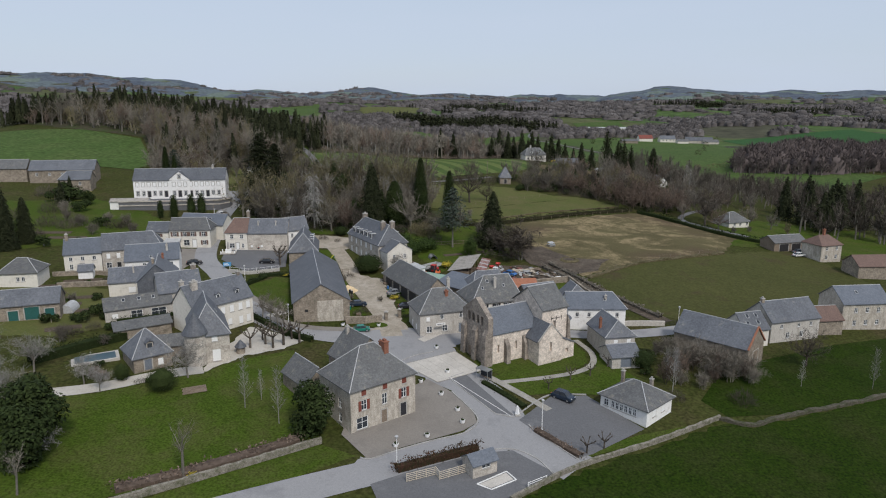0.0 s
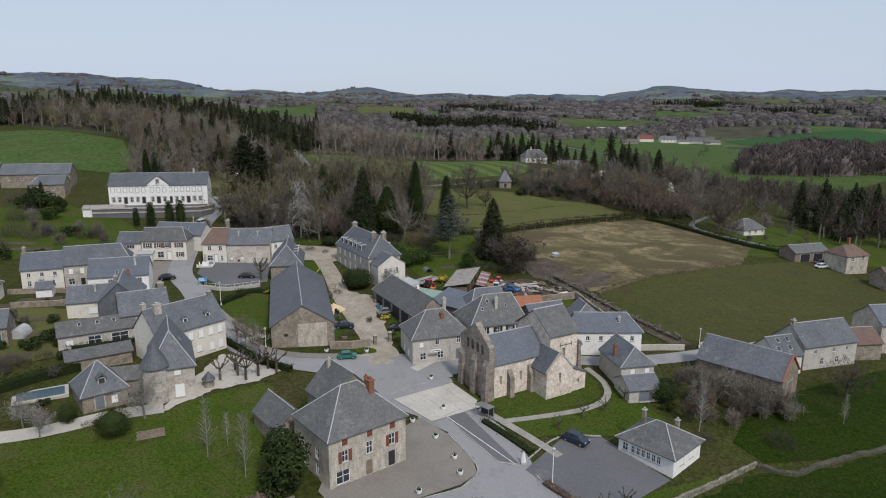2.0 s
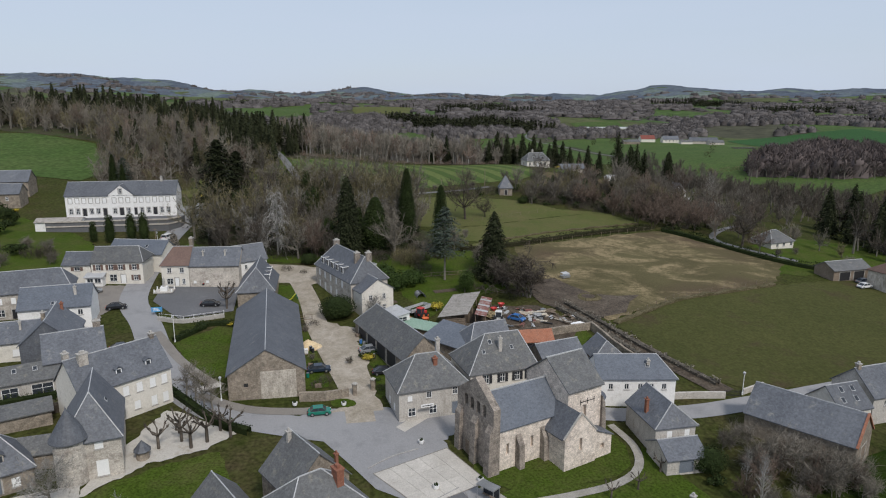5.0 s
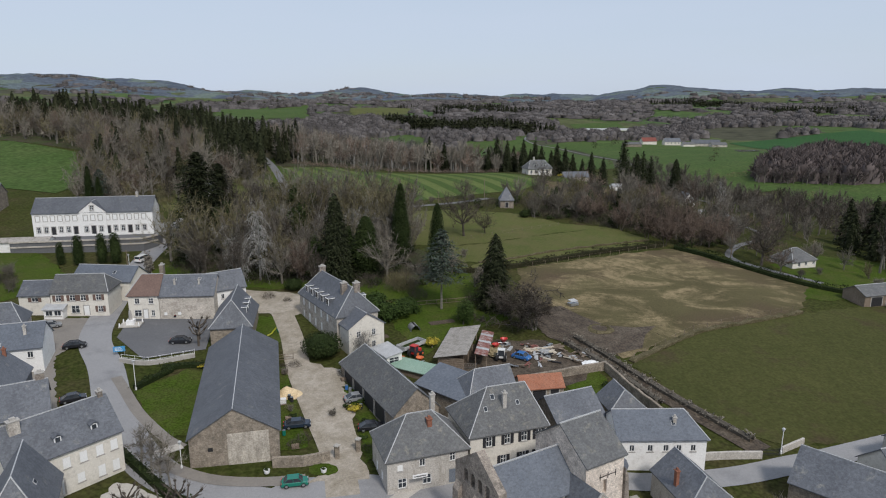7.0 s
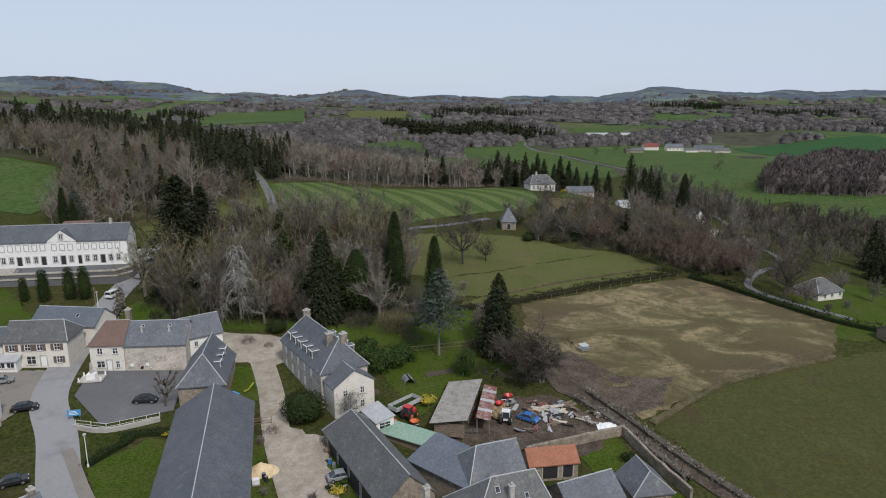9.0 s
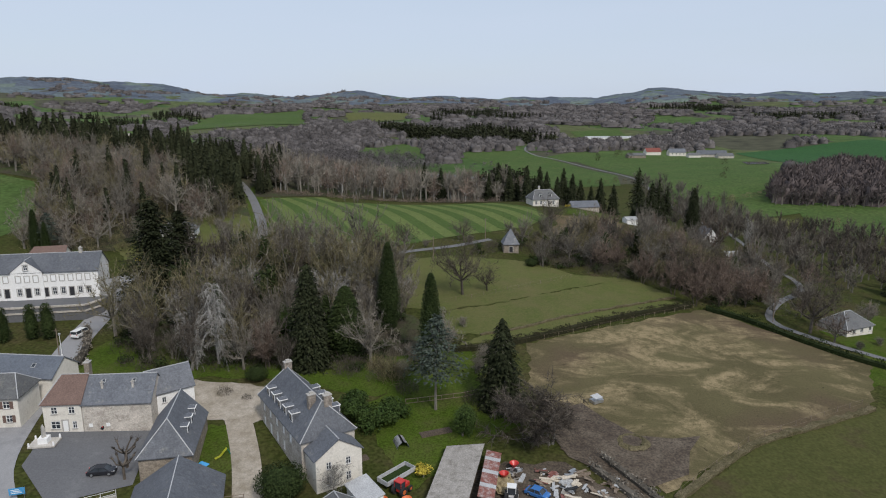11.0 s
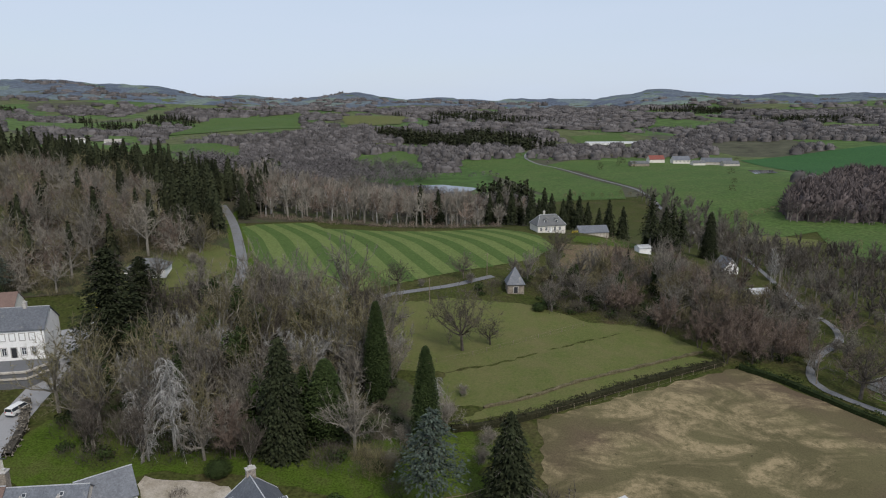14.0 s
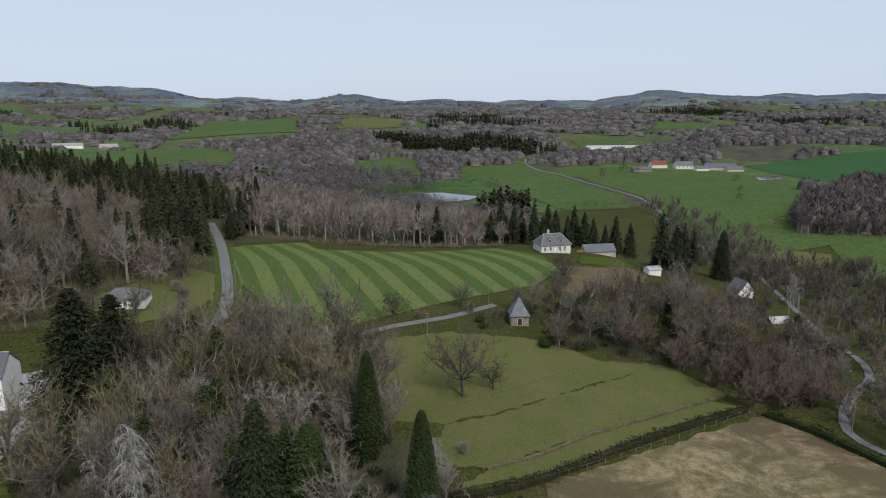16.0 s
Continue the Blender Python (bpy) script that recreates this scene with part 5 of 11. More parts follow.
part("verge_tiles", b_, M_TILE, rb_, "red clay tiles along the broken gable")
house("attic_house", "low house with roof lights in dark slate", (67.6, 142.4), 17, 6.6, 7.0, 4.0, 3.0, M_CREAM, M_SLATE, sky=[("f", 1.6, 0.35, 0.8, 1.1), ("f", 4.4, 0.35, 0.8, 1.1), ("f", 2.4, 0.75, 0.8, 1.1), ("f", 4.8, 0.75, 0.8, 1.1)], wins=row("f", (2, 4.6), 0.9, 1.0, 1.4, "w"))
house("white_farmhouse", "white farmhouse with long slate roof", (75.0, 145.6), 17.5, 14.0, 8.5, 5.0, 3.6, M_RENDER, M_SLATE, wins=row("f", (3, 8, 11.5), 3.1, 0.8, 1.0, "w") + row("f", (5, 9), 0.6, 1.0, 1.5, "w"), chims=[(0.6, 4.2, 0.7, 0.7, 9.4, M_STONE)])
house("link_barn", "low brown barn between two houses", (89.0, 151.4), 8, 6.6, 7.0, 3.6, 2.4, M_STONE, M_BROWNTILE, category="barn")
house("tall_house", "tall grey rendered house with new slate roof", (97.0, 155.4), 7, 12.5, 9.0, 6.6, 3.2, M_OLDRENDER, M_SLATE_BLUE, wins=row("f", (3.5, 6.5, 9.5), 4.2, 0.95, 1.3, "w") + row("f", (3.5, 6.5, 9.5), 1.0, 0.95, 1.3, "w"), sky=[("f", 5, 0.6, 0.7, 0.9)])

# big barn and the dwellings along the track
BARN = (-34.6, 146.4)
gb = house("great_barn", "great stone barn with huge plain slate roof", (-35.2, 146.0), 14, 12.9, 38.4, 4.7, 4.1, M_STONE, M_SLATE, ridge="y", category="barn")
b_ = bmesh.new()
box(b_, 5.4, -0.05, -2.0, 11.4, 0.0, 4.9)
part("render_patch", b_, M_OLDRENDER, gb, "stained render patch on the gable")
# flat black block stands for the dark of a vent hole
b_ = bmesh.new()
box(b_, 2.6, -0.06, 2.4, 3.3, 0.0, 3.0)
part("vent_opening", b_, M_BLACK, gb)
house("dormer_barn", "stone house with steep hipped slate roof and roof lights", (-45.6, 186.8), 10, 8.2, 15.0, 4.4, 4.6, M_STONE, M_SLATE, ridge="y", hip=(3.4, 0), dorm=[(4.8, 1.3, 1.3, 0.3, "r"), (8.2, 1.3, 1.3, 0.3, "r"), (11.6, 1.3, 1.3, 0.3, "r")])
house("long_manor", "grey stone manor with five dormers and tall chimneys", (-31.2, 206.8), -58, 21.5, 9.5, 6.0, 5.0, M_STONE_GREY, M_SLATE, hip=(2.2, 2.2),
      wins=row("f", (2.5, 6, 9.5, 13, 16.5), 3.6, 1.0, 1.7, "cu") + row("f", (2.5, 9.5, 13), 0.6, 1.0, 1.8, "cu") + [("f", 6, 0.1, 1.2, 2.4, "d", M_PAINT)],
      chims=[(2.0, 5.0, 0.8, 1.4, 12.0, M_BELFRY), (17.4, 3.6, 0.9, 1.3, 11.8, M_BELFRY), (19.4, 5.6, 0.9, 1.3, 12.0, M_BELFRY)], dorm=[(3.2, 1.35, 1.6, 0.14, "f"), (6.2, 1.35, 1.6, 0.14, "f"), (9.2, 1.35, 1.6, 0.14, "f"), (12.2, 1.35, 1.6, 0.14, "f"), (15.2, 1.35, 1.6, 0.14, "f"), (5.2, 1.35, 1.6, 0.14, "b"), (8.2, 1.35, 1.6, 0.14, "b"), (11.2, 1.35, 1.6, 0.14, "b"), (14.2, 1.35, 1.6, 0.14, "b")])
house("manor_annex", "two-storey stone annex with gable facing the yard", inframe((-31.2, 206.8), -58, 20.6, 0.6), -58, 5.5, 8.0, 5.6, 2.6, M_CREAM, M_SLATE, wins=row("r", (2.2, 5.6), 3.4, 0.9, 1.3, "w") + row("r", (2.2, 5.6), 0.6, 0.9, 1.5, "w"))
house("glazed_porch", "small white glazed lean-to", (-12.0, 184.5), -58, 6.0, 3.4, 2.4, 0.5, M_WHITE, M_CAP, mono=True, cap=False, category="porch", wins=row("r", (1.7,), 0.8, 2.2, 1.3, "w"))
house("brown_roof_house", "cream house with brown tiled roof", (-68.3, 200.2), 5, 6.6, 8.5, 5.6, 3.6, M_CREAM, M_BROWNTILE, hip=(2.0, 0), wins=row("f", (1.9, 4.9), 3.5, 1.1, 1.3, "w") + row("f", (1.9,), 0.6, 1.6, 1.5, "w") + [("f", 3.6, 0.1, 0.9, 2.1, "d", M_PAINT), ("f", 5.2, 0.6, 0.8, 1.4, "w")], chims=[(6.3, 5.2, 0.9, 1.2, 11.2, M_STONE)])
house("stone_barn_house", "pale rubble barn joined to the house, slate roof", (-61.6, 200.8), 5, 12.0, 8.5, 5.6, 3.6, M_STONE_GREY, M_SLATE, wins=row("f", (1.2, 4.2), 1.0, 0.7, 0.7, "c"), sky=[("f", 3.0, 0.75, 0.6, 0.7), ("f", 8.4, 0.75, 0.6, 0.7)], chims=[(3.0, 2.2, 0.35, 0.35, 8.6, M_RENDER), (8.4, 2.2, 0.35, 0.35, 8.6, M_RENDER)])
house("white_wing", "white wing with steep slate roof", (-50.8, 204.4), 38, 8.0, 5.5, 5.6, 3.4, M_WHITE, M_SLATE, wins=row("r", (1.6, 3.8), 1.4, 0.8, 1.3, "w") + row("f", (2.4, 5.6), 3.2, 0.8, 1.2, "w"))
house("cafe", "stone-faced cafe with wide slate roof and brown shutters", (-85.6, 200.3), 6, 12.2, 8.0, 5.6, 3.0, M_CREAM, M_SLATE_OLD, hip=(0, 1.8),
      wins=row("f", (1.6, 4.6, 6.9, 10.2), 3.5, 1.2, 1.4, "s", M_BROWNTILE) + row("f", (1.8, 5.0), 0.6, 1.8, 1.8, "w") + [("f", 7.4, 0.1, 1.1, 2.2, "d", M_PAINT), ("f", 10.4, 0.8, 1.1, 1.4, "s", M_BROWNTILE)])
house("cafe_porch", "small white glazed porch before the cafe", (-86.2, 198.0), 6, 4.0, 2.3, 2.3, 0.5, M_WHITE, M_CAP, mono=True, cap=False, category="porch", wins=row("f", (1.1, 2.9), 0.8, 1.5, 1.2, "w"))
house("blue_roof_house", "long low house with dark blue slate roof", (-87.5, 212.6), -6, 15, 8.0, 4.6, 2.8, M_CREAM, M_SLATE_BLUE, sky=[("f", 10, 0.5, 0.8, 1.0)])
house("slate_annex_house", "small slate-roofed annex beside the cafe", (-92.6, 200.0), 6, 6.6, 7.0, 4.6, 2.4, M_CREAM, M_SLATE, wins=row("f", (3.4,), 3.0, 1.4, 1.0, "s", M_BROWNTILE))

# the school on its terrace
SCH = (-121.2, 254.7)
SCH_Z = zt(-103, 260) + 2.6
house("school", "long white school with slate roof and central pediment", SCH, 10.2, 34.2, 9.5, 7.4, 3.8, M_WHITE, M_SLATE, capm=M_CAP, zoff=SCH_Z - zt(-104.5, 259.7),
      wins=row("f", [1.5 + i * 2.08 for i in range(6)] + [21.2 + i * 2.08 for i in range(6)], 4.8, 1.05, 1.6, "cu")
      + row("f", [1.5 + i * 2.08 for i in (0, 1, 3, 4)] + [21.2 + i * 2.08 for i in (1, 2, 4, 5)], 1.2, 1.05, 1.8, "wu")
      + row("f", [1.5 + i * 2.08 for i in (2, 5)] + [21.2 + i * 2.08 for i in (0, 3)], 0.6, 1.15, 2.4, "d", M_DARKSHUT_BAY)
      + row("r", (4.7,), 5.0, 0.8, 1.4, "c"),
      chims=[(29.1, 4.8, 0.7, 0.9, 12.4, M_RENDER)])
house("school_pediment", "projecting white centre bay with triangular pediment", inframe(SCH, 10.2, 13.3, -0.35), 10.2, 7.6, 5.2, 7.5, 3.0, M_WHITE, M_SLATE, ridge="y", over=0.2, wins=[("f", 3.8, 8.0, 1.0, 1.4, "wu"), ("f", 3.8, 0.6, 1.2, 2.5, "d", M_DARKSHUT_BAY)] + row("f", (1.7, 3.8, 5.9), 4.8, 1.05, 1.6, "cu") + row("f", (1.7, 5.9), 1.2, 1.05, 1.8, "wu"), zoff=SCH_Z - zt(*[p + q for p, q in zip(inframe(SCH, 10.2, 13.3, -0.35), inframe((0, 0), 10.2, 3.8, 2.0))]))
b_ = bmesh.new()
tp = [inframe(SCH, 10.2, u, v) for u, v in ((-3.5, 0.4), (-3.5, -8.5), (33.0, -8.5), (36.0, -4.0), (36.5, 0.4))]
lo_, hi_ = [b_.verts.new((x, y, SCH_Z - 6)) for x, y in tp], [b_.verts.new((x, y, SCH_Z + 0.02)) for x, y in tp]
b_.faces.new(hi_)
for k in range(5):
    b_.faces.new((lo_[k], lo_[(k + 1) % 5], hi_[(k + 1) % 5], hi_[k]))
bmesh.ops.recalc_face_normals(b_, faces=b_.faces[:])
me_ = bpy.data.meshes.new("school_court")
b_.to_mesh(me_)
b_.free()
me_.materials.append(M_ASPHALT_D)
tagged(new("school_court", me_), "raised grey school yard on a retaining wall", "court", kind="structure")
b_ = bmesh.new()
for (u0, v0), (u1, v1) in zip(((-3.5, -8.5), (33.0, -8.5)), ((33.0, -8.5), (36.0, -4.0))):
    p, q_ = inframe(SCH, 10.2, u0, v0), inframe(SCH, 10.2, u1, v1)
    beam(b_, (*p, SCH_Z - 1.2), (*q_, SCH_Z - 1.2), 0.3)
    beam(b_, (*p, SCH_Z + 0.3), (*q_, SCH_Z + 0.3), 0.32)
me_ = bpy.data.meshes.new("retaining_wall")
b_.to_mesh(me_)
b_.free()
me_.materials.append(M_STONE_GREY)
tagged(new("retaining_wall", me_), "grey stone parapet of the school yard", "wall", kind="structure")
house("playground_shed", "low white shed with grey sheet roof", (-126.5, 245.8), 10.5, 13.4, 5.0, 3.0, 0.9, M_WHITE, M_FIBRE, category="shed", cap=False)
house("red_roof_house", "house with red tile roof behind the school", (-122.0, 285.0), 14, 11.0, 8.0, 4.0, 3.0, M_CREAM, M_BROWNTILE, cap=False, hip=(2, 0))
house("hill_farm", "long grey stone farmhouse on the slope", (-180.0, 284.6), 13, 26, 9.0, 5.6, 3.6, M_STONE, M_SLATE, wins=row("f", (3, 8, 13, 18, 23), 3.0, 1.0, 1.3, "w"))
house("hill_cottage", "stone cottage with hipped slate roof", (-160.0, 271.6), 13, 12.0, 8.0, 5.0, 3.0, M_STONE, M_SLATE, hip=(2.5, 0), wins=row("f", (3, 8), 2.6, 1.0, 1.3, "w"))
house("hill_barn", "old stone barn with brownish slate roof", (-193.0, 284.3), 13, 11.0, 9.0, 5.6, 3.4, M_STONE, M_SLATE_OLD, category="barn")

# left row of the street
house("row_house", "cream stone row house with slate roof", (-101.6, 170.6), 22, 9.0, 8.5, 5.0, 3.2, M_CREAM, M_SLATE_BLUE, wins=row("f", (1.6, 4.4, 7.2), 3.0, 0.9, 1.1, "w") + row("f", (1.6, 6.6), 0.7, 0.9, 1.4, "w") + [("f", 4.2, 0.1, 1.0, 2.1, "d")], chims=[(0.6, 4.0, 0.7, 0.7, 9.6, M_STONE)])
house("row_house_tall", "taller stone row house with long slate roof", (-93.2, 174.2), 22, 15.0, 9.0, 5.8, 3.6, M_STONE_GREY, M_SLATE, hip=(0, 2.2), wins=row("f", (1.5, 4.0), 3.4, 0.9, 1.4, "c") + row("f", (1.5,), 0.7, 1.4, 1.6, "w") + [("f", 4.0, 0.1, 1.0, 2.1, "d", M_BLACK)])
house("white_row_house", "white house with blue-grey slate roof on the street", (-85.0, 169.6), 18, 13.4, 9.0, 4.6, 3.4, M_WHITE, M_SLATE_BLUE, wins=row("f", (4.8, 7.2, 11.4), 2.6, 1.0, 1.2, "w") + row("f", (8.6,), 2.6, 0.9, 1.2, "c"), chims=[(10.4, 2.4, 0.5, 0.5, 8.0, M_RENDER)], sky=[("f", 6.4, 0.15, 0.7, 0.8)])
house("slate_hung_house", "dark slate-hung gable house", (-73.4, 151.4), 20, 8.6, 12.0, 5.4, 4.0, M_SLATE, M_SLATE, ridge="y", chims=[(3.6, 3.4, 0.6, 0.6, 10.1, M_STONE), (5.4, 10.4, 0.5, 0.5, 9.6, M_BRICK)])
house("yard_house", "low house with stepped slate roofs", (-82.0, 154.6), 20, 8.6, 8.6, 3.6, 2.6, M_CREAM, M_SLATE, wins=row("f", (5.2,), 0.8, 1.6, 1.4, "c") + row("f", (7.8,), 0.8, 0.9, 1.2, "w"), chims=[(5.6, 2.4, 0.35, 0.35, 6.6, M_RENDER)])
house("corner_house", "dark roofed house joining the turreted house", (-66.0, 146.0), 30, 9.5, 9.0, 5.0, 3.6, M_RENDER, M_SLATE, chims=[(8.6, 4.8, 1.2, 0.8, 9.7, M_BELFRY)])
house("long_studio", "long low building with roof lights", (-75.0, 138.6), 30, 14.0, 5.6, 3.0, 2.0, M_RENDER, M_SLATE_OLD, sky=[("f", 4.0, 0.6, 0.7, 0.9), ("f", 7.2, 0.6, 0.7, 0.9), ("f", 10.2, 0.6, 0.7, 0.9)], wins=[("f", 2.0, 0.9, 1.2, 1.0, "c"), ("f", 6.4, 0.3, 2.4, 1.9, "w"), ("f", 11.0, 0.3, 3.2, 1.9, "w")], cap=False, category="house")
house("garden_lean_to", "narrow lean-to with slate roof", (-68.6, 130.0), 33, 11.0, 3.0, 2.2, 0.9, M_STONE, M_SLATE_OLD, mono=True, cap=False, category="shed")

# turreted house
TH = (-53.4, 133.6)
house("turret_house", "pale long house with white shutters and slate roof", TH, 51, 14.6, 8.5, 6.4, 4.2, M_CREAM, M_SLATE, chims=[(2.4, 3.4, 1.4, 0.8, 11.4, M_STONE_GREY), (0.7, 5.4, 0.8, 0.8, 11.4, M_STONE_GREY), (13.9, 4.25, 0.7, 0.7, 11.3, M_BELFRY)],
      wins=row("f", (2.6, 4.8, 7.0, 9.2, 11.4, 13.4), 3.7, 1.0, 1.6, "c") + row("f", (3.6, 11.4, 13.4), 0.5, 1.0, 1.7, "c") + row("f", (5.8,), 0.1, 1.1, 2.2, "d", M_PAINT) + row("f", (8.6,), 0.9, 1.0, 1.4, "c"), dorm=[(6.6, 0.9, 0.9, 0.22), (11.4, 0.9, 0.9, 0.22)])
TW = (-49.6, 121.6)
tw = house("turret_wing", "stone wing with steep hipped slate roof and round turret", TW, 24, 7.2, 12.5, 6.0, 5.2, M_STONE_GREY, M_SLATE, ridge="y", hip=(3.4, 0), wins=[("f", 4.6, 0.2, 1.5, 2.4, "c"), ("f", 4.4, 4.3, 1.1, 1.2, "c"), ("r", 4.0, 3.4, 0.9, 1.5, "c")], sky=[("r", 6.0, 0.5, 0.6, 0.8)])
b_ = bmesh.new()
lathe(b_, [(2.1, -2.5), (2.1, 6.3)], 24, (0.9, 0.9))
part("turret", b_, M_STONE_GREY, tw, "round stone turret")
b_ = bmesh.new()
lathe(b_, [(2.1, 6.2), (2.5, 6.2), (2.5, 6.35), (1.3, 8.4), (0.12, 10.4), (0.0, 10.9)], 24, (0.9, 0.9))
part("turret_roof", b_, M_SLATE, tw, "conical slate turret roof")
house("cottage", "stone cottage with steep hipped slate roof and one dormer", (-58.6, 116.4), 40, 7.0, 7.5, 3.0, 4.0, M_STONE, M_SLATE, hip=(3.3, 3.3), wins=[("f", 4.9, 0.6, 1.0, 1.3, "c"), ("f", 2.6, 0.1, 1.3, 2.1, "d")], dorm=[(3.4, 1.2, 1.1, 0.25)])
house("link_wing", "low slate-roofed link between cottage and turret", (-57.4, 123.6), 18, 8.5, 4.0, 2.5, 1.6, M_STONE, M_SLATE_OLD, cap=False, category="shed")
house("hip_cottage", "small rendered house with hipped slate roof", (-110.0, 156.4), 12, 8.8, 8.0, 3.6, 2.8, M_CREAM, M_SLATE_OLD, hip=(3.2, 3.2), wins=row("f", (4.4, 5.6), 1.4, 0.8, 1.1, "w"))
house("green_door_barn", "stone barn with green doors and slate roof", (-96.6, 135.4), 20, 12.0, 6.5, 3.6, 2.6, M_STONE, M_SLATE, category="barn", wins=[("f", 3.0, 0.1, 1.9, 2.2, "d", M_GREENDOOR), ("f", 6.6, 0.1, 2.8, 2.8, "d", M_GREENDOOR), ("f", 10.0, 0.1, 1.8, 2.2, "d", M_GREENDOOR)])
house("garden_shed", "small white garden shed with dark roof", (-95.6, 166.0), 18, 3.4, 3.2, 2.2, 1.2, M_WHITE, M_SLATE, category="shed")

# right-hand houses across the pasture
# wide bays closed with black leaves in place of interior shade
house("open_barn", "open timber barn with grey roof", (112.4, 222.6), 15, 13.0, 7.0, 3.2, 1.8, M_WOOD, M_SLATE_OLD, category="barn", wins=row("f", (4, 9), 0.1, 3.6, 2.5, "d", M_BLACK))
house("pink_house", "tall house with red tile roof and brick chimney", (123.0, 212.8), 18, 8.6, 8.0, 5.6, 2.6, M_OLDRENDER, M_BROWNTILE, cap=False, hip=(2.2, 2.2), wins=row("f", (2.4, 6.4), 3.8, 1.0, 1.3, "w") + row("f", (2.4, 6.4), 0.9, 1.0, 1.4, "w"), chims=[(4.5, 4.0, 0.7, 0.7, 10.0, M_BRICK)])
house("edge_barn", "low brown-roofed barn at the village edge", (126.0, 197.0), 4, 11.0, 8.0, 4.0, 2.6, M_STONE, M_BROWNTILE, cap=False, category="barn")
house("hip_villa", "white house with steep hipped grey roof", (110.0, 254.6), 24, 10.5, 8.4, 2.2, 3.2, M_CREAM, M_SLATE_OLD, hip=(4.0, 4.0), wins=row("f", (3, 6, 9.5), 0.6, 1.1, 1.2, "w"))
# houses beyond the mown field
house("hilltop_villa", "white villa with tall hipped grey slate roof", (45.8, 388.5), 14, 12.6, 8.8, 3.3, 3.7, M_CREAM, M_SLATE_OLD, hip=(2.6, 2.6), wins=row("f", (1.6, 3.9, 7.8, 10), 0.9, 1.1, 1.6, "w") + [("f", 5.9, 0.1, 1.2, 2.2, "d", M_PAINT)], dorm=[(4.0, 1.2, 1.2, 0.25), (8.8, 1.2, 1.2, 0.25)], chims=[(4.6, 4.7, 0.8, 0.6, 8.4, M_RENDER)])
house("villa_garage", "long low house with dark slate roof", (66.5, 402.0), 8, 13.5, 7.0, 1.5, 2.4, M_OLDRENDER, M_SLATE, cap=False)
house("white_chalet", "white gable-fronted cottage with steep roof", (115.4, 364.6), 12, 6.4, 7.0, 2.2, 3.8, M_WHITE, M_SLATE, ridge="y", cap=False, wins=row("f", (1.9, 4.5), 0.6, 0.9, 1.1, "w"), sky=[])
house("lane_cabin", "small cabin with pale sheet roof", (109.5, 328.0), 6, 6.8, 4.6, 2.1, 1.3, M_WOOD, M_CAP, cap=False, category="shed", wins=row("f", (2, 4.6), 0.6, 1.0, 0.9, "w"))
house("field_hut", "small stone hut with steep pyramid roof", (25.2, 313.6), 2, 5.2, 5.0, 3.4, 4.4, M_STONE, M_SLATE, hip=(2.5, 2.5), cap=False, category="hut", wins=[("f", 2.6, 0.1, 1.2, 2.0, "d", M_DARKSHUT_BAY)])
house("lane_bungalow", "white bungalow with dark roof among trees", (-96.5, 320.5), 8, 12.5, 8.5, 2.9, 2.6, M_WHITE, M_SLATE_OLD, hip=(3.5, 3.5), cap=False, wins=row("f", (7, 9, 10.6), 0.7, 1.1, 1.6, "w"))
house("drive_garage", "small white garage at the drive", (85.5, 376.5), 14, 5.4, 4.0, 2.3, 0.9, M_WHITE, M_CAP, cap=False, category="garage")
# far farm
house("far_barn", "grey sheet-roofed farm barn", (236.0, 905.0), 4, 22, 11, 3.6, 2.6, M_STONE, M_SLATE_OLD, cap=False, category="barn")
house("far_red_barn", "farm building with red tiled roof", (272.0, 950.0), 8, 20, 10, 4.2, 4.6, M_CREAM, M_REDTILE, cap=False, category="barn")
house("far_farmhouse", "long pale farmhouse with slate roof", (300.0, 945.0), 4, 22, 10, 4.6, 4.4, M_CREAM, M_SLATE, cap=False, wins=row("f", (4, 9, 14, 19), 2, 1.4, 1.8, "w"))
house("far_long_barn", "long low farm barn with slate roof", (332.0, 935.0), -10, 36, 12, 3.8, 4.6, M_STONE_GREY, M_SLATE, cap=False, category="barn")
house("far_shed", "low grey farm shed with slate roof", (352.0, 918.0), 2, 20, 10, 3.0, 3.0, M_STONE_GREY, M_SLATE_OLD, cap=False, category="barn")
house("far_stable", "small stone stable with grey roof", (318.0, 926.0), 6, 16, 8, 3.0, 2.6, M_CREAM, M_SLATE_OLD, cap=False, category="barn")
house("far_greenhouse", "long pale poultry house far across the fields", (262.0, 1265.0), 2, 90, 12, 3.0, 2.0, M_WHITE, M_CAP, cap=False, category="barn")
house("left_far_farm", "far white farm buildings", (-690.0, 1350.0), 20, 50, 13, 5.0, 4.0, M_WHITE, M_FIBRE, cap=False, category="farm")
house("left_far_barn", "far pale barn with grey roof", (-625.0, 1390.0), 15, 32, 12, 5.0, 4.0, M_CREAM, M_FIBRE, cap=False, category="barn")

# ---- the church ----
CH, CA = (8.9, 128.8), 31.0
cz = zt(14, 134)
church = empty_at("church", CH[0], CH[1], cz, CA, "granite village church with open bell gable and slate roofs", "church")


def holes_wall(bm, org, ux, length, z1, holes=()):
    wall_with_openings(bm, Vector(org), Vector(ux), length, -2.5, z1, list(holes), 0.5)


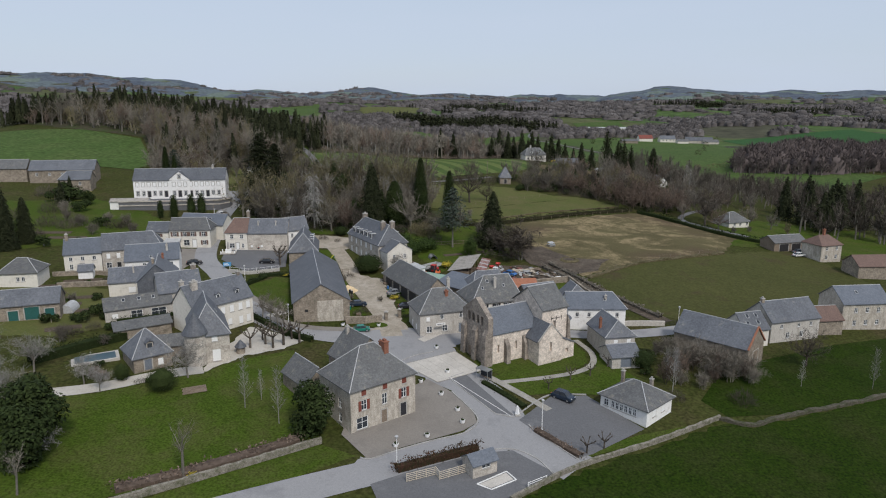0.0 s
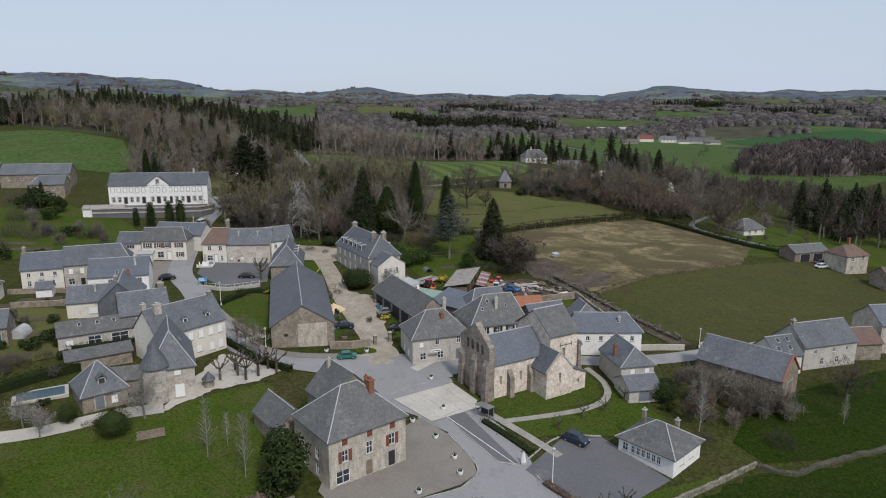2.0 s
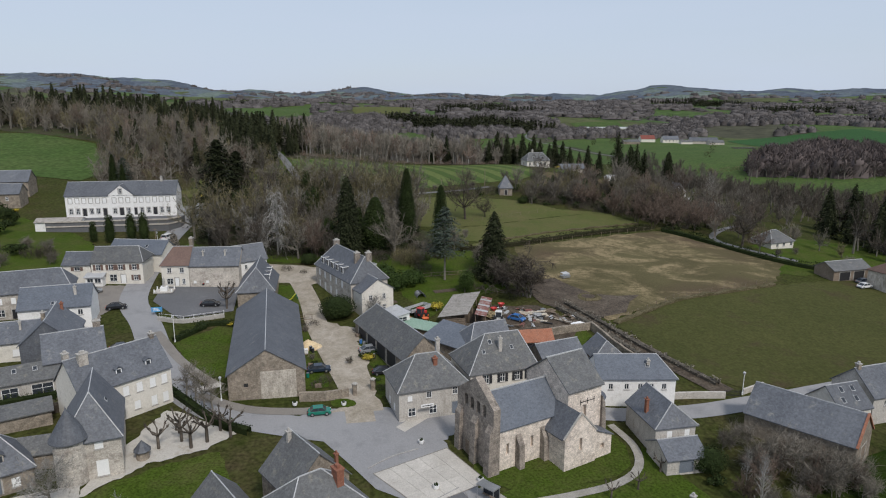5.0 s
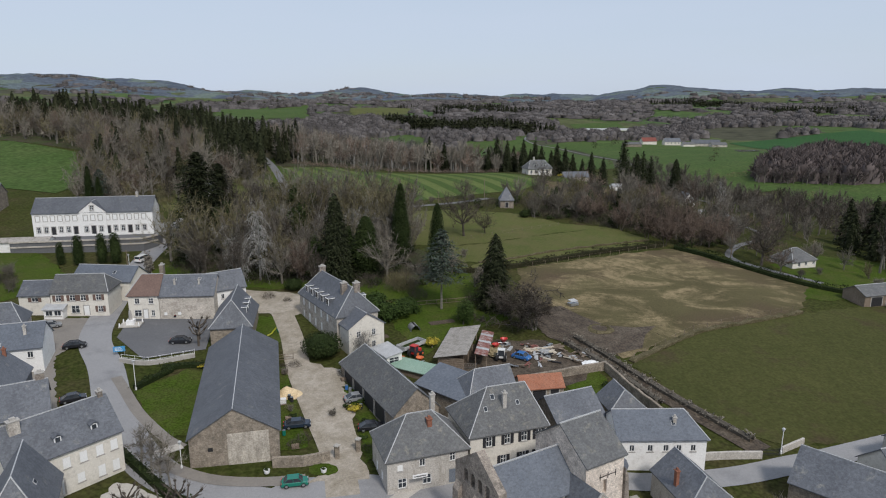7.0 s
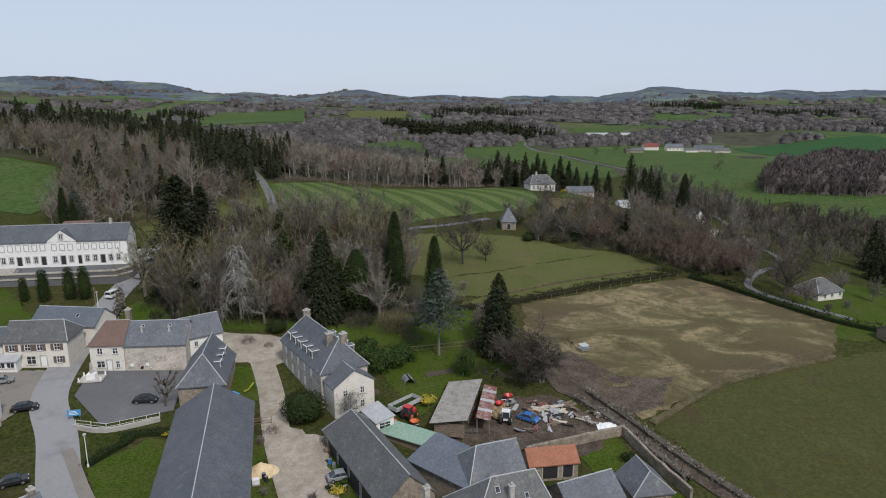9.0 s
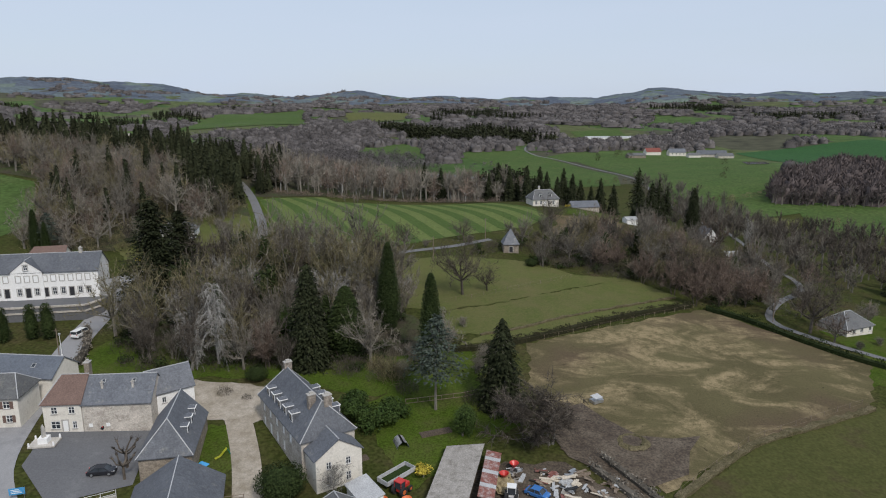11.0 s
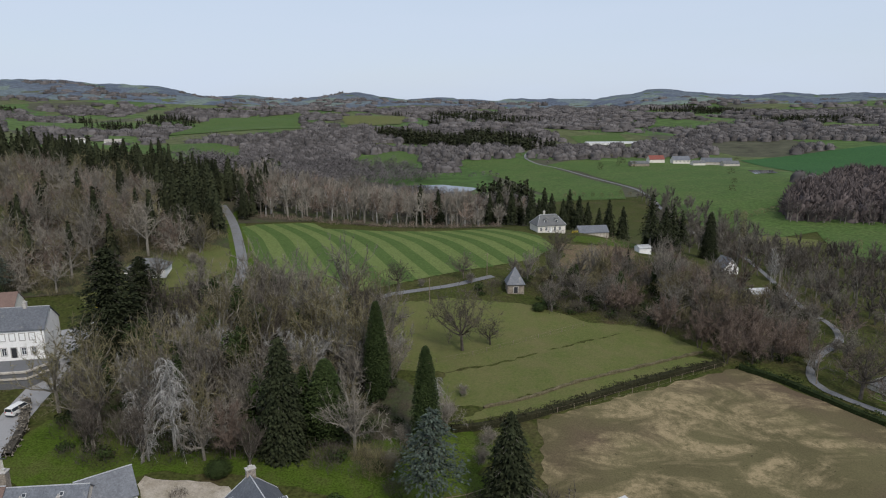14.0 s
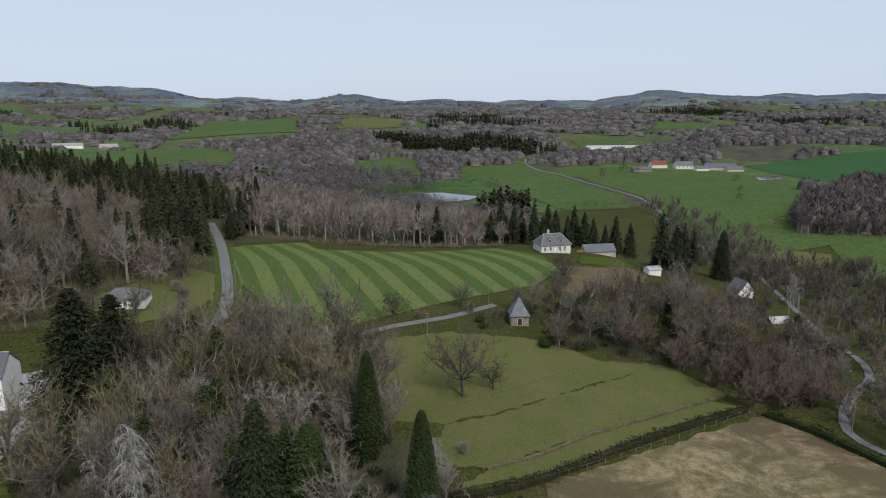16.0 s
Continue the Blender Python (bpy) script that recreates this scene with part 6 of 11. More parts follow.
# nave
NL, ND, NE, NR = 13.0, 8.4, 6.4, 4.2
b_ = bmesh.new()
holes_wall(b_, (0, 0, 0), (1, 0, 0), NL, NE, [(2.0, 2.2, 2.6, 4.0), (6.6, 2.2, 7.2, 4.0)])
holes_wall(b_, (NL, ND, 0), (-1, 0, 0), NL, NE)
holes_wall(b_, (NL, 0, 0), (0, 1, 0), ND, NE)
b_.faces.new([b_.verts.new(v) for v in ((NL, 0, NE), (NL, ND, NE), (NL, ND / 2, NE + NR))])
part("nave_wall", b_, M_CHURCH, church)
b_ = bmesh.new()
slab(b_, ((0.3, -0.3, NE + 0.0), (NL, -0.3, NE), (NL, ND / 2, NE + NR + 0.16), (0.3, ND / 2, NE + NR + 0.16)), 0.16)
slab(b_, ((0.3, ND + 0.3, NE), (NL, ND + 0.3, NE), (NL, ND / 2, NE + NR + 0.16), (0.3, ND / 2, NE + NR + 0.16)), 0.16)
part("nave_roof", b_, M_SLATE_BLUE, church)
b_ = bmesh.new()
beam(b_, (0.3, ND / 2, NE + NR + 0.2), (NL, ND / 2, NE + NR + 0.2), 0.12)
part("ridge_cap", b_, M_CAP, church)
# buttress on the nave
for bx in (4.3, 9.0):
    b_ = bmesh.new()
    vs = [(bx - 0.5, -1.3, -2.5), (bx + 0.5, -1.3, -2.5), (bx + 0.5, 0, -2.5), (bx - 0.5, 0, -2.5), (bx - 0.5, -1.0, 3.6), (bx + 0.5, -1.0, 3.6), (bx + 0.5, 0, 5.0), (bx - 0.5, 0, 5.0)]
    vs = [b_.verts.new(v) for v in vs]
    for f in ((0, 3, 2, 1), (4, 5, 6, 7), (0, 1, 5, 4), (1, 2, 6, 5), (2, 3, 7, 6), (3, 0, 4, 7)):
        b_.faces.new([vs[i] for i in f])
    part("buttress", b_, M_BELFRY, church)
# bell gable: a thick wall with four arched openings
b_ = bmesh.new()
BW, T0, T1 = ND + 1.2, -0.7, 0.5
arch_u = (2.3, 3.9, 5.5, 7.1)
aw, a0, a1 = 0.95, 8.2, 9.7


def gable_top(u):
    k = abs(u - BW / 2) / (BW / 2)
    return 10.2 + 3.4 * (1 - k)


us = sorted({0.0, BW, BW / 2, *[u - aw / 2 for u in arch_u], *[u + aw / 2 for u in arch_u]})
for x, flip in ((T0, True), (T1, False)):
    for u0, u1 in zip(us[:-1], us[1:]):
        m_ = (u0 + u1) / 2
        quads = [(u0, u1, -2.5, -2.5, gable_top(u0), gable_top(u1))]
        for ua in arch_u:
            if abs(m_ - ua) < aw / 2:
                quads = [(u0, u1, -2.5, -2.5, a0, a0), (u0, u1, a1 + 0.45, a1 + 0.45, gable_top(u0), gable_top(u1))]
        for p0, p1, za, zb, zc, zd in quads:
            pts = [(x, p0 - 0.6, za), (x, p1 - 0.6, zb), (x, p1 - 0.6, zd), (x, p0 - 0.6, zc)]
            if flip:
                pts = pts[::-1]
            b_.faces.new([b_.verts.new(p) for p in pts])
for ua in arch_u:
    ring = [(ua - aw / 2, a0), (ua + aw / 2, a0), (ua + aw / 2, a1)] + [(ua + aw / 2 * math.cos(w), a1 + 0.45 * math.sin(w)) for w in np.linspace(0.3, math.pi - 0.3, 7)] + [(ua - aw / 2, a1)]
    for (p, zp), (r_, zr_) in zip(ring, ring[1:] + ring[:1]):
        b_.faces.new([b_.verts.new(v) for v in ((T0, p - 0.6, zp), (T1, p - 0.6, zp), (T1, r_ - 0.6, zr_), (T0, r_ - 0.6, zr_))])
    for x in (T0, T1):
        top = [(x, u - 0.6, z) for u, z in ring[2:]]
        for (i0, i1) in zip(top[:-1], top[1:]):
            b_.faces.new([b_.verts.new(v) for v in (i0, i1, (x, i1[1], a1 + 0.451), (x, i0[1], a1 + 0.451))])
for u0, u1 in ((0, BW / 2), (BW / 2, BW)):
    b_.faces.new([b_.verts.new(v) for v in ((T0, u0 - 0.6, gable_top(u0)), (T1, u0 - 0.6, gable_top(u0)), (T1, u1 - 0.6, gable_top(u1)), (T0, u1 - 0.6, gable_top(u1)))])
for u in (0, BW):
    b_.faces.new([b_.verts.new(v) for v in ((T0, u - 0.6, -2.5), (T1, u - 0.6, -2.5), (T1, u - 0.6, gable_top(u)), (T0, u - 0.6, gable_top(u)))])
part("bell_gable", b_, M_BELFRY, church, "weathered granite bell gable with four arches")
for by in (-0.6, 3.2, 7.4):
    b_ = bmesh.new()
    vs = [(T0 - 0.9, by, -2.5), (T0, by, -2.5), (T0, by + 1.3, -2.5), (T0 - 0.9, by + 1.3, -2.5), (T0 - 0.6, by, 6.6), (T0, by, 7.6), (T0, by + 1.3, 7.6), (T0 - 0.6, by + 1.3, 6.6)]
    vs = [b_.verts.new(v) for v in vs]
    for f in ((0, 3, 2, 1), (4, 5, 6, 7), (0, 1, 5, 4), (1, 2, 6, 5), (2, 3, 7, 6), (3, 0, 4, 7)):
        b_.faces.new([vs[i] for i in f])
    part("buttress", b_, M_BELFRY, church)
b_ = bmesh.new()
box(b_, T0 - 0.06, 5.0, -0.3, T0 - 0.01, 6.6, 2.6)
part("door", b_, M_WOOD, church)
# crossing tower
TX0, TX1, TY0, TY1, TE, TR = 12.6, 19.4, -1.4, 8.8, 10.2, 3.8
b_ = bmesh.new()
holes_wall(b_, (TX0, TY0, 0), (1, 0, 0), TX1 - TX0, TE, [(3.0, 5.4, 3.8, 7.4)])
holes_wall(b_, (TX1, TY0, 0), (0, 1, 0), TY1 - TY0, TE)
holes_wall(b_, (TX1, TY1, 0), (-1, 0, 0), TX1 - TX0, TE)
holes_wall(b_, (TX0, TY1, 0), (0, -1, 0), TY1 - TY0, TE)
ym = (TY0 + TY1) / 2
for x in (TX0, TX1):
    b_.faces.new([b_.verts.new(v) for v in ((x, TY0, TE), (x, TY1, TE), (x, ym, TE + TR))])
part("tower_wall", b_, M_CHURCH, church)
b_ = bmesh.new()
slab(b_, ((TX0 - 0.3, TY0 - 0.4, TE), (TX1 + 0.3, TY0 - 0.4, TE), (TX1 + 0.3, ym, TE + TR + 0.16), (TX0 - 0.3, ym, TE + TR + 0.16)), 0.18)
slab(b_, ((TX0 - 0.3, TY1 + 0.4, TE), (TX1 + 0.3, TY1 + 0.4, TE), (TX1 + 0.3, ym, TE + TR + 0.16), (TX0 - 0.3, ym, TE + TR + 0.16)), 0.18)
part("tower_roof", b_, M_SLATE_OLD, church)
b_ = bmesh.new()
beam(b_, (TX0 - 0.3, ym, TE + TR + 0.2), (TX1 + 0.3, ym, TE + TR + 0.2), 0.12)
part("ridge_cap", b_, M_CAP, church)
b_ = bmesh.new()
box(b_, 15.0, TY0 - 0.06, 7.9, 18.0, TY0 - 0.02, 8.0)
for px_ in (15.1, 16.5, 17.9):
    box(b_, px_ - 0.05, TY0 - 0.06, 7.5, px_ + 0.05, TY0 - 0.02, 8.4)
part("iron_tie", b_, M_BLACK, church)
# buttress beside the tower
b_ = bmesh.new()
vs = [(TX1, TY0 - 0.6, -2.5), (TX1 + 1.4, TY0 - 0.6, -2.5), (TX1 + 1.4, TY0 + 0.7, -2.5), (TX1, TY0 + 0.7, -2.5), (TX1, TY0 - 0.4, 8.2), (TX1 + 0.6, TY0 - 0.4, 7.0), (TX1 + 0.6, TY0 + 0.7, 7.0), (TX1, TY0 + 0.7, 8.2)]
vs = [b_.verts.new(v) for v in vs]
for f in ((0, 3, 2, 1), (4, 5, 6, 7), (0, 1, 5, 4), (1, 2, 6, 5), (2, 3, 7, 6), (3, 0, 4, 7)):
    b_.faces.new([vs[i] for i in f])
part("buttress", b_, M_BELFRY, church)
# side chapel with its gable to the lawn
CX0, CX1, CY0, CE, CR = 9.4, 15.6, -4.6, 4.6, 3.4
b_ = bmesh.new()
holes_wall(b_, (CX0, CY0, 0), (1, 0, 0), CX1 - CX0, CE, [(2.8, 2.2, 3.4, 4.2)])
holes_wall(b_, (CX1, CY0, 0), (0, 1, 0), -CY0 + 0.2, CE)
holes_wall(b_, (CX0, 0.2, 0), (0, -1, 0), -CY0 + 0.2, CE)
xm = (CX0 + CX1) / 2
b_.faces.new([b_.verts.new(v) for v in ((CX0, CY0, CE), (CX1, CY0, CE), (xm, CY0, CE + CR))])
part("chapel_wall", b_, M_CHURCH, church)
b_ = bmesh.new()
slab(b_, ((CX0 - 0.3, CY0 + 0.3, CE), (xm, CY0 + 0.3, CE + CR + 0.1), (xm, 1.6, CE + CR + 0.1), (CX0 - 0.3, 1.6, CE)), 0.16)
slab(b_, ((CX1 + 0.3, CY0 + 0.3, CE), (xm, CY0 + 0.3, CE + CR + 0.1), (xm, 1.6, CE + CR + 0.1), (CX1 + 0.3, 1.6, CE)), 0.16)
part("chapel_roof", b_, M_SLATE, church)
b_ = bmesh.new()
beam(b_, (CX0 - 0.2, CY0 + 0.1, CE + 0.1), (xm, CY0 + 0.1, CE + CR + 0.25), 0.16)
beam(b_, (CX1 + 0.2, CY0 + 0.1, CE + 0.1), (xm, CY0 + 0.1, CE + CR + 0.25), 0.16)
part("gable_coping", b_, M_GRANITE, church)
# sacristy leaning on the chapel
b_ = bmesh.new()
holes_wall(b_, (CX1, CY0 + 0.3, 0), (1, 0, 0), 3.6, 2.9, [(1.2, 1.0, 2.1, 1.9)])
holes_wall(b_, (CX1 + 3.6, CY0 + 0.3, 0), (0, 1, 0), 4.0, 2.9)
b_.faces.new([b_.verts.new(v) for v in ((CX1, CY0 + 0.3, 2.9), (CX1 + 3.6, CY0 + 0.3, 2.9), (CX1, CY0 + 0.3, 4.5))])
part("sacristy_wall", b_, M_CHURCH, church)
b_ = bmesh.new()
slab(b_, ((CX1 - 0.1, CY0 + 0.1, 4.6), (CX1 + 3.9, CY0 + 0.1, 2.9), (CX1 + 3.9, CY0 + 4.4, 2.9), (CX1 - 0.1, CY0 + 4.4, 4.6)), 0.14)
part("sacristy_roof", b_, M_SLATE, church)
# apse beyond the tower
b_ = bmesh.new()
lathe(b_, [(3.4, -2.5), (3.4, 6.0)], 16, (TX1 + 1.0, ym))
part("apse_wall", b_, M_CHURCH, church)
b_ = bmesh.new()
lathe(b_, [(3.4, 5.9), (3.8, 5.9), (3.8, 6.05), (0.0, 8.4)], 16, (TX1 + 1.0, ym))
part("apse_roof", b_, M_SLATE, church)


# ---- trees ----
def tri_tube(out, a, b, ra, rb, n=3, k=0):
    """Adds an open tapered tube to out = (points, triangles, kind)."""
    a, b = np.asarray(a, float), np.asarray(b, float)
    d = b - a
    d = d / (np.linalg.norm(d) + 1e-9)
    s = np.cross(d, (0.31, 0.57, 0.76))
    s = s / (np.linalg.norm(s) + 1e-9)
    t = np.cross(d, s)
    base = len(out[0])
    for p, r in ((a, ra), (b, rb)):
        for i in range(n):
            w = 2 * math.pi * i / n
            out[0].append(p + (s * math.cos(w) + t * math.sin(w)) * r)
    for i in range(n):
        j = (i + 1) % n
        out[1].append((base + i, base + j, base + n + j))
        out[1].append((base + i, base + n + j, base + n + i))
        out[2].extend([k, k])


def shard(out, p, d, size, width, rng, k=1):
    """A single sliver: a twig, leaf or needle spray."""
    s = np.cross(d, rng.normal(size=3))
    s = s / (np.linalg.norm(s) + 1e-9) * width
    base = len(out[0])
    out[0].extend([p - s, p + s, p + d * size])
    out[1].append((base, base + 1, base + 2))
    out[2].append(k)


def bare_tree(seed, H=15.0, spread=0.42, limbs=7, fine=600, twig=0.035, fork=0.28, droop=0.0, sides_=3, upright=0.5, depth=3, multi=1, tl=1.1, low=0.3):
    rng = np.random.default_rng(seed)
    out = ([], [], [])
    tips = []

    def grow(p, d, length, r, lev):
        n = 3 if lev < 2 else 2
        q = p
        for i in range(n):
            d = d + rng.normal(scale=0.13 + 0.06 * lev, size=3) + np.array((0, 0, 0.05 * upright - droop * 0.10 * lev))
            d = d / np.linalg.norm(d)
            e = q + d * length / n
            ra, rb = r * (1 - 0.55 * i / n), r * (1 - 0.55 * (i + 1) / n)
            if lev >= 2:
                shard(out, q, e - q, 1.0, max(ra, 0.02), rng, 0)
            else:
                tri_tube(out, q, e, ra, rb, sides_)
            if lev >= 1:
                tips.append((q, e, d, lev))
            if lev < depth and (lev > 0 or i > 0):
                for _ in range(2 if lev == 0 else (2 if rng.random() < 0.6 else 1)):
                    side = rng.normal(size=3)
                    side[2] = abs(side[2]) * 0.3
                    side = side / np.linalg.norm(side)
                    nd = d * 0.55 + side * (0.75 + spread * 0.5) + np.array((0, 0, 0.15 * upright))
                    grow(e, nd / np.linalg.norm(nd), length * rng.uniform(0.5, 0.75), rb * 0.62, lev + 1)
            q = e
        if lev < depth:
            nd = d + rng.normal(scale=0.25, size=3)
            grow(q, nd / np.linalg.norm(nd), length * 0.62, r * 0.42, lev + 1)

    for m in range(multi):
        lean = rng.normal(scale=0.05 if multi == 1 else 0.25, size=3)
        lean[2] = 1
        tr = H * 0.019 * (1.0 if multi == 1 else 0.6)
        top = np.array((lean[0], lean[1], 1.0)) * H * fork
        o = rng.normal(scale=0.3, size=3) * (multi > 1)
        o[2] = 0
        tri_tube(out, np.array((0, 0, -0.4)) + o, top + o, tr * 1.25, tr * 0.85, 6)
        for i in range(max(2, limbs // multi)):
            w = 2 * math.pi * (i + rng.uniform(-0.3, 0.3)) / max(2, limbs // multi)
            el = rng.uniform(0.5, 1.25) if i else 1.5
            d = np.array((math.cos(w) * math.cos(el), math.sin(w) * math.cos(el), math.sin(el) * (0.7 + upright * 0.6)))
            d[:2] *= 0.6 + spread * 1.5
            grow(top + o - np.array((0, 0, H * fork * rng.uniform(0, low))), d / np.linalg.norm(d), H * rng.uniform(0.26, 0.36), tr * 0.55, 1)
    pts = [tips[i] for i in rng.integers(0, len(tips), fine)]
    for q, e, d, lev in pts:
        p = q + (e - q) * rng.random()
        s = d * 0.7 + rng.normal(scale=0.65, size=3) + np.array((0, 0, 0.22 * upright - droop * 0.8))
        shard(out, p, s / np.linalg.norm(s), rng.uniform(0.5, 1.3) * tl, twig, rng)
    return finish(out, H)


def finish(out, H=None):
    v, f, k = np.array(out[0]), np.array(out[1]), np.array(out[2])
    if H:
        v[:, 2] *= np.where(v[:, 2] > 0, H / v[:, 2].max(), 1)
    return v, f, k


def leaf(out, p, n, d, size, width, rng, k=1):
    """A leaf spray: a triangle that faces n and points along d."""
    n = n / (np.linalg.norm(n) + 1e-9)
    d = d - n * float(np.dot(d, n))
    d = d / (np.linalg.norm(d) + 1e-9)
    s = np.cross(n, d) * width
    base = len(out[0])
    out[0].extend([p - s, p + s, p + d * size])
    out[1].append((base, base + 1, base + 2))
    out[2].append(k)


def conifer(seed, H=22.0, R=4.5, boughs=220, sprays=9, bare=0.05, droop=0.35, shape=0.8, size=1.0, fan=0.32, jag=0.25, heart=0.5, flat=0.0):
    """A needle tree: boughs at uneven heights, each a drooping fan of sprays, round a tapering stem."""
    rng = np.random.default_rng(seed)
    out = ([], [], [])
    tri_tube(out, (0, 0, -0.4), (0, 0, H * 0.96), H * 0.017, 0.03, 6)
    for i in range(boughs):
        u = (i + rng.random()) / boughs
        u = 1 - (1 - u) ** 0.72 if flat == 0 else u
        z = H * (bare + (0.985 - bare) * u)
        r = R * ((1 - u) ** shape) * rng.uniform(1 - jag, 1 + jag * 0.3) + R * 0.05
        w = i * 2.39996 + rng.normal(scale=0.3)
        ax = np.array((math.cos(w), math.sin(w), 0.0))
        sd = np.array((-math.sin(w), math.cos(w), 0.0))
        dr = droop * rng.uniform(0.6, 1.3)
        if r > 1.6 and sprays >= 6:
            tri_tube(out, (0, 0, z), np.array((0, 0, z)) + ax * r * 0.8 + np.array((0, 0, -dr * r * 0.7)), H * 0.003 + 0.02, 0.015, 3)
        m = max(3, int(sprays * (0.35 + 0.65 * r / R)))
        for j in range(m):
            t = 0.28 + 0.74 * (j + rng.random()) / m
            o = rng.uniform(-1, 1) * fan * r * (0.25 + 0.75 * t)
            q = np.array((0, 0, z)) + ax * r * t + sd * o + np.array((0, 0, -dr * r * t * t - abs(o) * 0.25 + rng.normal(scale=0.12)))
            d = ax + sd * (o / (fan * r + 0.05)) * 0.7 + np.array((0, 0, -0.15 - dr * 0.9)) + rng.normal(scale=0.22, size=3)
            n = np.array((0, 0, 1.0)) + ax * (0.75 - flat * 0.6) + rng.normal(scale=0.3, size=3)
            sz = size * rng.uniform(0.7, 1.35)
            leaf(out, q - d * sz * 0.35, n, d, sz, sz * 0.42, rng)
    if heart:
        b0, seg, rings = len(out[0]), 7, 9
        for i in range(rings):
            u = i / (rings - 1)
            for j in range(seg):
                w = 2 * math.pi * j / seg
                k = R * heart * (1 - u) ** shape * rng.uniform(0.8, 1.15)
                out[0].append(np.array((math.cos(w) * k, math.sin(w) * k, H * (bare + 0.02 + (0.93 - bare) * u))))
        for i in range(rings - 1):
            for j in range(seg):
                p, q = b0 + i * seg + j, b0 + i * seg + (j + 1) % seg
                out[1].extend([(p, q, q + seg), (p, q + seg, p + seg)])
                out[2].extend([1, 1])
    return finish(out)


def crown(seed, H, R, n, size, base=0.15, peak=0.6):
    """A far tree: a rounded, broken crown of small sprays that face outwards."""
    rng = np.random.default_rng(seed)
    out = ([], [], [])
    for i in range(n):
        d = rng.normal(size=3)
        d = d / np.linalg.norm(d)
        if d[2] < -0.5:
            d[2] = -d[2]
        rad = rng.uniform(0.72, 1.08)
        zc = H * (base + (1 - base) * 0.5)
        q = np.array((d[0] * R * rad, d[1] * R * rad, zc + d[2] * rad * H * (1 - base) * 0.5))
        nn = np.array((d[0], d[1], max(d[2], 0.0) + peak)) + rng.normal(scale=0.25, size=3)
        leaf(out, q, nn, np.array((0, 0, 1.0)) + rng.normal(scale=0.6, size=3), size * rng.uniform(0.7, 1.3), size * 0.36, rng)
    return finish(out)


def dome(seed, H, R, seg=6, rings=3, sprays=16, size=1.8):
    """A far crown: a closed, jagged dome down to the ground, with sprays breaking its outline."""
    rng = np.random.default_rng(seed)
    out = ([], [], [])
    for i in range(rings):
        u = i / rings
        for j in range(seg):
            w = 2 * math.pi * (j + 0.5 * (i % 2)) / seg
            k = R * math.cos(u * 1.35) * rng.uniform(0.72, 1.15)
            out[0].append(np.array((math.cos(w) * k, math.sin(w) * k, H * (0.02 if i == 0 else 0.25 + 0.7 * math.sin(u * 1.4)) * rng.uniform(0.85, 1.1))))
    out[0].append(np.array((0, 0, H * 0.98)))
    top = len(out[0]) - 1
    for i in range(rings - 1):
        for j in range(seg):
            a, b = i * seg + j, i * seg + (j + 1) % seg
            out[1].extend([(a, b, b + seg), (a, b + seg, a + seg)])
            out[2].extend([1, 1])
    for j in range(seg):
        out[1].append(((rings - 1) * seg + j, (rings - 1) * seg + (j + 1) % seg, top))
        out[2].append(1)
    for i in range(sprays):
        w, u = rng.uniform(0, 6.283), rng.uniform(0.0, 1)
        k = R * math.cos(u * 1.35) * rng.uniform(0.6, 1.12)
        d = np.array((math.cos(w) * 0.5, math.sin(w) * 0.5, 0.9)) + rng.normal(scale=0.3, size=3)
        shard(out, np.array((math.cos(w) * k, math.sin(w) * k, H * (0.06 + 0.86 * math.sin(u * 1.4)))), d / np.linalg.norm(d), size * rng.uniform(0.7, 1.5), size * 0.16, rng)
    return finish(out)


def scrub_clump(seed, H, R, n, width=0.03, length=1.6):
    """Undergrowth: a low thicket of upward twigs."""
    rng = np.random.default_rng(seed)
    out = ([], [], [])
    for i in range(n):
        w, rr = rng.uniform(0, 6.283), R * math.sqrt(rng.random())
        h = H * (1 - (rr / R) ** 2 * 0.6)
        q = np.array((math.cos(w) * rr, math.sin(w) * rr, rng.uniform(-0.1, 0.75) * h))
        d = np.array((math.cos(w) * 0.4, math.sin(w) * 0.4, 0.8)) + rng.normal(scale=0.4, size=3)
        shard(out, q, d / np.linalg.norm(d), length * rng.uniform(0.5, 1.2), width, rng)
    return finish(out)


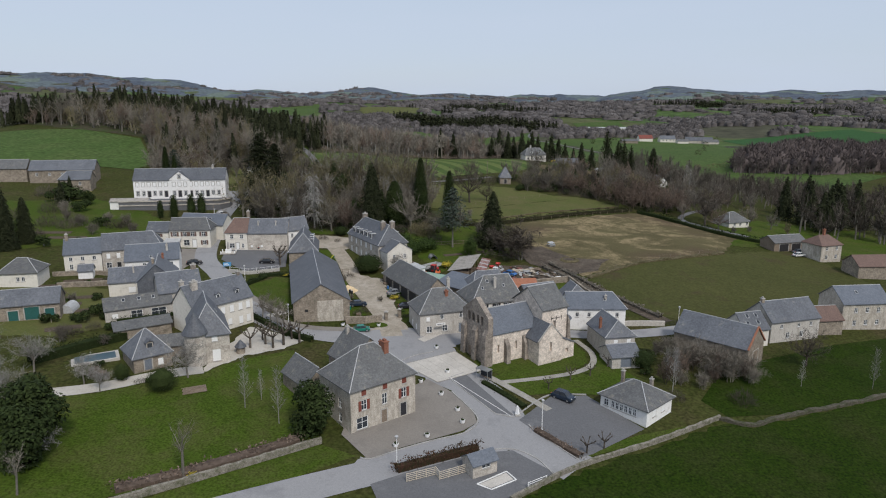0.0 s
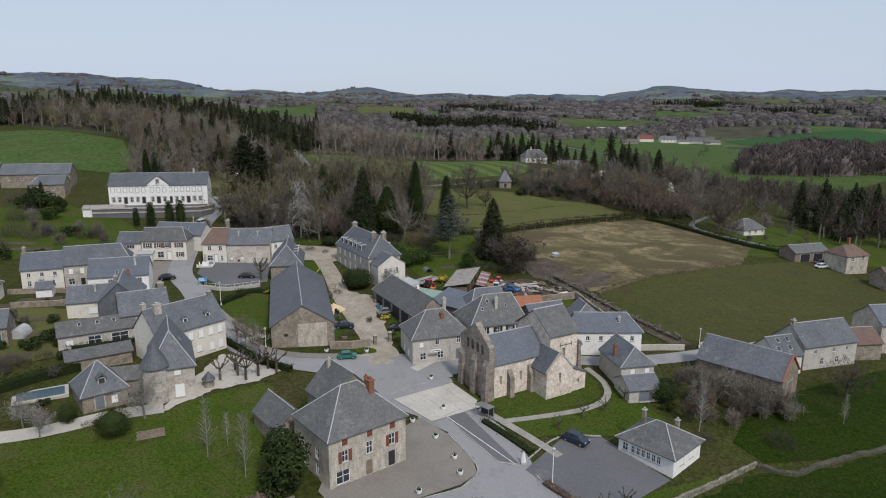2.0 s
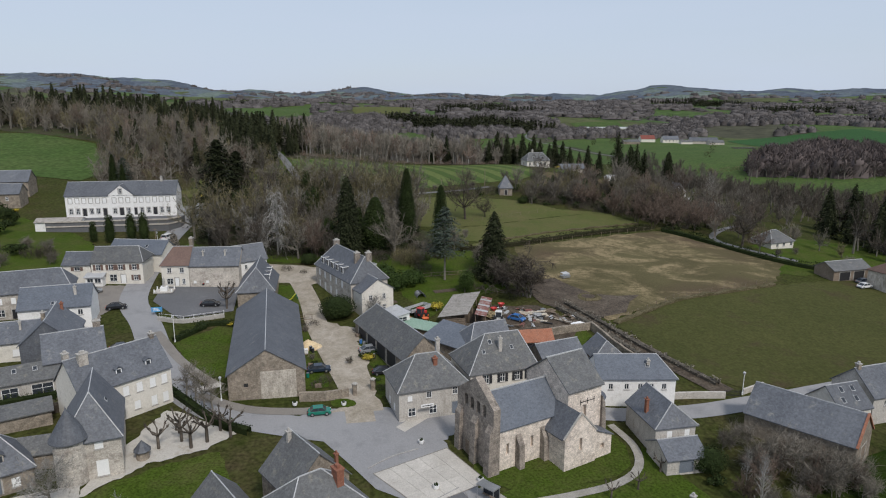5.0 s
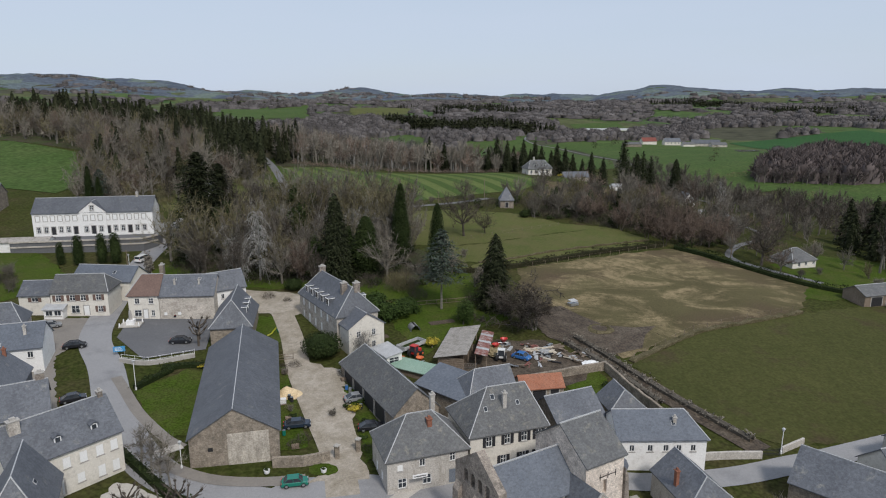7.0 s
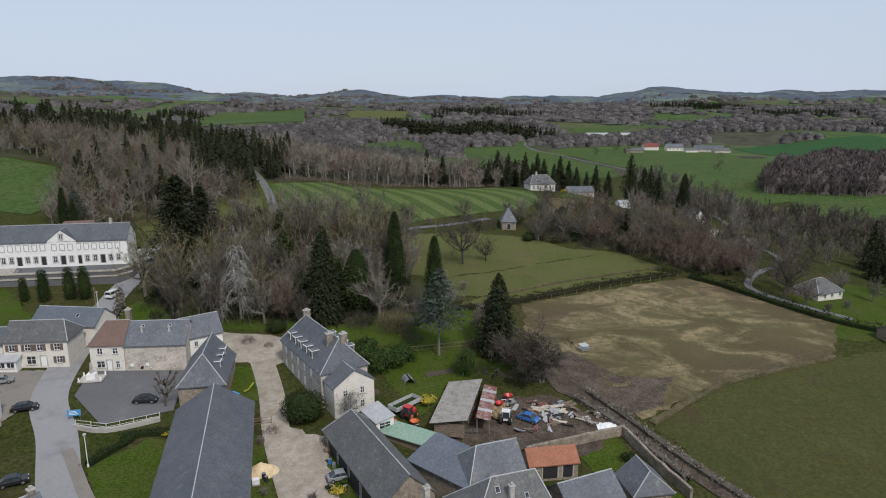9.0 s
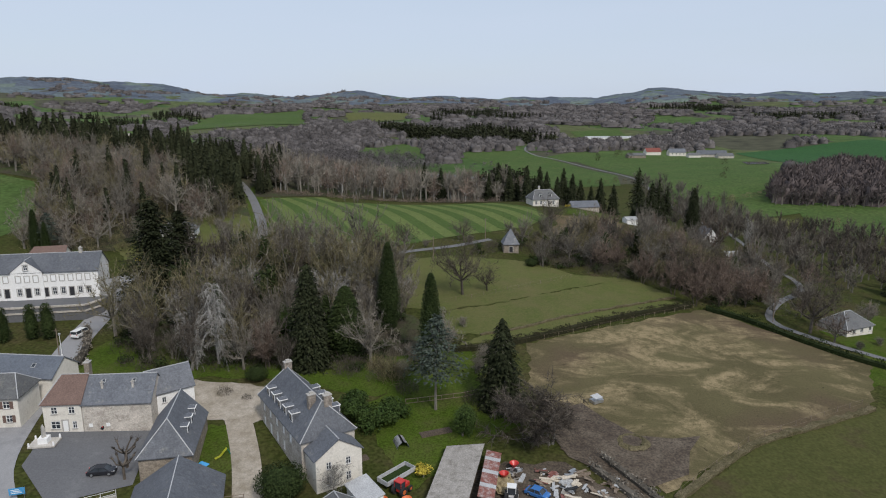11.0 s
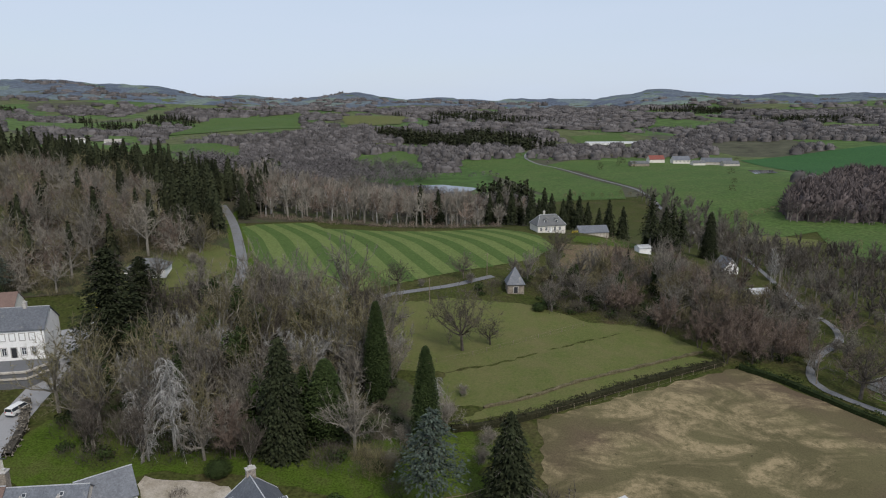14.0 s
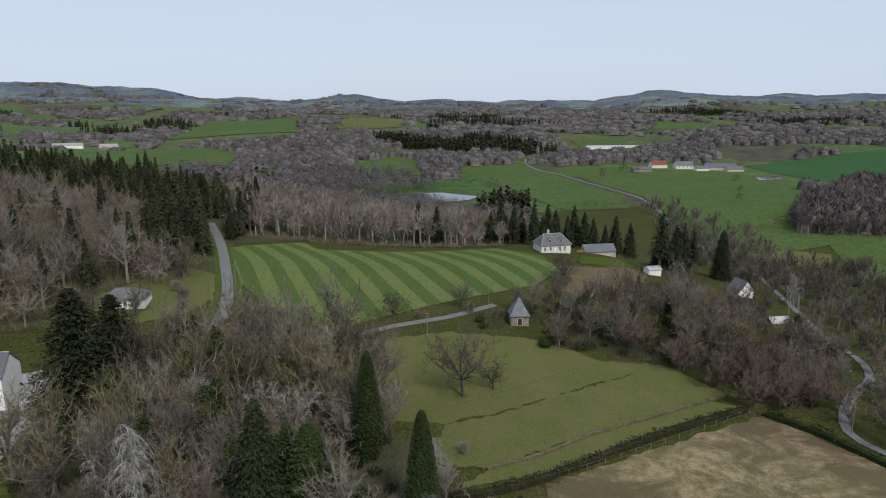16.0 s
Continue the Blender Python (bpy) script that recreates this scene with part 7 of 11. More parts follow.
def leafy(seed, H=4.0, R=2.0, n=900, size=0.35, squash=1.0, base=0.0, column=False, lumps=0, trunk=0.0, core=True, droop=0.0, taper=0.6):
    """Evergreen mass: many leaf sprays over a rounded, uneven body, on a short stem."""
    rng = np.random.default_rng(seed)
    out = ([], [], [])
    if trunk:
        tri_tube(out, (0, 0, -0.3), (0, 0, H * 0.6), trunk, trunk * 0.5, 6)
    else:
        tri_tube(out, (0, 0, -0.3), (0, 0, H * 0.4), 0.12, 0.06, 5)
    lob = [(rng.normal(scale=0.45, size=3), rng.uniform(0.45, 0.75)) for _ in range(lumps)]
    for i in range(n):
        d = rng.normal(size=3)
        d = d / np.linalg.norm(d)
        rad = rng.uniform(0.72, 1.0) if i % 4 else rng.uniform(0.3, 0.7)
        if lumps:
            c, s = lob[i % lumps]
            q = c * np.array((0.9, 0.9, 0.55)) + d * s * rad
            q = np.array((q[0] * R, q[1] * R, base + (H - base) * np.clip(0.5 + q[2] * 0.5, 0.02, 1.05)))
        elif column:
            u = (rng.random() ** 0.85)
            prof = min(1.0, 0.62 + 1.3 * u) * (1 - max(0, u - 0.35) / 0.65) ** taper + 0.05
            w = rng.uniform(0, 2 * math.pi)
            rr = R * prof * rad
            q = np.array((math.cos(w) * rr, math.sin(w) * rr, base + (H - base) * u))
            d = np.array((math.cos(w) * 0.5, math.sin(w) * 0.5, 0.9))
        else:
            q = np.array((d[0] * R * rad, d[1] * R * rad, base + (H - base) * (0.5 + 0.5 * d[2] * rad * squash)))
        e = np.array((d[0] * 0.5, d[1] * 0.5, 0.3 - 0.9 * droop)) + rng.normal(scale=0.6, size=3)
        leaf(out, q, d + np.array((0, 0, 0.45)) + rng.normal(scale=0.4, size=3), e, size * rng.uniform(0.7, 1.5), size * 0.5, rng)
    if core and not lumps:
        # inner mass so that no daylight shows through
        b0 = len(out[0])
        rings, seg = 7, 8
        for i in range(rings):
            u = i / (rings - 1)
            if column:
                pr = min(1.0, 0.62 + 1.3 * u) * (1 - max(0, u - 0.35) / 0.65) ** taper * 0.8
            else:
                pr = math.sin(math.pi * (0.04 + 0.92 * u)) * 0.74
            for j in range(seg):
                w = 2 * math.pi * j / seg
                k = pr * R * rng.uniform(0.85, 1.1)
                out[0].append(np.array((math.cos(w) * k, math.sin(w) * k, base + (H - base) * (0.06 + 0.86 * u))))
        for i in range(rings - 1):
            for j in range(seg):
                a, b = b0 + i * seg + j, b0 + i * seg + (j + 1) % seg
                out[1].extend([(a, b, b + seg), (a, b + seg, a + seg)])
                out[2].extend([1, 1])
    return finish(out)


def pollard(seed, H=5.0):
    """A hard-pruned plane: a stout stem, knuckled arms and short shoots."""
    rng = np.random.default_rng(seed)
    out = ([], [], [])
    tri_tube(out, (0, 0, -0.3), (0, 0, H * 0.45), 0.24, 0.2, 6)
    for i in range(6):
        w = 2 * math.pi * (i + rng.uniform(-0.2, 0.2)) / 6
        p = np.array((0, 0, H * rng.uniform(0.38, 0.47)))
        d = np.array((math.cos(w), math.sin(w), rng.uniform(0.5, 1.0)))
        d = d / np.linalg.norm(d)
        for s in range(2):
            e = p + d * H * 0.2
            tri_tube(out, p, e, 0.13 - 0.03 * s, 0.11 - 0.02 * s, 5)
            p = e
            d = d + rng.normal(scale=0.3, size=3) + np.array((0, 0, 0.2))
            d = d / np.linalg.norm(d)
        tri_tube(out, p - d * 0.12, p + d * 0.15, 0.2, 0.16, 5)
        for _ in range(16):
            s = d + rng.normal(scale=0.6, size=3) + np.array((0, 0, 0.5))
            shard(out, p, s / np.linalg.norm(s), rng.uniform(0.4, 1.1), 0.03, rng)
    return finish(out)


def tree_thing(name, tpl, x, y, rot, s, label, category, leaf, group="", leafname="crown", bark=None):
    """A tree as a thing: a stem and a crown."""
    v, f, k = tpl
    e = empty_at(name, 0, 0, 0, 0, label, category, group)
    rng = np.random.default_rng(len(v))
    for nm, sel, m in (("trunk", k == 0, bark or M_BARK), (leafname, k == 1, leaf)):
        ff = f[sel]
        if not len(ff):
            continue
        used, inv = np.unique(ff, return_inverse=True)
        o = np_mesh(nm, v[used], inv.reshape(-1, 3), [m], tone=np.repeat(rng.random(len(used) // 3 + 1), 3)[: len(used)])
        o.parent = e
    e.matrix_basis = pose(x, y, zt(x, y) - 0.05, 0, 0, rot) @ Matrix.Scale(s, 4)
    return e


def again(e, x, y, rot, s, sz=1.0):
    m = pose(x, y, zt(x, y) - 0.05, 0, 0, rot) @ Matrix.Diagonal((s, s, s * sz, 1))
    sc = e.scale.copy()
    c = copy_thing(e, m)
    c.matrix_basis = m
    return c


def woods(name, tpls, pts, m_bark, m_leaf, label, smin=0.75, smax=1.15, seed=3, sink=0.1, category="wood", smooth=False):
    """Uncounted trees, joined: templates set down at pts."""
    rng = np.random.default_rng(seed)
    V, F, K, T, n = [], [], [], [], 0
    pts = np.asarray(pts)
    zz = height(pts[:, 0], pts[:, 1])
    for (x, y), z in zip(pts, zz):
        v, f, k = tpls[rng.integers(len(tpls))]
        a, s = rng.uniform(0, 6.283), rng.uniform(smin, smax)
        c, d = math.cos(a) * s, math.sin(a) * s
        w = np.stack([v[:, 0] * c - v[:, 1] * d + x, v[:, 0] * d + v[:, 1] * c + y, v[:, 2] * s * rng.uniform(0.9, 1.1) + z - sink], 1)
        V.append(w)
        F.append(f + n)
        K.append(k)
        T.append(np.clip(np.full(len(v), rng.random()) + rng.normal(scale=0.12, size=len(v)), 0, 1))
        n += len(v)
    ob = np_mesh(name, np.concatenate(V), np.concatenate(F), [m_bark, m_leaf], smooth=smooth, tone=np.concatenate(T), index=np.concatenate(K))
    return tagged(ob, label, category, kind="stuff")


def in_poly(poly, x, y):
    r = False
    for (xa, ya), (xb, yb) in zip(poly, poly[1:] + poly[:1]):
        if (ya > y) != (yb > y) and x < (xb - xa) * (y - ya) / (yb - ya) + xa:
            r = not r
    return r


def scatter(poly, gap, seed, keep=1.0, clear=()):
    """Uneven points inside an outline, about gap apart, away from clearings (x, y, radius)."""
    rng = random.Random(seed)
    xs, ys = [p[0] for p in poly], [p[1] for p in poly]
    out = []
    y = min(ys)
    while y < max(ys):
        x = min(xs)
        while x < max(xs):
            px, py = x + rng.uniform(-0.5, 0.5) * gap, y + rng.uniform(-0.5, 0.5) * gap
            if rng.random() < keep and in_poly(poly, px, py) and all((px - a) ** 2 + (py - b) ** 2 > c * c for a, b, c in clear):
                out.append((px, py))
            x += gap
        y += gap
    return out


# tree stocks
NEAR = [bare_tree(11, 19, 0.40, 9, 2000, 0.046, upright=0.8, depth=2, tl=1.35, fork=0.2), bare_tree(12, 22, 0.30, 9, 2000, 0.046, upright=1.1, depth=2, tl=1.35, fork=0.22), bare_tree(13, 17, 0.5, 10, 2000, 0.046, upright=0.7, depth=2, tl=1.35, fork=0.16),
        bare_tree(14, 18, 0.4, 9, 2000, 0.046, depth=2, tl=1.35, multi=3, fork=0.10, upright=1.0), bare_tree(15, 13, 0.6, 10, 2000, 0.042, depth=2, tl=1.2, multi=4, fork=0.08, upright=0.7)]
MID = [bare_tree(21, 16, 0.38, 6, 560, 0.06, depth=2, upright=0.8, tl=1.7), bare_tree(22, 19, 0.28, 6, 560, 0.06, depth=2, upright=1.1, tl=1.7), bare_tree(23, 14, 0.5, 7, 560, 0.06, depth=2, tl=1.7, fork=0.15), bare_tree(24, 12, 0.55, 8, 560, 0.06, depth=2, tl=1.6, multi=3, fork=0.1)]
MIDF = [bare_tree(26, 15, 0.40, 5, 240, 0.095, depth=1, upright=0.8, tl=2.2), bare_tree(27, 17, 0.30, 5, 240, 0.095, depth=1, upright=1.0, tl=2.2), bare_tree(28, 13, 0.5, 6, 240, 0.095, depth=1, tl=2.2, fork=0.15)]
FARB = [crown(31, 14, 4.6, 110, 1.15), crown(32, 15.5, 4.2, 110, 1.15), crown(33, 12, 4.9, 110, 1.15)]
FAR2 = [crown(36, 13, 5.4, 36, 2.2), crown(37, 14, 5.0, 36, 2.2), crown(38, 11, 5.6, 36, 2.0)]
FIRM = [conifer(41, 19, 3.9, 62, 4, 0.12, 0.45, 0.7, 1.35, 0.5, heart=0.6), conifer(42, 21, 4.1, 64, 4, 0.22, 0.45, 0.66, 1.35, 0.5, heart=0.6), conifer(49, 17, 3.6, 60, 4, 0.08, 0.4, 0.75, 1.3, 0.5, heart=0.6)]
FIRF = [conifer(43, 17, 4.4, 13, 2, 0.05, 0.3, 0.85, 3.4, 0.6, heart=0.0)]
SCRUB = [scrub_clump(44, 2.6, 2.4, 130), scrub_clump(45, 3.6, 2.2, 140), scrub_clump(46, 1.7, 2.6, 120)]
BRAMBLE = [leafy(47, 1.6, 1.7, 110, 0.42, core=False), leafy(48, 2.6, 1.5, 120, 0.42, core=False)]

ROADCLEAR = [(-63, y, 5) for y in range(300, 345, 6)] + [(-66 - (y - 340) * 0.34, y, 5) for y in range(340, 425, 6)] + [(-83, y, 6) for y in range(225, 300, 7)]

# the park wood behind the manor, tree by tree
PARK = [(-75, 238), (-78, 262), (-70, 288), (-47, 296), (-25, 297), (-13, 290), (-8, 264), (-4, 240), (-10, 226), (-28, 231), (-45, 229), (-58, 233)]
GIANTS = [(-26, 229, 7), (-10, 249, 4.5), (1, 230, 4), (-6, 240, 3), (-74, 267, 9), (-68, 258, 7), (-75, 256, 6), (-18, 227, 5), (-47, 229, 6), (2, 211, 6), (-10, 243, 5.5), (-9, 236, 5.5), (-35, 226, 6), (-18, 234, 5)]
park_pts = scatter(PARK, 5.6, 5, 0.95, ROADCLEAR + GIANTS)
stock = []
for i, (tp, lf) in enumerate(((0, M_TWIG), (1, M_TWIG), (2, M_TWIG_OLIVE), (3, M_TWIG), (1, M_TWIG_OLIVE), (4, M_TWIG_PALE), (3, M_TWIG_DARK))):
    p = park_pts[i]
    lab = {"bare_twigs": "bare grey-brown deciduous tree in the park wood", "budding_twigs": "bare deciduous tree with greenish budding twigs", "lichen_twigs": "bare tree with pale lichen-grey twigs", "dark_twigs": "bare tree with dark brown twigs in the park"}[lf.name]
    stock.append(tree_thing("bare_tree", NEAR[tp], p[0], p[1], 40 * i, 0.95, lab, "tree", lf, "trees of the park wood"))
rng_ = random.Random(8)
for p in park_pts[7:]:
    e = rng_.choice(stock)
    far_in = 0.82 + 0.22 * (p[1] > 245)
    again(e, p[0], p[1], rng_.uniform(0, 360), far_in * rng_.uniform(0.7, 1.12), rng_.uniform(0.9, 1.12))
# weeping pale trees
def weeper(seed, H, R, boughs, hang, twig):
    """A weeping tree: a leading stem, arching boughs at all heights, long hanging twigs."""
    rng = np.random.default_rng(seed)
    out = ([], [], [])
    tri_tube(out, (0, 0, -0.4), (0, 0, H * 0.55), H * 0.018, H * 0.010, 6)
    tri_tube(out, (0, 0, H * 0.55), (0.3, 0.2, H * 0.97), H * 0.010, 0.03, 5)
    for i in range(boughs):
        u = (i + rng.random()) / boughs
        z = H * (0.16 + 0.8 * u)
        r = R * (1.0 - 0.55 * max(0.0, u - 0.3)) * rng.uniform(0.45, 1.15)
        w = i * 2.39996 + rng.normal(scale=0.6)
        ax = np.array((math.cos(w), math.sin(w), 0.0))
        p0 = np.array((0, 0, z))
        rise = rng.uniform(0.2, 0.95)
        prev = p0
        for k in range(1, 6):
            t = k / 5
            q = p0 + ax * r * t + np.array((0, 0, r * (rise * 2.2 * t - 2.3 * t * t * 0.75))) + rng.normal(scale=0.12, size=3)
            tri_tube(out, prev, q, 0.085 * (1.1 - t * 0.85), 0.085 * (1.1 - (t + 0.2) * 0.8), 3)
            for _ in range(hang):
                s_ = prev + (q - prev) * rng.random()
                d = ax * rng.uniform(-0.1, 0.5) + np.array((0, 0, -1.0 + 0.75 * (1 - t))) + rng.normal(scale=0.38, size=3)
                shard(out, s_, d / np.linalg.norm(d), rng.uniform(0.7, 2.1), twig, rng)
            prev = q
    return finish(out)


pale = tree_thing("weeping_tree", weeper(51, 18.5, 6.0, 50, 12, 0.036), -46.4, 229.2, 0, 1.0, "tall weeping tree with pale grey bare twigs", "tree", M_TWIG_PALE, "pale weeping trees", bark=M_TWIG_PALE)
again(pale, -55, 233, 300, 0.55)
again(pale, -50, 226, 130, 0.42)
again(pale, 3, 243, 10, 0.45)
lichen = tree_thing("lichened_tree", bare_tree(52, 16, 0.55, 9, 3000, 0.044, upright=0.8, depth=2, tl=1.2, fork=0.2), -24, 250, 0, 1.0, "broad bare tree grey with lichen", "tree", M_TWIG_PALE, "lichened trees", bark=M_TWIG_PALE)
for x, y, r, s in ((-32, 254, 80, 0.95), (-15, 256, 150, 0.9), (-20, 264, 40, 1.0), (-8, 262, 300, 0.7), (-44, 250, 210, 0.75), (-62, 247, 100, 0.7), (-66, 238, 20, 0.6)):
    again(lichen, x, y, r, s)
rounded = tree_thing("rounded_tree", bare_tree(53, 13, 0.5, 10, 4200, 0.030, upright=0.8, depth=2, tl=1.1, fork=0.14, multi=2), -35.1, 227.5, 0, 1.0, "rounded bare tree with dense reddish-brown twigs", "tree", M_TWIG_RED, "rounded trees", bark=M_TWIG_DARK)
for x, y, r, s in ((75.8, 271, 70, 0.9), (83, 271.5, 190, 1.05), (91.5, 273.5, 20, 1.0), (72.2, 279, 100, 1.0), (66, 288, 250, 0.95), (98.5, 279, 310, 0.9), (80, 280, 150, 1.1), (88, 282, 40, 1.1), (56, 300, 60, 0.9), (62, 304, 10, 0.8)):
    again(rounded, x, y, r, s)
for x, y, r, s in ((52, 131, 10, 0.5), (57, 129, 80, 0.48), (61.5, 127.5, 150, 0.42), (48, 128, 220, 0.5), (44, 124, 60, 0.45), (54.5, 125.5, 310, 0.36)):
    again(rounded, x, y, r, s)
fan = tree_thing("osier_bush", scrub_clump(50, 6.5, 2.6, 900, 0.026, 2.6), -7.6, 222.5, 0, 1.0, "fan-shaped osier bush with pale olive rods", "bush", M_TWIG_OLIVE, "osier bushes")
again(fan, -11, 227, 60, 0.7)

# named evergreens
fir_a = tree_thing("fir_tree", conifer(61, 24, 5.4, 560, 20, 0.02, 0.55, 0.48, 0.62, 0.34, 0.2, 0.72), -26, 229, 0, 1.0, "tall dense dark green fir beside the manor", "tree", M_NEEDLE, "tall firs")
tree_thing("fir_tree", conifer(67, 20, 6.4, 460, 20, 0.01, 0.42, 0.62, 0.66, 0.36, 0.3, 0.62), 15, 213, 70, 0.93, "broad dark green fir in the garden", "tree", M_NEEDLE, "tall firs")
again(fir_a, 122.9, 398.2, 20, 0.9)
again(fir_a, -126, 112, 0, 0.9)
again(fir_a, -129, 189, 40, 0.72)
again(fir_a, -135, 196, 140, 0.85)
again(fir_a, -128, 197, 250, 0.6)
cyp = tree_thing("cypress", leafy(62, 25, 3.4, 8000, 0.36, column=True), -9.9, 249, 0, 0.89, "tall dark columnar cypress", "tree", M_LEAF_DARK, "columnar evergreens")
again(cyp, 0.9, 230, 50, 0.85)
again(cyp, -127, 300, 0, 0.62)
again(cyp, -122, 297, 90, 0.5)
cyp2 = tree_thing("clipped_cypress", leafy(63, 8.4, 1.7, 1800, 0.28, column=True, taper=0.25), -99.1, 237.7, 0, 1.0, "dark clipped columnar cypress below the school", "tree", M_LEAF_DARK, "cypresses below the school")
for x, y, s in ((-93.6, 239.9, 1.02), (-90.0, 240.2, 1.05), (-103.9, 237.3, 0.75)):
    again(cyp2, x, y, x * 9, s)
cedar = tree_thing("cedar", conifer(64, 28, 11.5, 230, 64, 0.05, 0.14, 0.62, 0.72, 0.5, 0.45, 0.36, 0.8), -75, 267, 0, 1.0, "broad dark cedar with layered branches", "tree", M_NEEDLE, "cedars")
again(cedar, -72, 278, 130, 0.8)
blue = tree_thing("blue_cedar", conifer(65, 20, 6.2, 70, 48, 0.38, 0.15, 0.5, 0.55, 0.5, 0.4, 0.0, 0.6), 2, 211, 0, 1.0, "blue-green cedar on a tall bare trunk", "tree", M_NEEDLE_BLUE, "blue cedars")
again(blue, -27, 276, 60, 0.75)
again(blue, -124, 302, 60, 0.72)
thuja = tree_thing("thuja", leafy(68, 16.5, 4.4, 6400, 0.5, column=True, droop=0.6), -18.5, 234, 0, 1.0, "broad deep green thuja with feathery sprays", "tree", M_THUJA, "thujas")
again(thuja, -38, 262, 190, 0.85, 1.15)
again(thuja, -52, 270, 40, 0.62, 1.2)
ivy = tree_thing("ivy_clad_tree", leafy(66, 15, 3.8, 4200, 0.5, lumps=9, base=0.5, trunk=0.4, droop=0.8), -56, 254, 0, 1.0, "tree clad in dark green ivy", "tree", M_LEAF, "ivy-clad trees")
for x, y, r, s in ((-52, 266, 90, 1.0), (7, 202, 30, 0.5), (-34, 243, 250, 0.7), (-58, 248, 70, 0.75)):
    again(ivy, x, y, r, s)
ivy_d = tree_thing("ivy_clad_tree", leafy(69, 16, 3.2, 2400, 0.6, lumps=8, base=0.5, trunk=0.4, droop=0.6), -40, 250, 0, 1.0, "tall tree smothered in dark ivy", "tree", M_LEAF_DARK, "ivy-clad trees")
for x, y, r, s in ((-64, 258, 40, 0.9), (-46, 274, 130, 1.0), (-30, 266, 220, 0.85), (-20, 276, 20, 0.8), (-56, 284, 70, 0.9), (-40, 288, 170, 0.8), (-68, 246, 90, 0.75), (-51, 243, 310, 0.8), (-12, 256, 10, 0.7), (-24, 240, 60, 0.75), (60, 312, 60, 0.6), (74, 322, 200, 0.6), (92, 318, 90, 0.55), (48, 322, 20, 0.5), (100, 300, 70, 0.5), (112, 318, 140, 0.55), (86, 340, 10, 0.5)):
    again(ivy_d, x, y, r, s)

FRONT = [(-66, 226), (-60, 222), (-45, 226), (-28, 226), (-10, 222), (6, 229), (-6, 236), (-28, 237), (-58, 239), (-72, 238)]
woods("front_scrub", SCRUB, scatter(FRONT, 2.6, 69, 0.6, [(-26, 229, 4)]), M_TWIG_DARK, M_TWIG_DARK, "bare scrub at the edge of the park wood", 0.6, 1.3, 70, category="undergrowth")
woods("front_bramble", BRAMBLE, scatter(FRONT, 5.0, 72, 0.5, [(-26, 229, 4)]), M_LEAF_DARK, M_LEAF_DARK, "dark bramble at the edge of the park wood", 0.6, 1.3, 73, category="undergrowth")
for i, (x, y) in enumerate(((-57, 231), (-51, 226), (-40, 226.5), (-36, 230), (-31, 225), (5, 236), (-90, 313), (-94, 309), (-84, 316), (-99, 312), (-104, 315), (-87, 308), (-66, 235), (-62, 229), (-70, 242))):
    again(stock[(3, 6, 0)[i % 3]], x, y, i * 71, 0.5 + 0.06 * ((i * 5) % 6))
# undergrowth below the park wood, in darker twigs that put shade into the gaps
uw = scatter(PARK, 2.7, 61, 0.85, ROADCLEAR + [(-26, 229, 4)])
woods("park_undergrowth", SCRUB, uw, M_TWIG_DARK, M_TWIG_DARK, "thicket of bare brown undergrowth, coloured dark for shade below the trees", 0.5, 1.0, 62, category="undergrowth")
woods("park_bramble", BRAMBLE, scatter(PARK, 4.6, 63, 0.8, ROADCLEAR + [(-26, 229, 4)]), M_LEAF_DARK, M_LEAF_DARK, "dark green bramble and ivy below the trees", 0.7, 1.4, 64, category="undergrowth")

# the hillside wood behind the school
HILL = [(-136, 306), (-108, 304), (-113, 334), (-80, 347), (-80, 362), (-90, 396), (-102, 426), (-90, 452), (-118, 452), (-160, 458), (-205, 462), (-290, 452), (-250, 424), (-180, 398), (-147, 342)]
clear_h = ROADCLEAR + [(-91, 323, 15)]
hp = scatter(HILL, 5.6, 21, 0.95, clear_h)
FIRZONE = [(-80, 372), (-92, 356), (-108, 378), (-118, 408), (-150, 426), (-215, 436), (-300, 444), (-300, 474), (-200, 482), (-118, 470), (-84, 456), (-74, 424), (-78, 396)]
ridge_fir = scatter(FIRZONE, 4.5, 27, 0.92, clear_h)
low_bare = [p for p in hp if not in_poly(FIRZONE, p[0], p[1])]
woods("hillside_wood", MID, low_bare[::2], M_BARK, M_TWIG, "bare grey-brown deciduous hillside wood", 0.8, 1.25, 4)
woods("hillside_wood_russet", MID, low_bare[1::4], M_BARK, M_TWIG_RED, "bare russet trees of the hillside wood", 0.8, 1.2, 17)
woods("hillside_wood_olive", MID, low_bare[3::4], M_BARK, M_TWIG_OLIVE, "bare budding trees of the hillside wood", 0.8, 1.2, 18)
woods("ridge_firs", FIRM, ridge_fir, M_BARK, M_NEEDLE_WOOD, "dark fir plantation along the ridge", 0.55, 0.98, 5)
few_fir = scatter([(-125, 312), (-85, 340), (-100, 400), (-180, 400)], 13, 23, 0.55, clear_h)
woods("scattered_firs", FIRM, few_fir, M_BARK, M_NEEDLE_WOOD, "single dark firs among bare trees", 0.75, 1.05, 6)
woods("hillside_scrub", SCRUB, scatter([(-136, 304), (-100, 306), (-76, 340), (-82, 395), (-98, 424), (-150, 392), (-147, 340)], 4.0, 24, 0.85, clear_h), M_TWIG, M_TWIG_OLIVE, "low scrub at the foot of the hillside wood", 0.9, 1.6, 25, category="undergrowth")
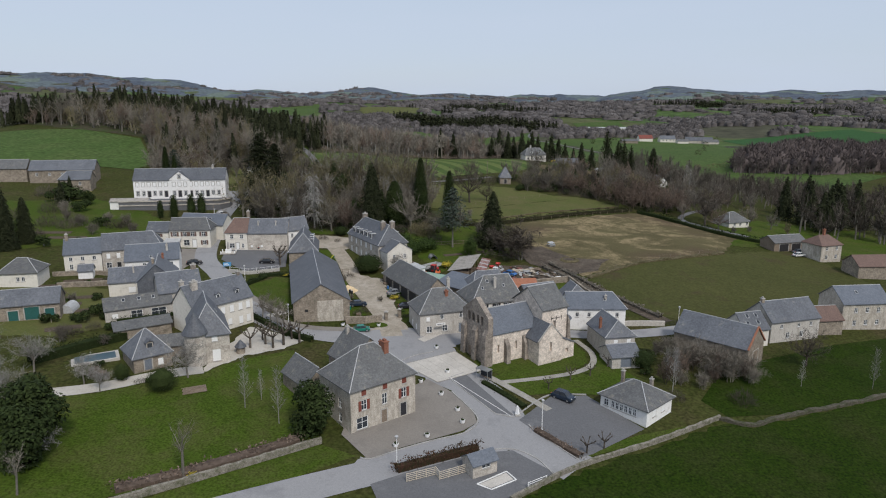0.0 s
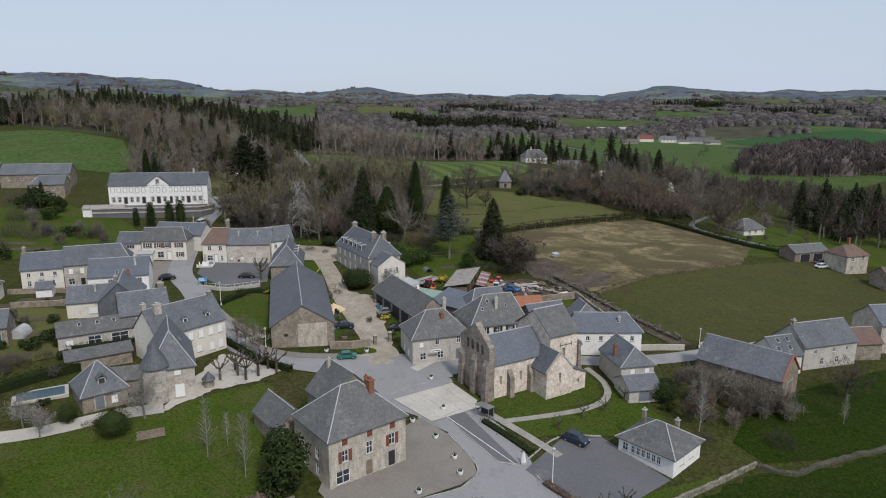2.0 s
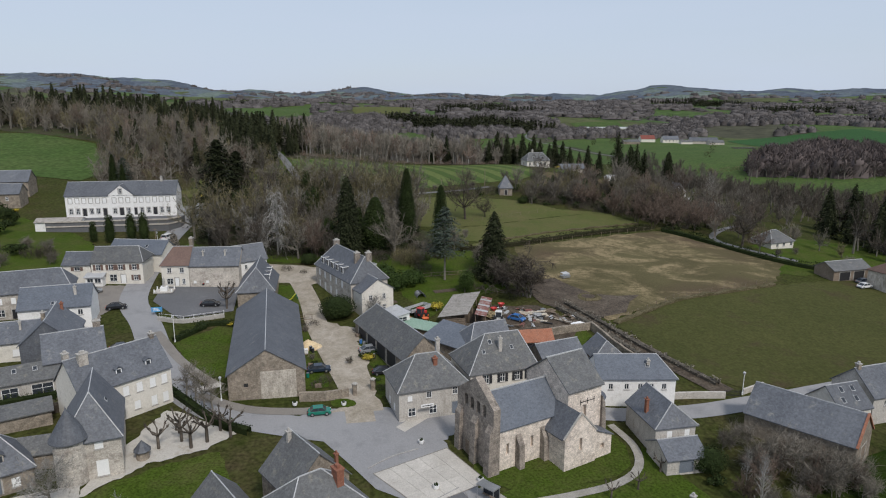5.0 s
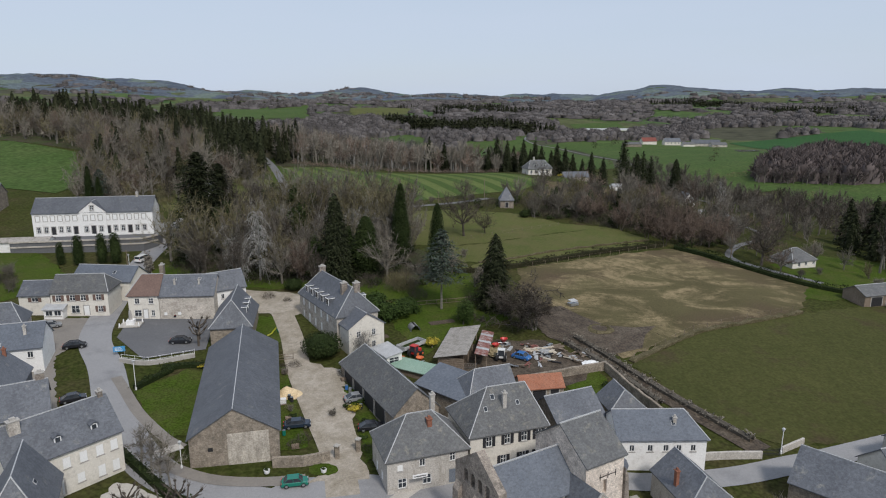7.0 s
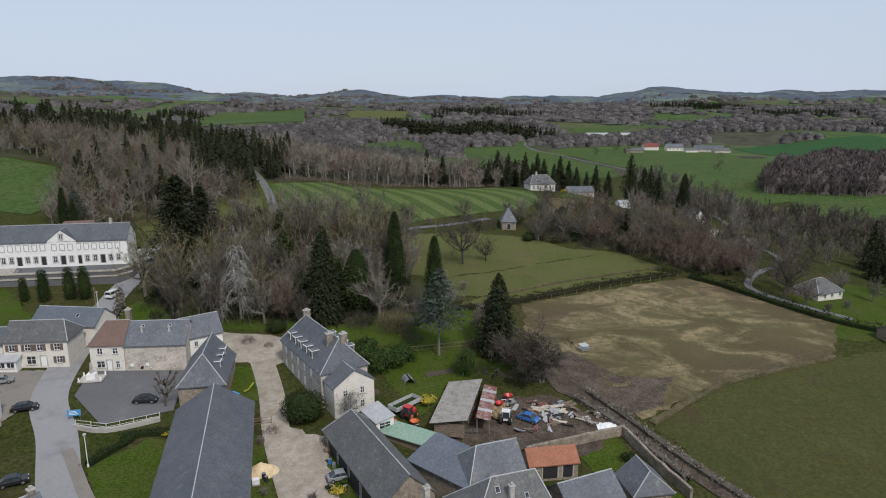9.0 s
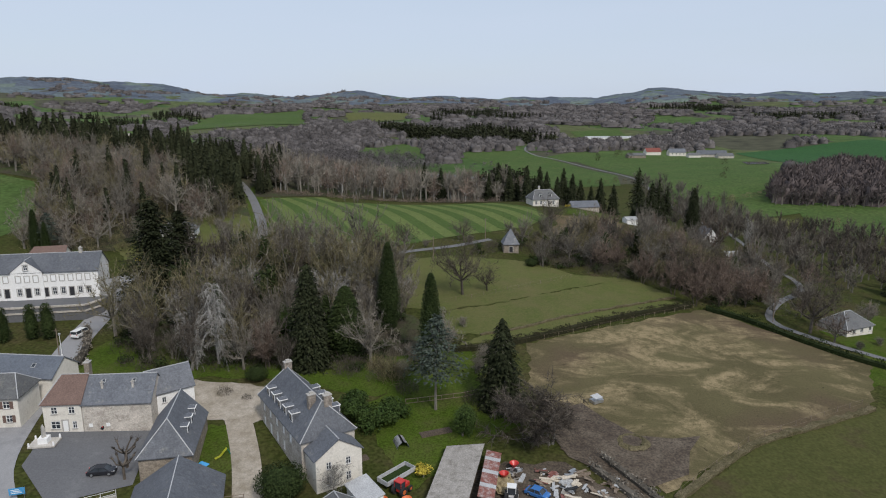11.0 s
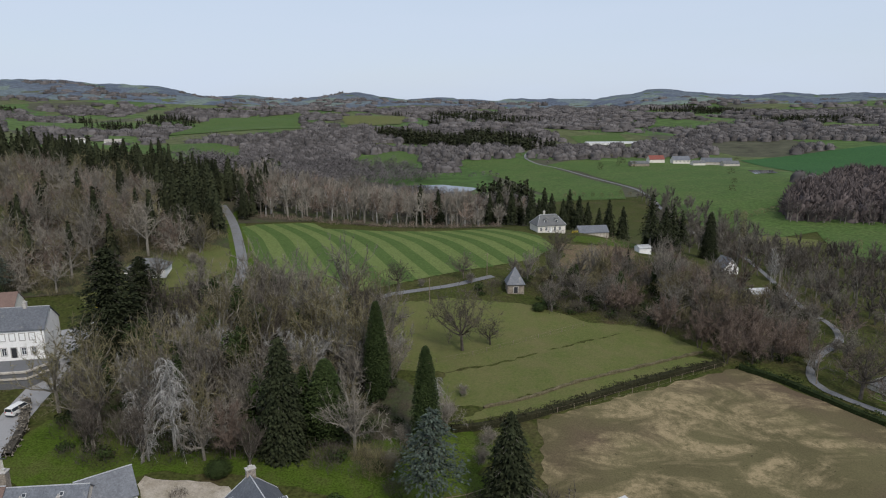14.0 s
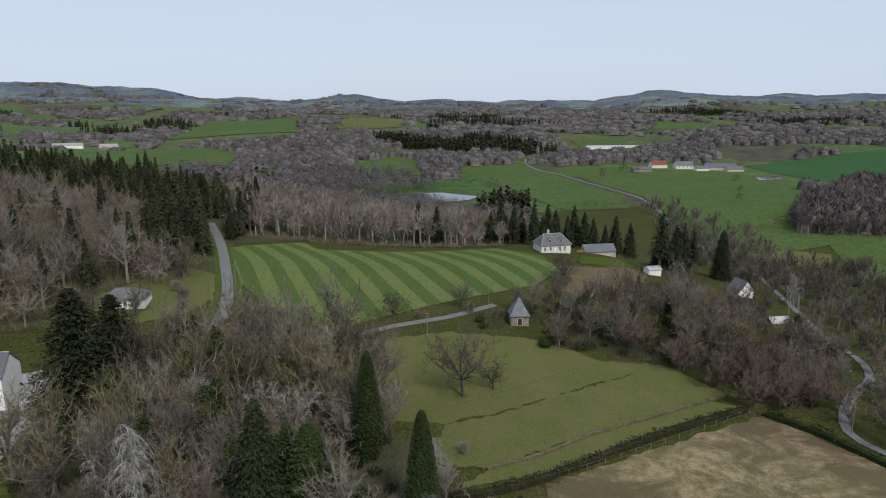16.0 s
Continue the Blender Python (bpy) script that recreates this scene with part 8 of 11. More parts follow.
# valley wood behind the mown field
VAL = [(-84, 402), (-52, 409), (30, 405), (46, 428), (60, 500), (0, 520), (-60, 500), (-100, 470)]
vp = scatter(VAL, 5.6, 31, 0.95, [(46, 395, 24), (66, 400, 14)])
woods("valley_wood", MIDF, vp[::2] + vp[1::4], M_BARK, M_TWIG, "bare grey-brown wood falling to the lake", 0.8, 1.15, 7)
woods("valley_wood_russet", MIDF, vp[3::4], M_TWIG_PALE, M_TWIG_RED, "russet bare trees with pale stems", 0.8, 1.1, 19)
woods("valley_wood_far", FARB, scatter([(60, 500), (80, 560), (50, 640), (-30, 690), (-100, 680), (-150, 600), (-150, 500), (-100, 470), (-60, 500), (0, 520)], 7.0, 33, 0.9), M_BARK, M_TWIG_HAZED, "bare brown woodland round the lake", 0.7, 1.0, 8)
woods("island_wood", FARB, scatter([(-150, 790), (-62, 742), (-20, 775), (8, 790), (-30, 880), (-120, 920), (-170, 870)], 7.5, 34, 0.95), M_BARK, M_TWIG_HAZED, "russet bare wood beyond the lake", 0.8, 1.1, 9)
woods("valley_edge_scrub", SCRUB, [(x + (x * 13) % 3, 402 + (x * 7) % 6) for x in range(-82, 32, 2)], M_TWIG_RED, M_TWIG_RED, "russet bracken and scrub along the field edge", 0.6, 1.1, 20, category="undergrowth")
firrow = [(50, 414), (53, 418), (57, 421), (62, 419), (66, 424), (70, 421), (75, 425), (80, 423), (86, 428), (92, 425), (99, 402), (103, 398), (107, 404), (112, 409), (98, 390), (-4, 418), (4, 421), (28, 420), (33, 424), (38, 418), (42, 422), (95, 396)]
fe = tree_thing("spruce", conifer(71, 18, 5.0, 130, 9, 0.10, 0.36, 0.75, 1.0, 0.45, 0.35, 0.6), 46, 412, 0, 1.0, "dark spruce beside the hilltop villa", "tree", M_NEEDLE, "spruces by the villa")
for i, p in enumerate(firrow):
    again(fe, p[0], p[1], i * 47, 0.75 + 0.06 * ((i * 5) % 7))
for i, (x, y) in enumerate(((71, 343), (150, 262), (156, 268), (162, 272), (168, 280), (150, 276), (160, 290), (172, 292), (-147, 250), (-150, 262), (146, 284), (153, 298), (164, 300), (177, 284), (184, 296))):
    again(fe, x, y, i * 61, (0.5, 0.95, 1.05, 1.1, 1.0, 0.9, 1.0, 1.1, 0.55, 0.5, 0.9, 1.0, 1.1, 1.0, 1.1)[i])

# right-hand slope below the villa
RW = [(34, 300), (50, 296), (70, 286), (84, 272), (96, 276), (104, 290), (118, 306), (122, 338), (104, 342), (96, 366), (66, 346), (44, 334), (22, 322), (14, 314), (24, 306)]
clr = [(28, 314, 6), (26, 306, 6), (24, 300, 5), (62, 356, 10), (70, 372, 10), (112, 330, 6), (116, 362, 9), (115, 352, 8), (112, 342, 8), (109, 331, 8), (86, 378, 6), (50, 337, 3)] + [(101 + (y - 262) * 0.35, y, 3.2) for y in range(258, 286, 5)]
rp = scatter(RW, 6.4, 41, 0.75, clr)
stock2 = [tree_thing("bare_tree", NEAR[(0, 2, 4, 3, 4)[i]], rp[i][0], rp[i][1], 30 * i, 0.6, ("bare brown tree on the slope", "bare russet tree on the slope", "bare budding tree with olive tint", "bare grey-brown tree of several stems", "low bushy bare tree on the slope")[i], "tree", (M_TWIG, M_TWIG_RED, M_TWIG_OLIVE, M_TWIG, M_TWIG)[i], "trees on the slope") for i in range(5)]
for p in rp[5:]:
    big = 1.25 if (p[0] * 3 + p[1] * 5) % 7 < 2 else 1.0
    again(rng_.choice(stock2), p[0], p[1], rng_.uniform(0, 360), big * rng_.uniform(0.5, 0.9), rng_.uniform(0.85, 1.1))
for i, (x, y) in enumerate(((96, 266), (98, 272), (99, 279), (105, 285), (111, 295), (116, 302), (120, 310), (125, 318), (134, 366), (110, 277), (116, 284), (122, 296), (128, 306), (132, 318), (134, 330), (137, 345), (105, 268), (106, 262), (118, 262), (124, 268), (128, 258), (104, 250), (131, 250), (139, 300), (141, 312), (96, 284), (90, 276))):
    again(stock2[i % 5], x, y, i * 67, 0.46 + 0.05 * ((i * 3) % 6))
tall_pine = tree_thing("pine", conifer(72, 26, 5.2, 80, 16, 0.34, 0.3, 0.72, 0.9, 0.5, 0.4, 0.25), 90.5, 379.5, 0, 1.0, "tall dark pine with a bare lower stem", "tree", M_NEEDLE, "tall pines")
for i, (x, y, s_) in enumerate(((98, 384, 0.8), (103, 389, 0.86), (108, 392, 0.78), (94, 391, 0.72))):
    again(tall_pine, x, y, i * 77, s_)
# dark twigs put the shade below the slope trees into the colour
woods("slope_undergrowth", SCRUB, scatter(RW, 3.4, 65, 0.8, clr), M_TWIG_DARK, M_TWIG_DARK, "brown thicket, coloured dark for shade below the slope trees", 0.8, 1.4, 66, category="undergrowth")
woods("slope_bramble", BRAMBLE, scatter(RW, 5.0, 67, 0.7, clr), M_LEAF_DARK, M_LEAF_DARK, "dark bramble and ivy on the slope", 0.8, 1.4, 68, category="undergrowth")
RV = [(122, 300), (150, 296), (210, 300), (240, 380), (220, 446), (166, 450), (142, 470), (136, 400), (142, 366), (136, 330)]
woods("right_valley_wood", MIDF, scatter(RV, 7.4, 43, 0.8, clr), M_BARK, M_TWIG_DARK, "bare trees and scrub on the valley side", 0.6, 0.95, 10)
woods("right_road_wood", MIDF, scatter([(124, 330), (150, 330), (190, 520), (185, 640), (168, 660), (150, 560), (128, 470), (112, 440), (120, 400)], 7.6, 48, 0.7, [(123, 398, 6), (120, 365, 12), (118, 350, 10)]), M_BARK, M_TWIG, "bare wood hiding the country road", 0.6, 0.95, 16)
BEECH = [dome(31, 13, 6.4, 6, 3, 70, 3.4), dome(32, 14.5, 6.0, 6, 3, 70, 3.4), dome(33, 11.5, 6.8, 6, 3, 70, 3.0)]
woods("beech_wood", BEECH, scatter([(232, 540), (285, 525), (420, 560), (470, 700), (390, 735), (330, 670), (268, 604)], 7.6, 45, 0.97), M_BARK, M_BEECH, "dense purple-brown wood on a rounded rise", 0.8, 1.15, 11, smooth=True)
rim_ = np.random.default_rng(46)
beech_rim = []
for (x0, y0), (x1, y1) in (((268, 604), (232, 540)), ((232, 540), (285, 525)), ((285, 525), (420, 560))):
    n_ = int(math.hypot(x1 - x0, y1 - y0) / 3.6)
    beech_rim += [(x0 + (x1 - x0) * i / n_ + rim_.uniform(-2, 2), y0 + (y1 - y0) * i / n_ + rim_.uniform(-7, 0)) for i in range(n_)]
woods("beech_wood_edge", MIDF, beech_rim, M_BARK, M_BEECH, "purple-brown bare trees rimming the wood", 0.75, 1.1, 19)
woods("right_edge_wood", MIDF, scatter([(138, 246), (200, 236), (330, 330), (330, 420), (240, 380), (212, 300), (160, 292), (140, 266)], 7.6, 47, 0.9, [(131, 246, 12)]), M_BARK, M_TWIG_DARK, "dark bare wood at the valley edge", 0.8, 1.15, 12)
hedge_far = [(170 + i * 9, 452 + 3 * math.sin(i)) for i in range(7)] + [(168 + i * 3.0, 462 + i * 6.5) for i in range(12)] + [(188 + i * 5.5, 530 + i * 3.6) for i in range(10)] + [(158 - i * 7, 640 + i * 2) for i in range(8)] + [(112 + i * 15, 975 + (i % 3) * 4) for i in range(12)]
woods("farm_trees", FARB, [(222, 905), (228, 912), (218, 898), (262, 968), (285, 972), (312, 966), (340, 960), (372, 930), (225, 860), (180, 830), (268, 700), (240, 640), (300, 780)], M_BARK, M_THORN, "dark trees round the far farm", 0.5, 0.95, 28)
woods("hedge_trees", FARB, hedge_far, M_BARK, M_TWIG_OLIVE, "straggling hedgerow trees", 0.4, 0.6, 13)

# far country: woods in patches out to the ridges, fields left open between them
rng_f = np.random.default_rng(77)
FAR_FIELDS = [[(126, 895), (177, 965), (245, 960), (360, 910), (332, 690), (238, 550), (185, 530), (163, 590), (178, 700), (160, 860)], [(15, 950), (112, 970), (150, 850), (172, 715), (155, 632), (98, 645), (74, 800)], [(395, 985), (640, 1065), (605, 855), (453, 752), (383, 785)],
              [(-650, 1335), (-465, 1395), (-290, 1140), (-255, 920), (-400, 890), (-565, 1080)], [(-110, 1005), (-53, 1082), (-8, 985), (-26, 900), (-94, 935)], [(-575, 1535), (-645, 2185), (-447, 2385), (-295, 1640), (-500, 1555)], [(-305, 2200), (-96, 2550), (-80, 1785), (-250, 1985)], [(255, 1395), (365, 1425), (350, 1240), (255, 1250)],
              [(-150, 780), (-61, 695), (-12, 697), (40, 716), (50, 748), (10, 780), (-63, 745)], [(220, 890), (390, 880), (390, 990), (220, 990)], [(325, 870), (390, 860), (380, 800), (330, 800)], [(-720, 1320), (-560, 1380), (-560, 1440), (-720, 1400)]]
FAR_FIELDS += [[(-945, 2147), (-1140, 2860), (-1097, 3028), (-843, 2228)], [(412, 1151), (472, 1168), (561, 1120), (500, 1053), (415, 1038)], [(-1379, 2292), (-978, 1767), (-766, 1397), (-761, 1314)], [(-223, 936), (-188, 963), (-163, 839), (-191, 841)], [(-620, 1090), (-290, 1010), (-185, 640), (-430, 620)], [(240, 870), (400, 860), (400, 1000), (240, 1000)]]


def far_points(r0, r1, gap, share):
    """Tree places in a sector, on a shaken grid, where the land is wooded."""
    pts = []
    for r in np.arange(r0, r1, gap):
        n = int(math.radians(78) * r / gap)
        a_ = np.radians(-39 + 78 * (np.arange(n) + rng_f.uniform(-0.45, 0.45, n)) / n)
        rr_ = r + rng_f.uniform(-0.45, 0.45, n) * gap
        pts.append(np.stack([rr_ * np.sin(a_), rr_ * np.cos(a_)], 1))
    P = np.concatenate(pts)
    x, y = P[:, 0], P[:, 1]
    big = 1 + 0.9 * np.clip((np.hypot(x, y) - 900) / 1800, 0, 1)
    patch = np.sin(x / 83 / big + 2 * np.sin(y / 190)) + np.sin(y / 71 / big + 1.7 * np.sin(x / 150) + 1) + 0.8 * np.sin((x + y) / 47) + 0.6 * np.sin((x - 2 * y) / 113)
    ok = patch > share
    for a, b in ((163, 560), (172, 630), (178, 700), (168, 780), (153, 862), (136, 905), (124, 940), (122, 1001), (140, 1060), (160, 1120), (195, 1210), (230, 1300)):
        ok &= np.hypot(x - a, y - b) > 26
    # trees stand back from the near side of a field, too
    return np.array([(px, py) for px, py, k in zip(x, y, ok) if k and not any(in_poly(pl, px, py) or in_poly(pl, px * 1.05, py * 1.05) or in_poly(pl, px * 1.11, py * 1.11) for pl in FAR_FIELDS)])


near_far, far_far = far_points(640, 1450, 12.0, -0.75), far_points(1450, 2950, 27.0, -0.7)
CLUMP = [dome(34, 9.5, 7.4, 6, 3, 54, 2.6), dome(35, 11, 6.8, 6, 3, 54, 2.6), dome(39, 8, 8.0, 6, 3, 54, 2.4)]
COPSE = [dome(54, 10, 17, 7, 3, 36, 4.6), dome(55, 12, 15, 7, 3, 36, 4.6), dome(56, 8, 19, 7, 3, 36, 4.2)]


def is_fir(P):
    return np.sin(P[:, 0] / 140 + 1) + np.sin(P[:, 1] / 100 + 2) + 0.5 * np.sin((P[:, 0] + P[:, 1]) / 37) > 1.35


nf_, ff_ = is_fir(near_far), is_fir(far_far)
woods("far_woods", CLUMP, near_far[~nf_], M_BARK, M_TWIG_HAZED, "bare grey-brown woods over the rolling country", 0.75, 1.2, 14, smooth=True)
woods("distant_woods", COPSE, far_far[~ff_], M_BARK, M_TWIG_HAZED, "bare woods on the distant slopes", 0.7, 1.3, 16, smooth=True)
woods("far_firs", FIRF, np.concatenate([near_far[nf_] + d for d in ((0, 0), (6, 5), (-5, 3))] + [far_far[ff_] + d for d in ((0, 0), (11, 6), (-9, 8))]), M_BARK, M_NEEDLE_WOOD, "dark conifer plantations in the distance", 0.7, 1.2, 15)
hp_ = far_points(2990, 4300, 60.0, 0.1)
hp_ = hp_[(hp_[:, 0] < 300) | (hp_[:, 1] < 3300)]
woods("hill_woods", COPSE, hp_, M_BARK, M_TWIG_HAZED, "dark woods along the ridges of the far hills", 0.9, 1.6, 26, smooth=True)
# hedgerows between far fields
hr = []
for k in range(46):
    x0, y0 = rng_f.uniform(-900, 1100), rng_f.uniform(760, 2300)
    a = rng_f.uniform(-0.5, 0.5) + (1.4 if k % 3 == 0 else 0)
    for j in range(int(rng_f.uniform(10, 26))):
        px_, py_ = x0 + math.cos(a) * j * 8 + rng_f.normal(), y0 + math.sin(a) * j * 8 + rng_f.normal()
        if not any(in_poly(pl, px_, py_) for pl in FAR_FIELDS):
            hr.append((px_, py_))
woods("far_hedgerows", FAR2, hr, M_BARK, M_TWIG_HAZED, "hedgerow trees dividing far fields", 0.35, 0.7, 71)


# ---- hedges, walls, kerbs ----
def hedge(name, pts, w, h, leaf, label, n=26, seed=1, size=0.3, category="hedge", ragged=0.1):
    """A hedge: leaf sprays all over a long uneven body, with stems beneath."""
    rng = np.random.default_rng(seed)
    line = smooth_line(pts, 1.0)
    out = ([], [], [])
    for p in line:
        g = zt(p.x, p.y)
        if rng.random() < 0.5:
            tri_tube(out, (p.x, p.y, g - 0.2), (p.x, p.y, g + h * 0.6), 0.05, 0.03, 3)
        hh = h * (1 + rng.uniform(-ragged, ragged) * 1.5)
        for _ in range(n):
            u, v = rng.uniform(-0.5, 0.5), rng.uniform(0.05, 1)
            if rng.random() < 0.5:
                v = 1 - abs(rng.normal(scale=0.07))
            else:
                u = math.copysign(0.5 - abs(rng.normal(scale=0.08)), u)
            q = np.array((p.x + rng.uniform(-0.6, 0.6) + u * w * rng.choice((-1, 1)) * 0.7, p.y + rng.uniform(-0.6, 0.6) + u * w * 0.7, g + v * hh))
            d = rng.normal(size=3) + np.array((0, 0, 0.4))
            shard(out, q, d / np.linalg.norm(d), size * rng.uniform(0.6, 1.6), size * 0.5, rng)
    v, f, k = finish(out)
    e = empty_at(name, line[0].x, line[0].y, zt(line[0].x, line[0].y), 0, label, category)
    off = np.array((line[0].x, line[0].y, zt(line[0].x, line[0].y)))
    for nm, sl, m in (("stems", k == 0, M_BARK), ("foliage", k == 1, leaf)):
        used, inv = np.unique(f[sl], return_inverse=True)
        if len(used):
            o = np_mesh(nm, v[used] - off, inv.reshape(-1, 3), [m], tone=np.repeat(rng.random(len(used) // 3 + 1), 3)[: len(used)])
            o.parent = e
    # dense heart of the hedge
    bm = bmesh.new()
    prev = None
    nr = sides(line)
    for p, s in zip(line, nr):
        g = zt(p.x, p.y)
        ring = [bm.verts.new(Vector((p.x + s.x * u * w, p.y + s.y * u * w, g + z)) - Vector(off)) for u, z in ((-0.42, -0.2), (-0.42, h * 0.72), (0, h * 0.85), (0.42, h * 0.72), (0.42, -0.2))]
        if prev:
            for j in range(4):
                bm.faces.new((prev[j], prev[j + 1], ring[j + 1], ring[j]))
        prev = ring
    part("heart", bm, leaf, e)
    return e


bank("stone_wall_1", [(9.5, 85.5), (21, 94.6), (36, 103.0), (50, 111.6)], 0.45, 0.9, M_WALLSTONE, "old grey rubble wall along the meadow", "wall", rough=0.08, step=1.0)
bank("stone_wall_2", [(50, 111.6), (55, 109.8), (64, 113.8), (90, 123.8), (125, 140)], 0.9, 0.6, M_MOSSWALL, "tumbled dry stone wall overgrown with brown grass", "wall", rough=0.22, step=1.2)
bank("stone_wall_3", [(-62, 68), (-42, 81.5), (-33, 88), (-20, 97.6)], 0.5, 1.1, M_WALLSTONE, "grey rubble wall along the lawn", "wall", rough=0.07, step=1.0)
bank("stone_wall_4", [(-23.4, 147.2), (-19, 147.8), (-15.2, 149.4)], 0.5, 1.7, M_STONE, "stone court wall with pale coping", "wall", rough=0.05)
bank("stone_wall_5", [(16.5, 174.6), (26, 178.4), (34.6, 181.6)], 0.55, 1.8, M_STONE, "stone wall round the farm garden", "wall", rough=0.08, soft=False)
bank("stone_wall_6", [(42.6, 152.2), (47, 152.8), (53, 153.2)], 0.4, 1.3, M_RENDER, "grey rendered lane wall", "wall", rough=0.02)
bank("stone_wall_7", [(57, 154.8), (62, 157.6)], 0.4, 1.1, M_RENDER, "long grey lane wall", "wall", rough=0.02)
bank("stone_wall_8", [(-97, 158.6), (-90, 161.4), (-84, 163.6)], 0.5, 1.4, M_STONE, "terrace wall of the vegetable garden", "wall", rough=0.06)
bank("stone_wall_9", [(-103, 167.2), (-92, 170.6), (-84, 168.0)], 0.5, 1.2, M_STONE, "low stone garden wall", "wall", rough=0.06)
bank("stone_wall_10", [(13, 245.4), (24, 250.2), (35, 257), (55, 267.2), (72, 276.4)], 0.8, 0.55, M_BANK, "low tumbled wall grown over with brown grass", "wall", rough=0.2, step=1.4)
bank("stone_wall_11", [(-60.8, 179.0), (-55, 178.2), (-47.4, 182.4)], 0.35, 0.9, M_GRANITE, "low granite wall of the car park", "wall", rough=0.02)
bank("yard_wall", [(-3.4, 181.4), (0.4, 179.2), (3.8, 177.2), (5.4, 175.6)], 0.4, 1.2, M_RENDER, "low curved pale wall of the farm yard", "wall", rough=0.04)
bank("stone_wall_12", [(34.6, 181.6), (37.6, 172), (40.6, 164.5)], 0.55, 1.9, M_STONE, "tall rubble wall along the farm lane", "wall", rough=0.1, soft=False)
bank("field_bank", [(41, 185.2), (60, 200.4), (76, 208), (92, 215.6)], 1.5, 0.55, M_BANK, "rough grass bank between the fields", "bank", rough=0.3, step=1.3)
for i, ps in enumerate(([(-13.3, 94.1), (-11.7, 93.8), (-7.9, 96.5), (-2.6, 99.8), (3.3, 103.0), (5.6, 106.4), (5.0, 110.0), (1.2, 117)], [(12.4, 108.8), (9.0, 109.6), (0.6, 122.4), (3.6, 125.0)], [(16.8, 92.6), (14.6, 96.6), (10.6, 98.9), (5, 97.4)], [(21.4, 96.8), (15.4, 104.6), (14.6, 106.6)], [(12.6, 109.4), (19.6, 117.4), (27, 118.4)], [(-9.6, 128.6), (-6.4, 131.8), (-2.4, 134.2)])):
    bank("kerb_%d" % (i + 1), ps, 0.20, 0.22, M_KERB, "pale granite street kerb", "kerb", step=1.0, soft=i not in (1, 3))
hedge("copper_hedge", [(-7.4, 91.0), (-1, 94.6), (5.2, 97.9)], 1.3, 1.5, M_LEAF_RED, "clipped copper and green hedge beside the street", 70, 2, 0.24, ragged=0.2)
hedge("field_hedge", [(6, 236.6), (14, 238.4), (26, 243.6), (52, 258.5), (74, 269.6)], 1.6, 1.5, M_THORN, "ragged dark thorn hedge along the brown field", 40, 3, 0.34, ragged=0.3)
hedge("corner_hedge", [(78, 268), (86, 261.6), (96, 248), (106, 237.6), (122, 228.4)], 1.9, 1.5, M_LEAF_DARK, "uneven dark hedge along the road side of the field", 30, 4, 0.36, ragged=0.4)
hedge("court_hedge", [(-47.4, 149.4), (-42, 144.6), (-35, 138.8), (-29, 136.2)], 1.3, 1.4, M_LEAF_DARK, "dark clipped hedge round the gravel court", 26, 5, 0.25)
hedge("garden_hedge", [(-79, 117.5), (-75.6, 121.9), (-72.4, 126.1), (-67.4, 131.8)], 2.2, 2.1, M_LEAF_DARK, "thick dark green garden hedge", 26, 6, 0.28)
hedge("brown_hedge", [(-67.6, 135.2), (-64.2, 137.6), (-60.6, 140.2)], 1.6, 1.8, M_TWIG_DARK, "brown beech hedge below the lean-to", 26, 15, 0.25)
hedge("terrace_hedge", [(-72.5, 138.6), (-66, 142.4), (-61.5, 145.0)], 1.4, 1.5, M_LEAF_DARK, "dark green hedge on the garden terrace", 26, 16, 0.25)
hedge("street_hedge", [(-53.2, 168.6), (-49.6, 176.2)], 1.3, 1.1, M_LEAF_DARK, "clipped green hedge above the lawn", 26, 17, 0.24)
hedge("lane_hedge", [(31.5, 196), (37, 186), (44, 172.4), (53.4, 157.6)], 1.3, 1.0, M_TWIG, "rough brown hedge along the farm lane", 18, 7, 0.4, ragged=0.3)
hedge("lane_hedge", [(29, 193), (35.4, 182.8), (41.6, 169)], 1.3, 1.1, M_TWIG, "rough brown hedge beside the farm garden", 18, 8, 0.4, ragged=0.3)
hedge("verge_shrubs", [(7.4, 121.2), (11, 117), (14.6, 112.4)], 1.4, 0.7, M_LEAF_DARK, "low planted shrubs along the footpath", 24, 9, 0.22)
hedge("verge_shrubs", [(15.6, 104.8), (18.6, 101.4), (22, 97.6)], 1.4, 0.8, M_TWIG_RED, "low reddish shrubs beside the car park", 22, 10, 0.22)
hedge("pool_hedge", [(-66, 115.4), (-62.4, 113.2)], 1.8, 1.7, M_TWIG_RED, "brown beech hedge before the cottage", 24, 11, 0.25)
hedge("lawn_shrubs", [(-46, 82.5), (-38, 87.4), (-28, 94.6), (-24, 98)], 2.4, 0.8, M_TWIG_RED, "low brown shrubs along the park wall", 22, 12, 0.35, ragged=0.5)
hedge("car_park_shrubs", [(-51.6, 176.6), (-46.4, 178.4), (-42, 177.6)], 1.8, 1.0, M_LEAF_DARK, "green shrubs below the car park", 24, 13, 0.28)
hedge("scrub_hedge", [(-84, 246), (-79, 236), (-76, 226)], 1.8, 1.4, M_TWIG, "bare scrub along the climbing street", 22, 14, 0.45, ragged=0.4)

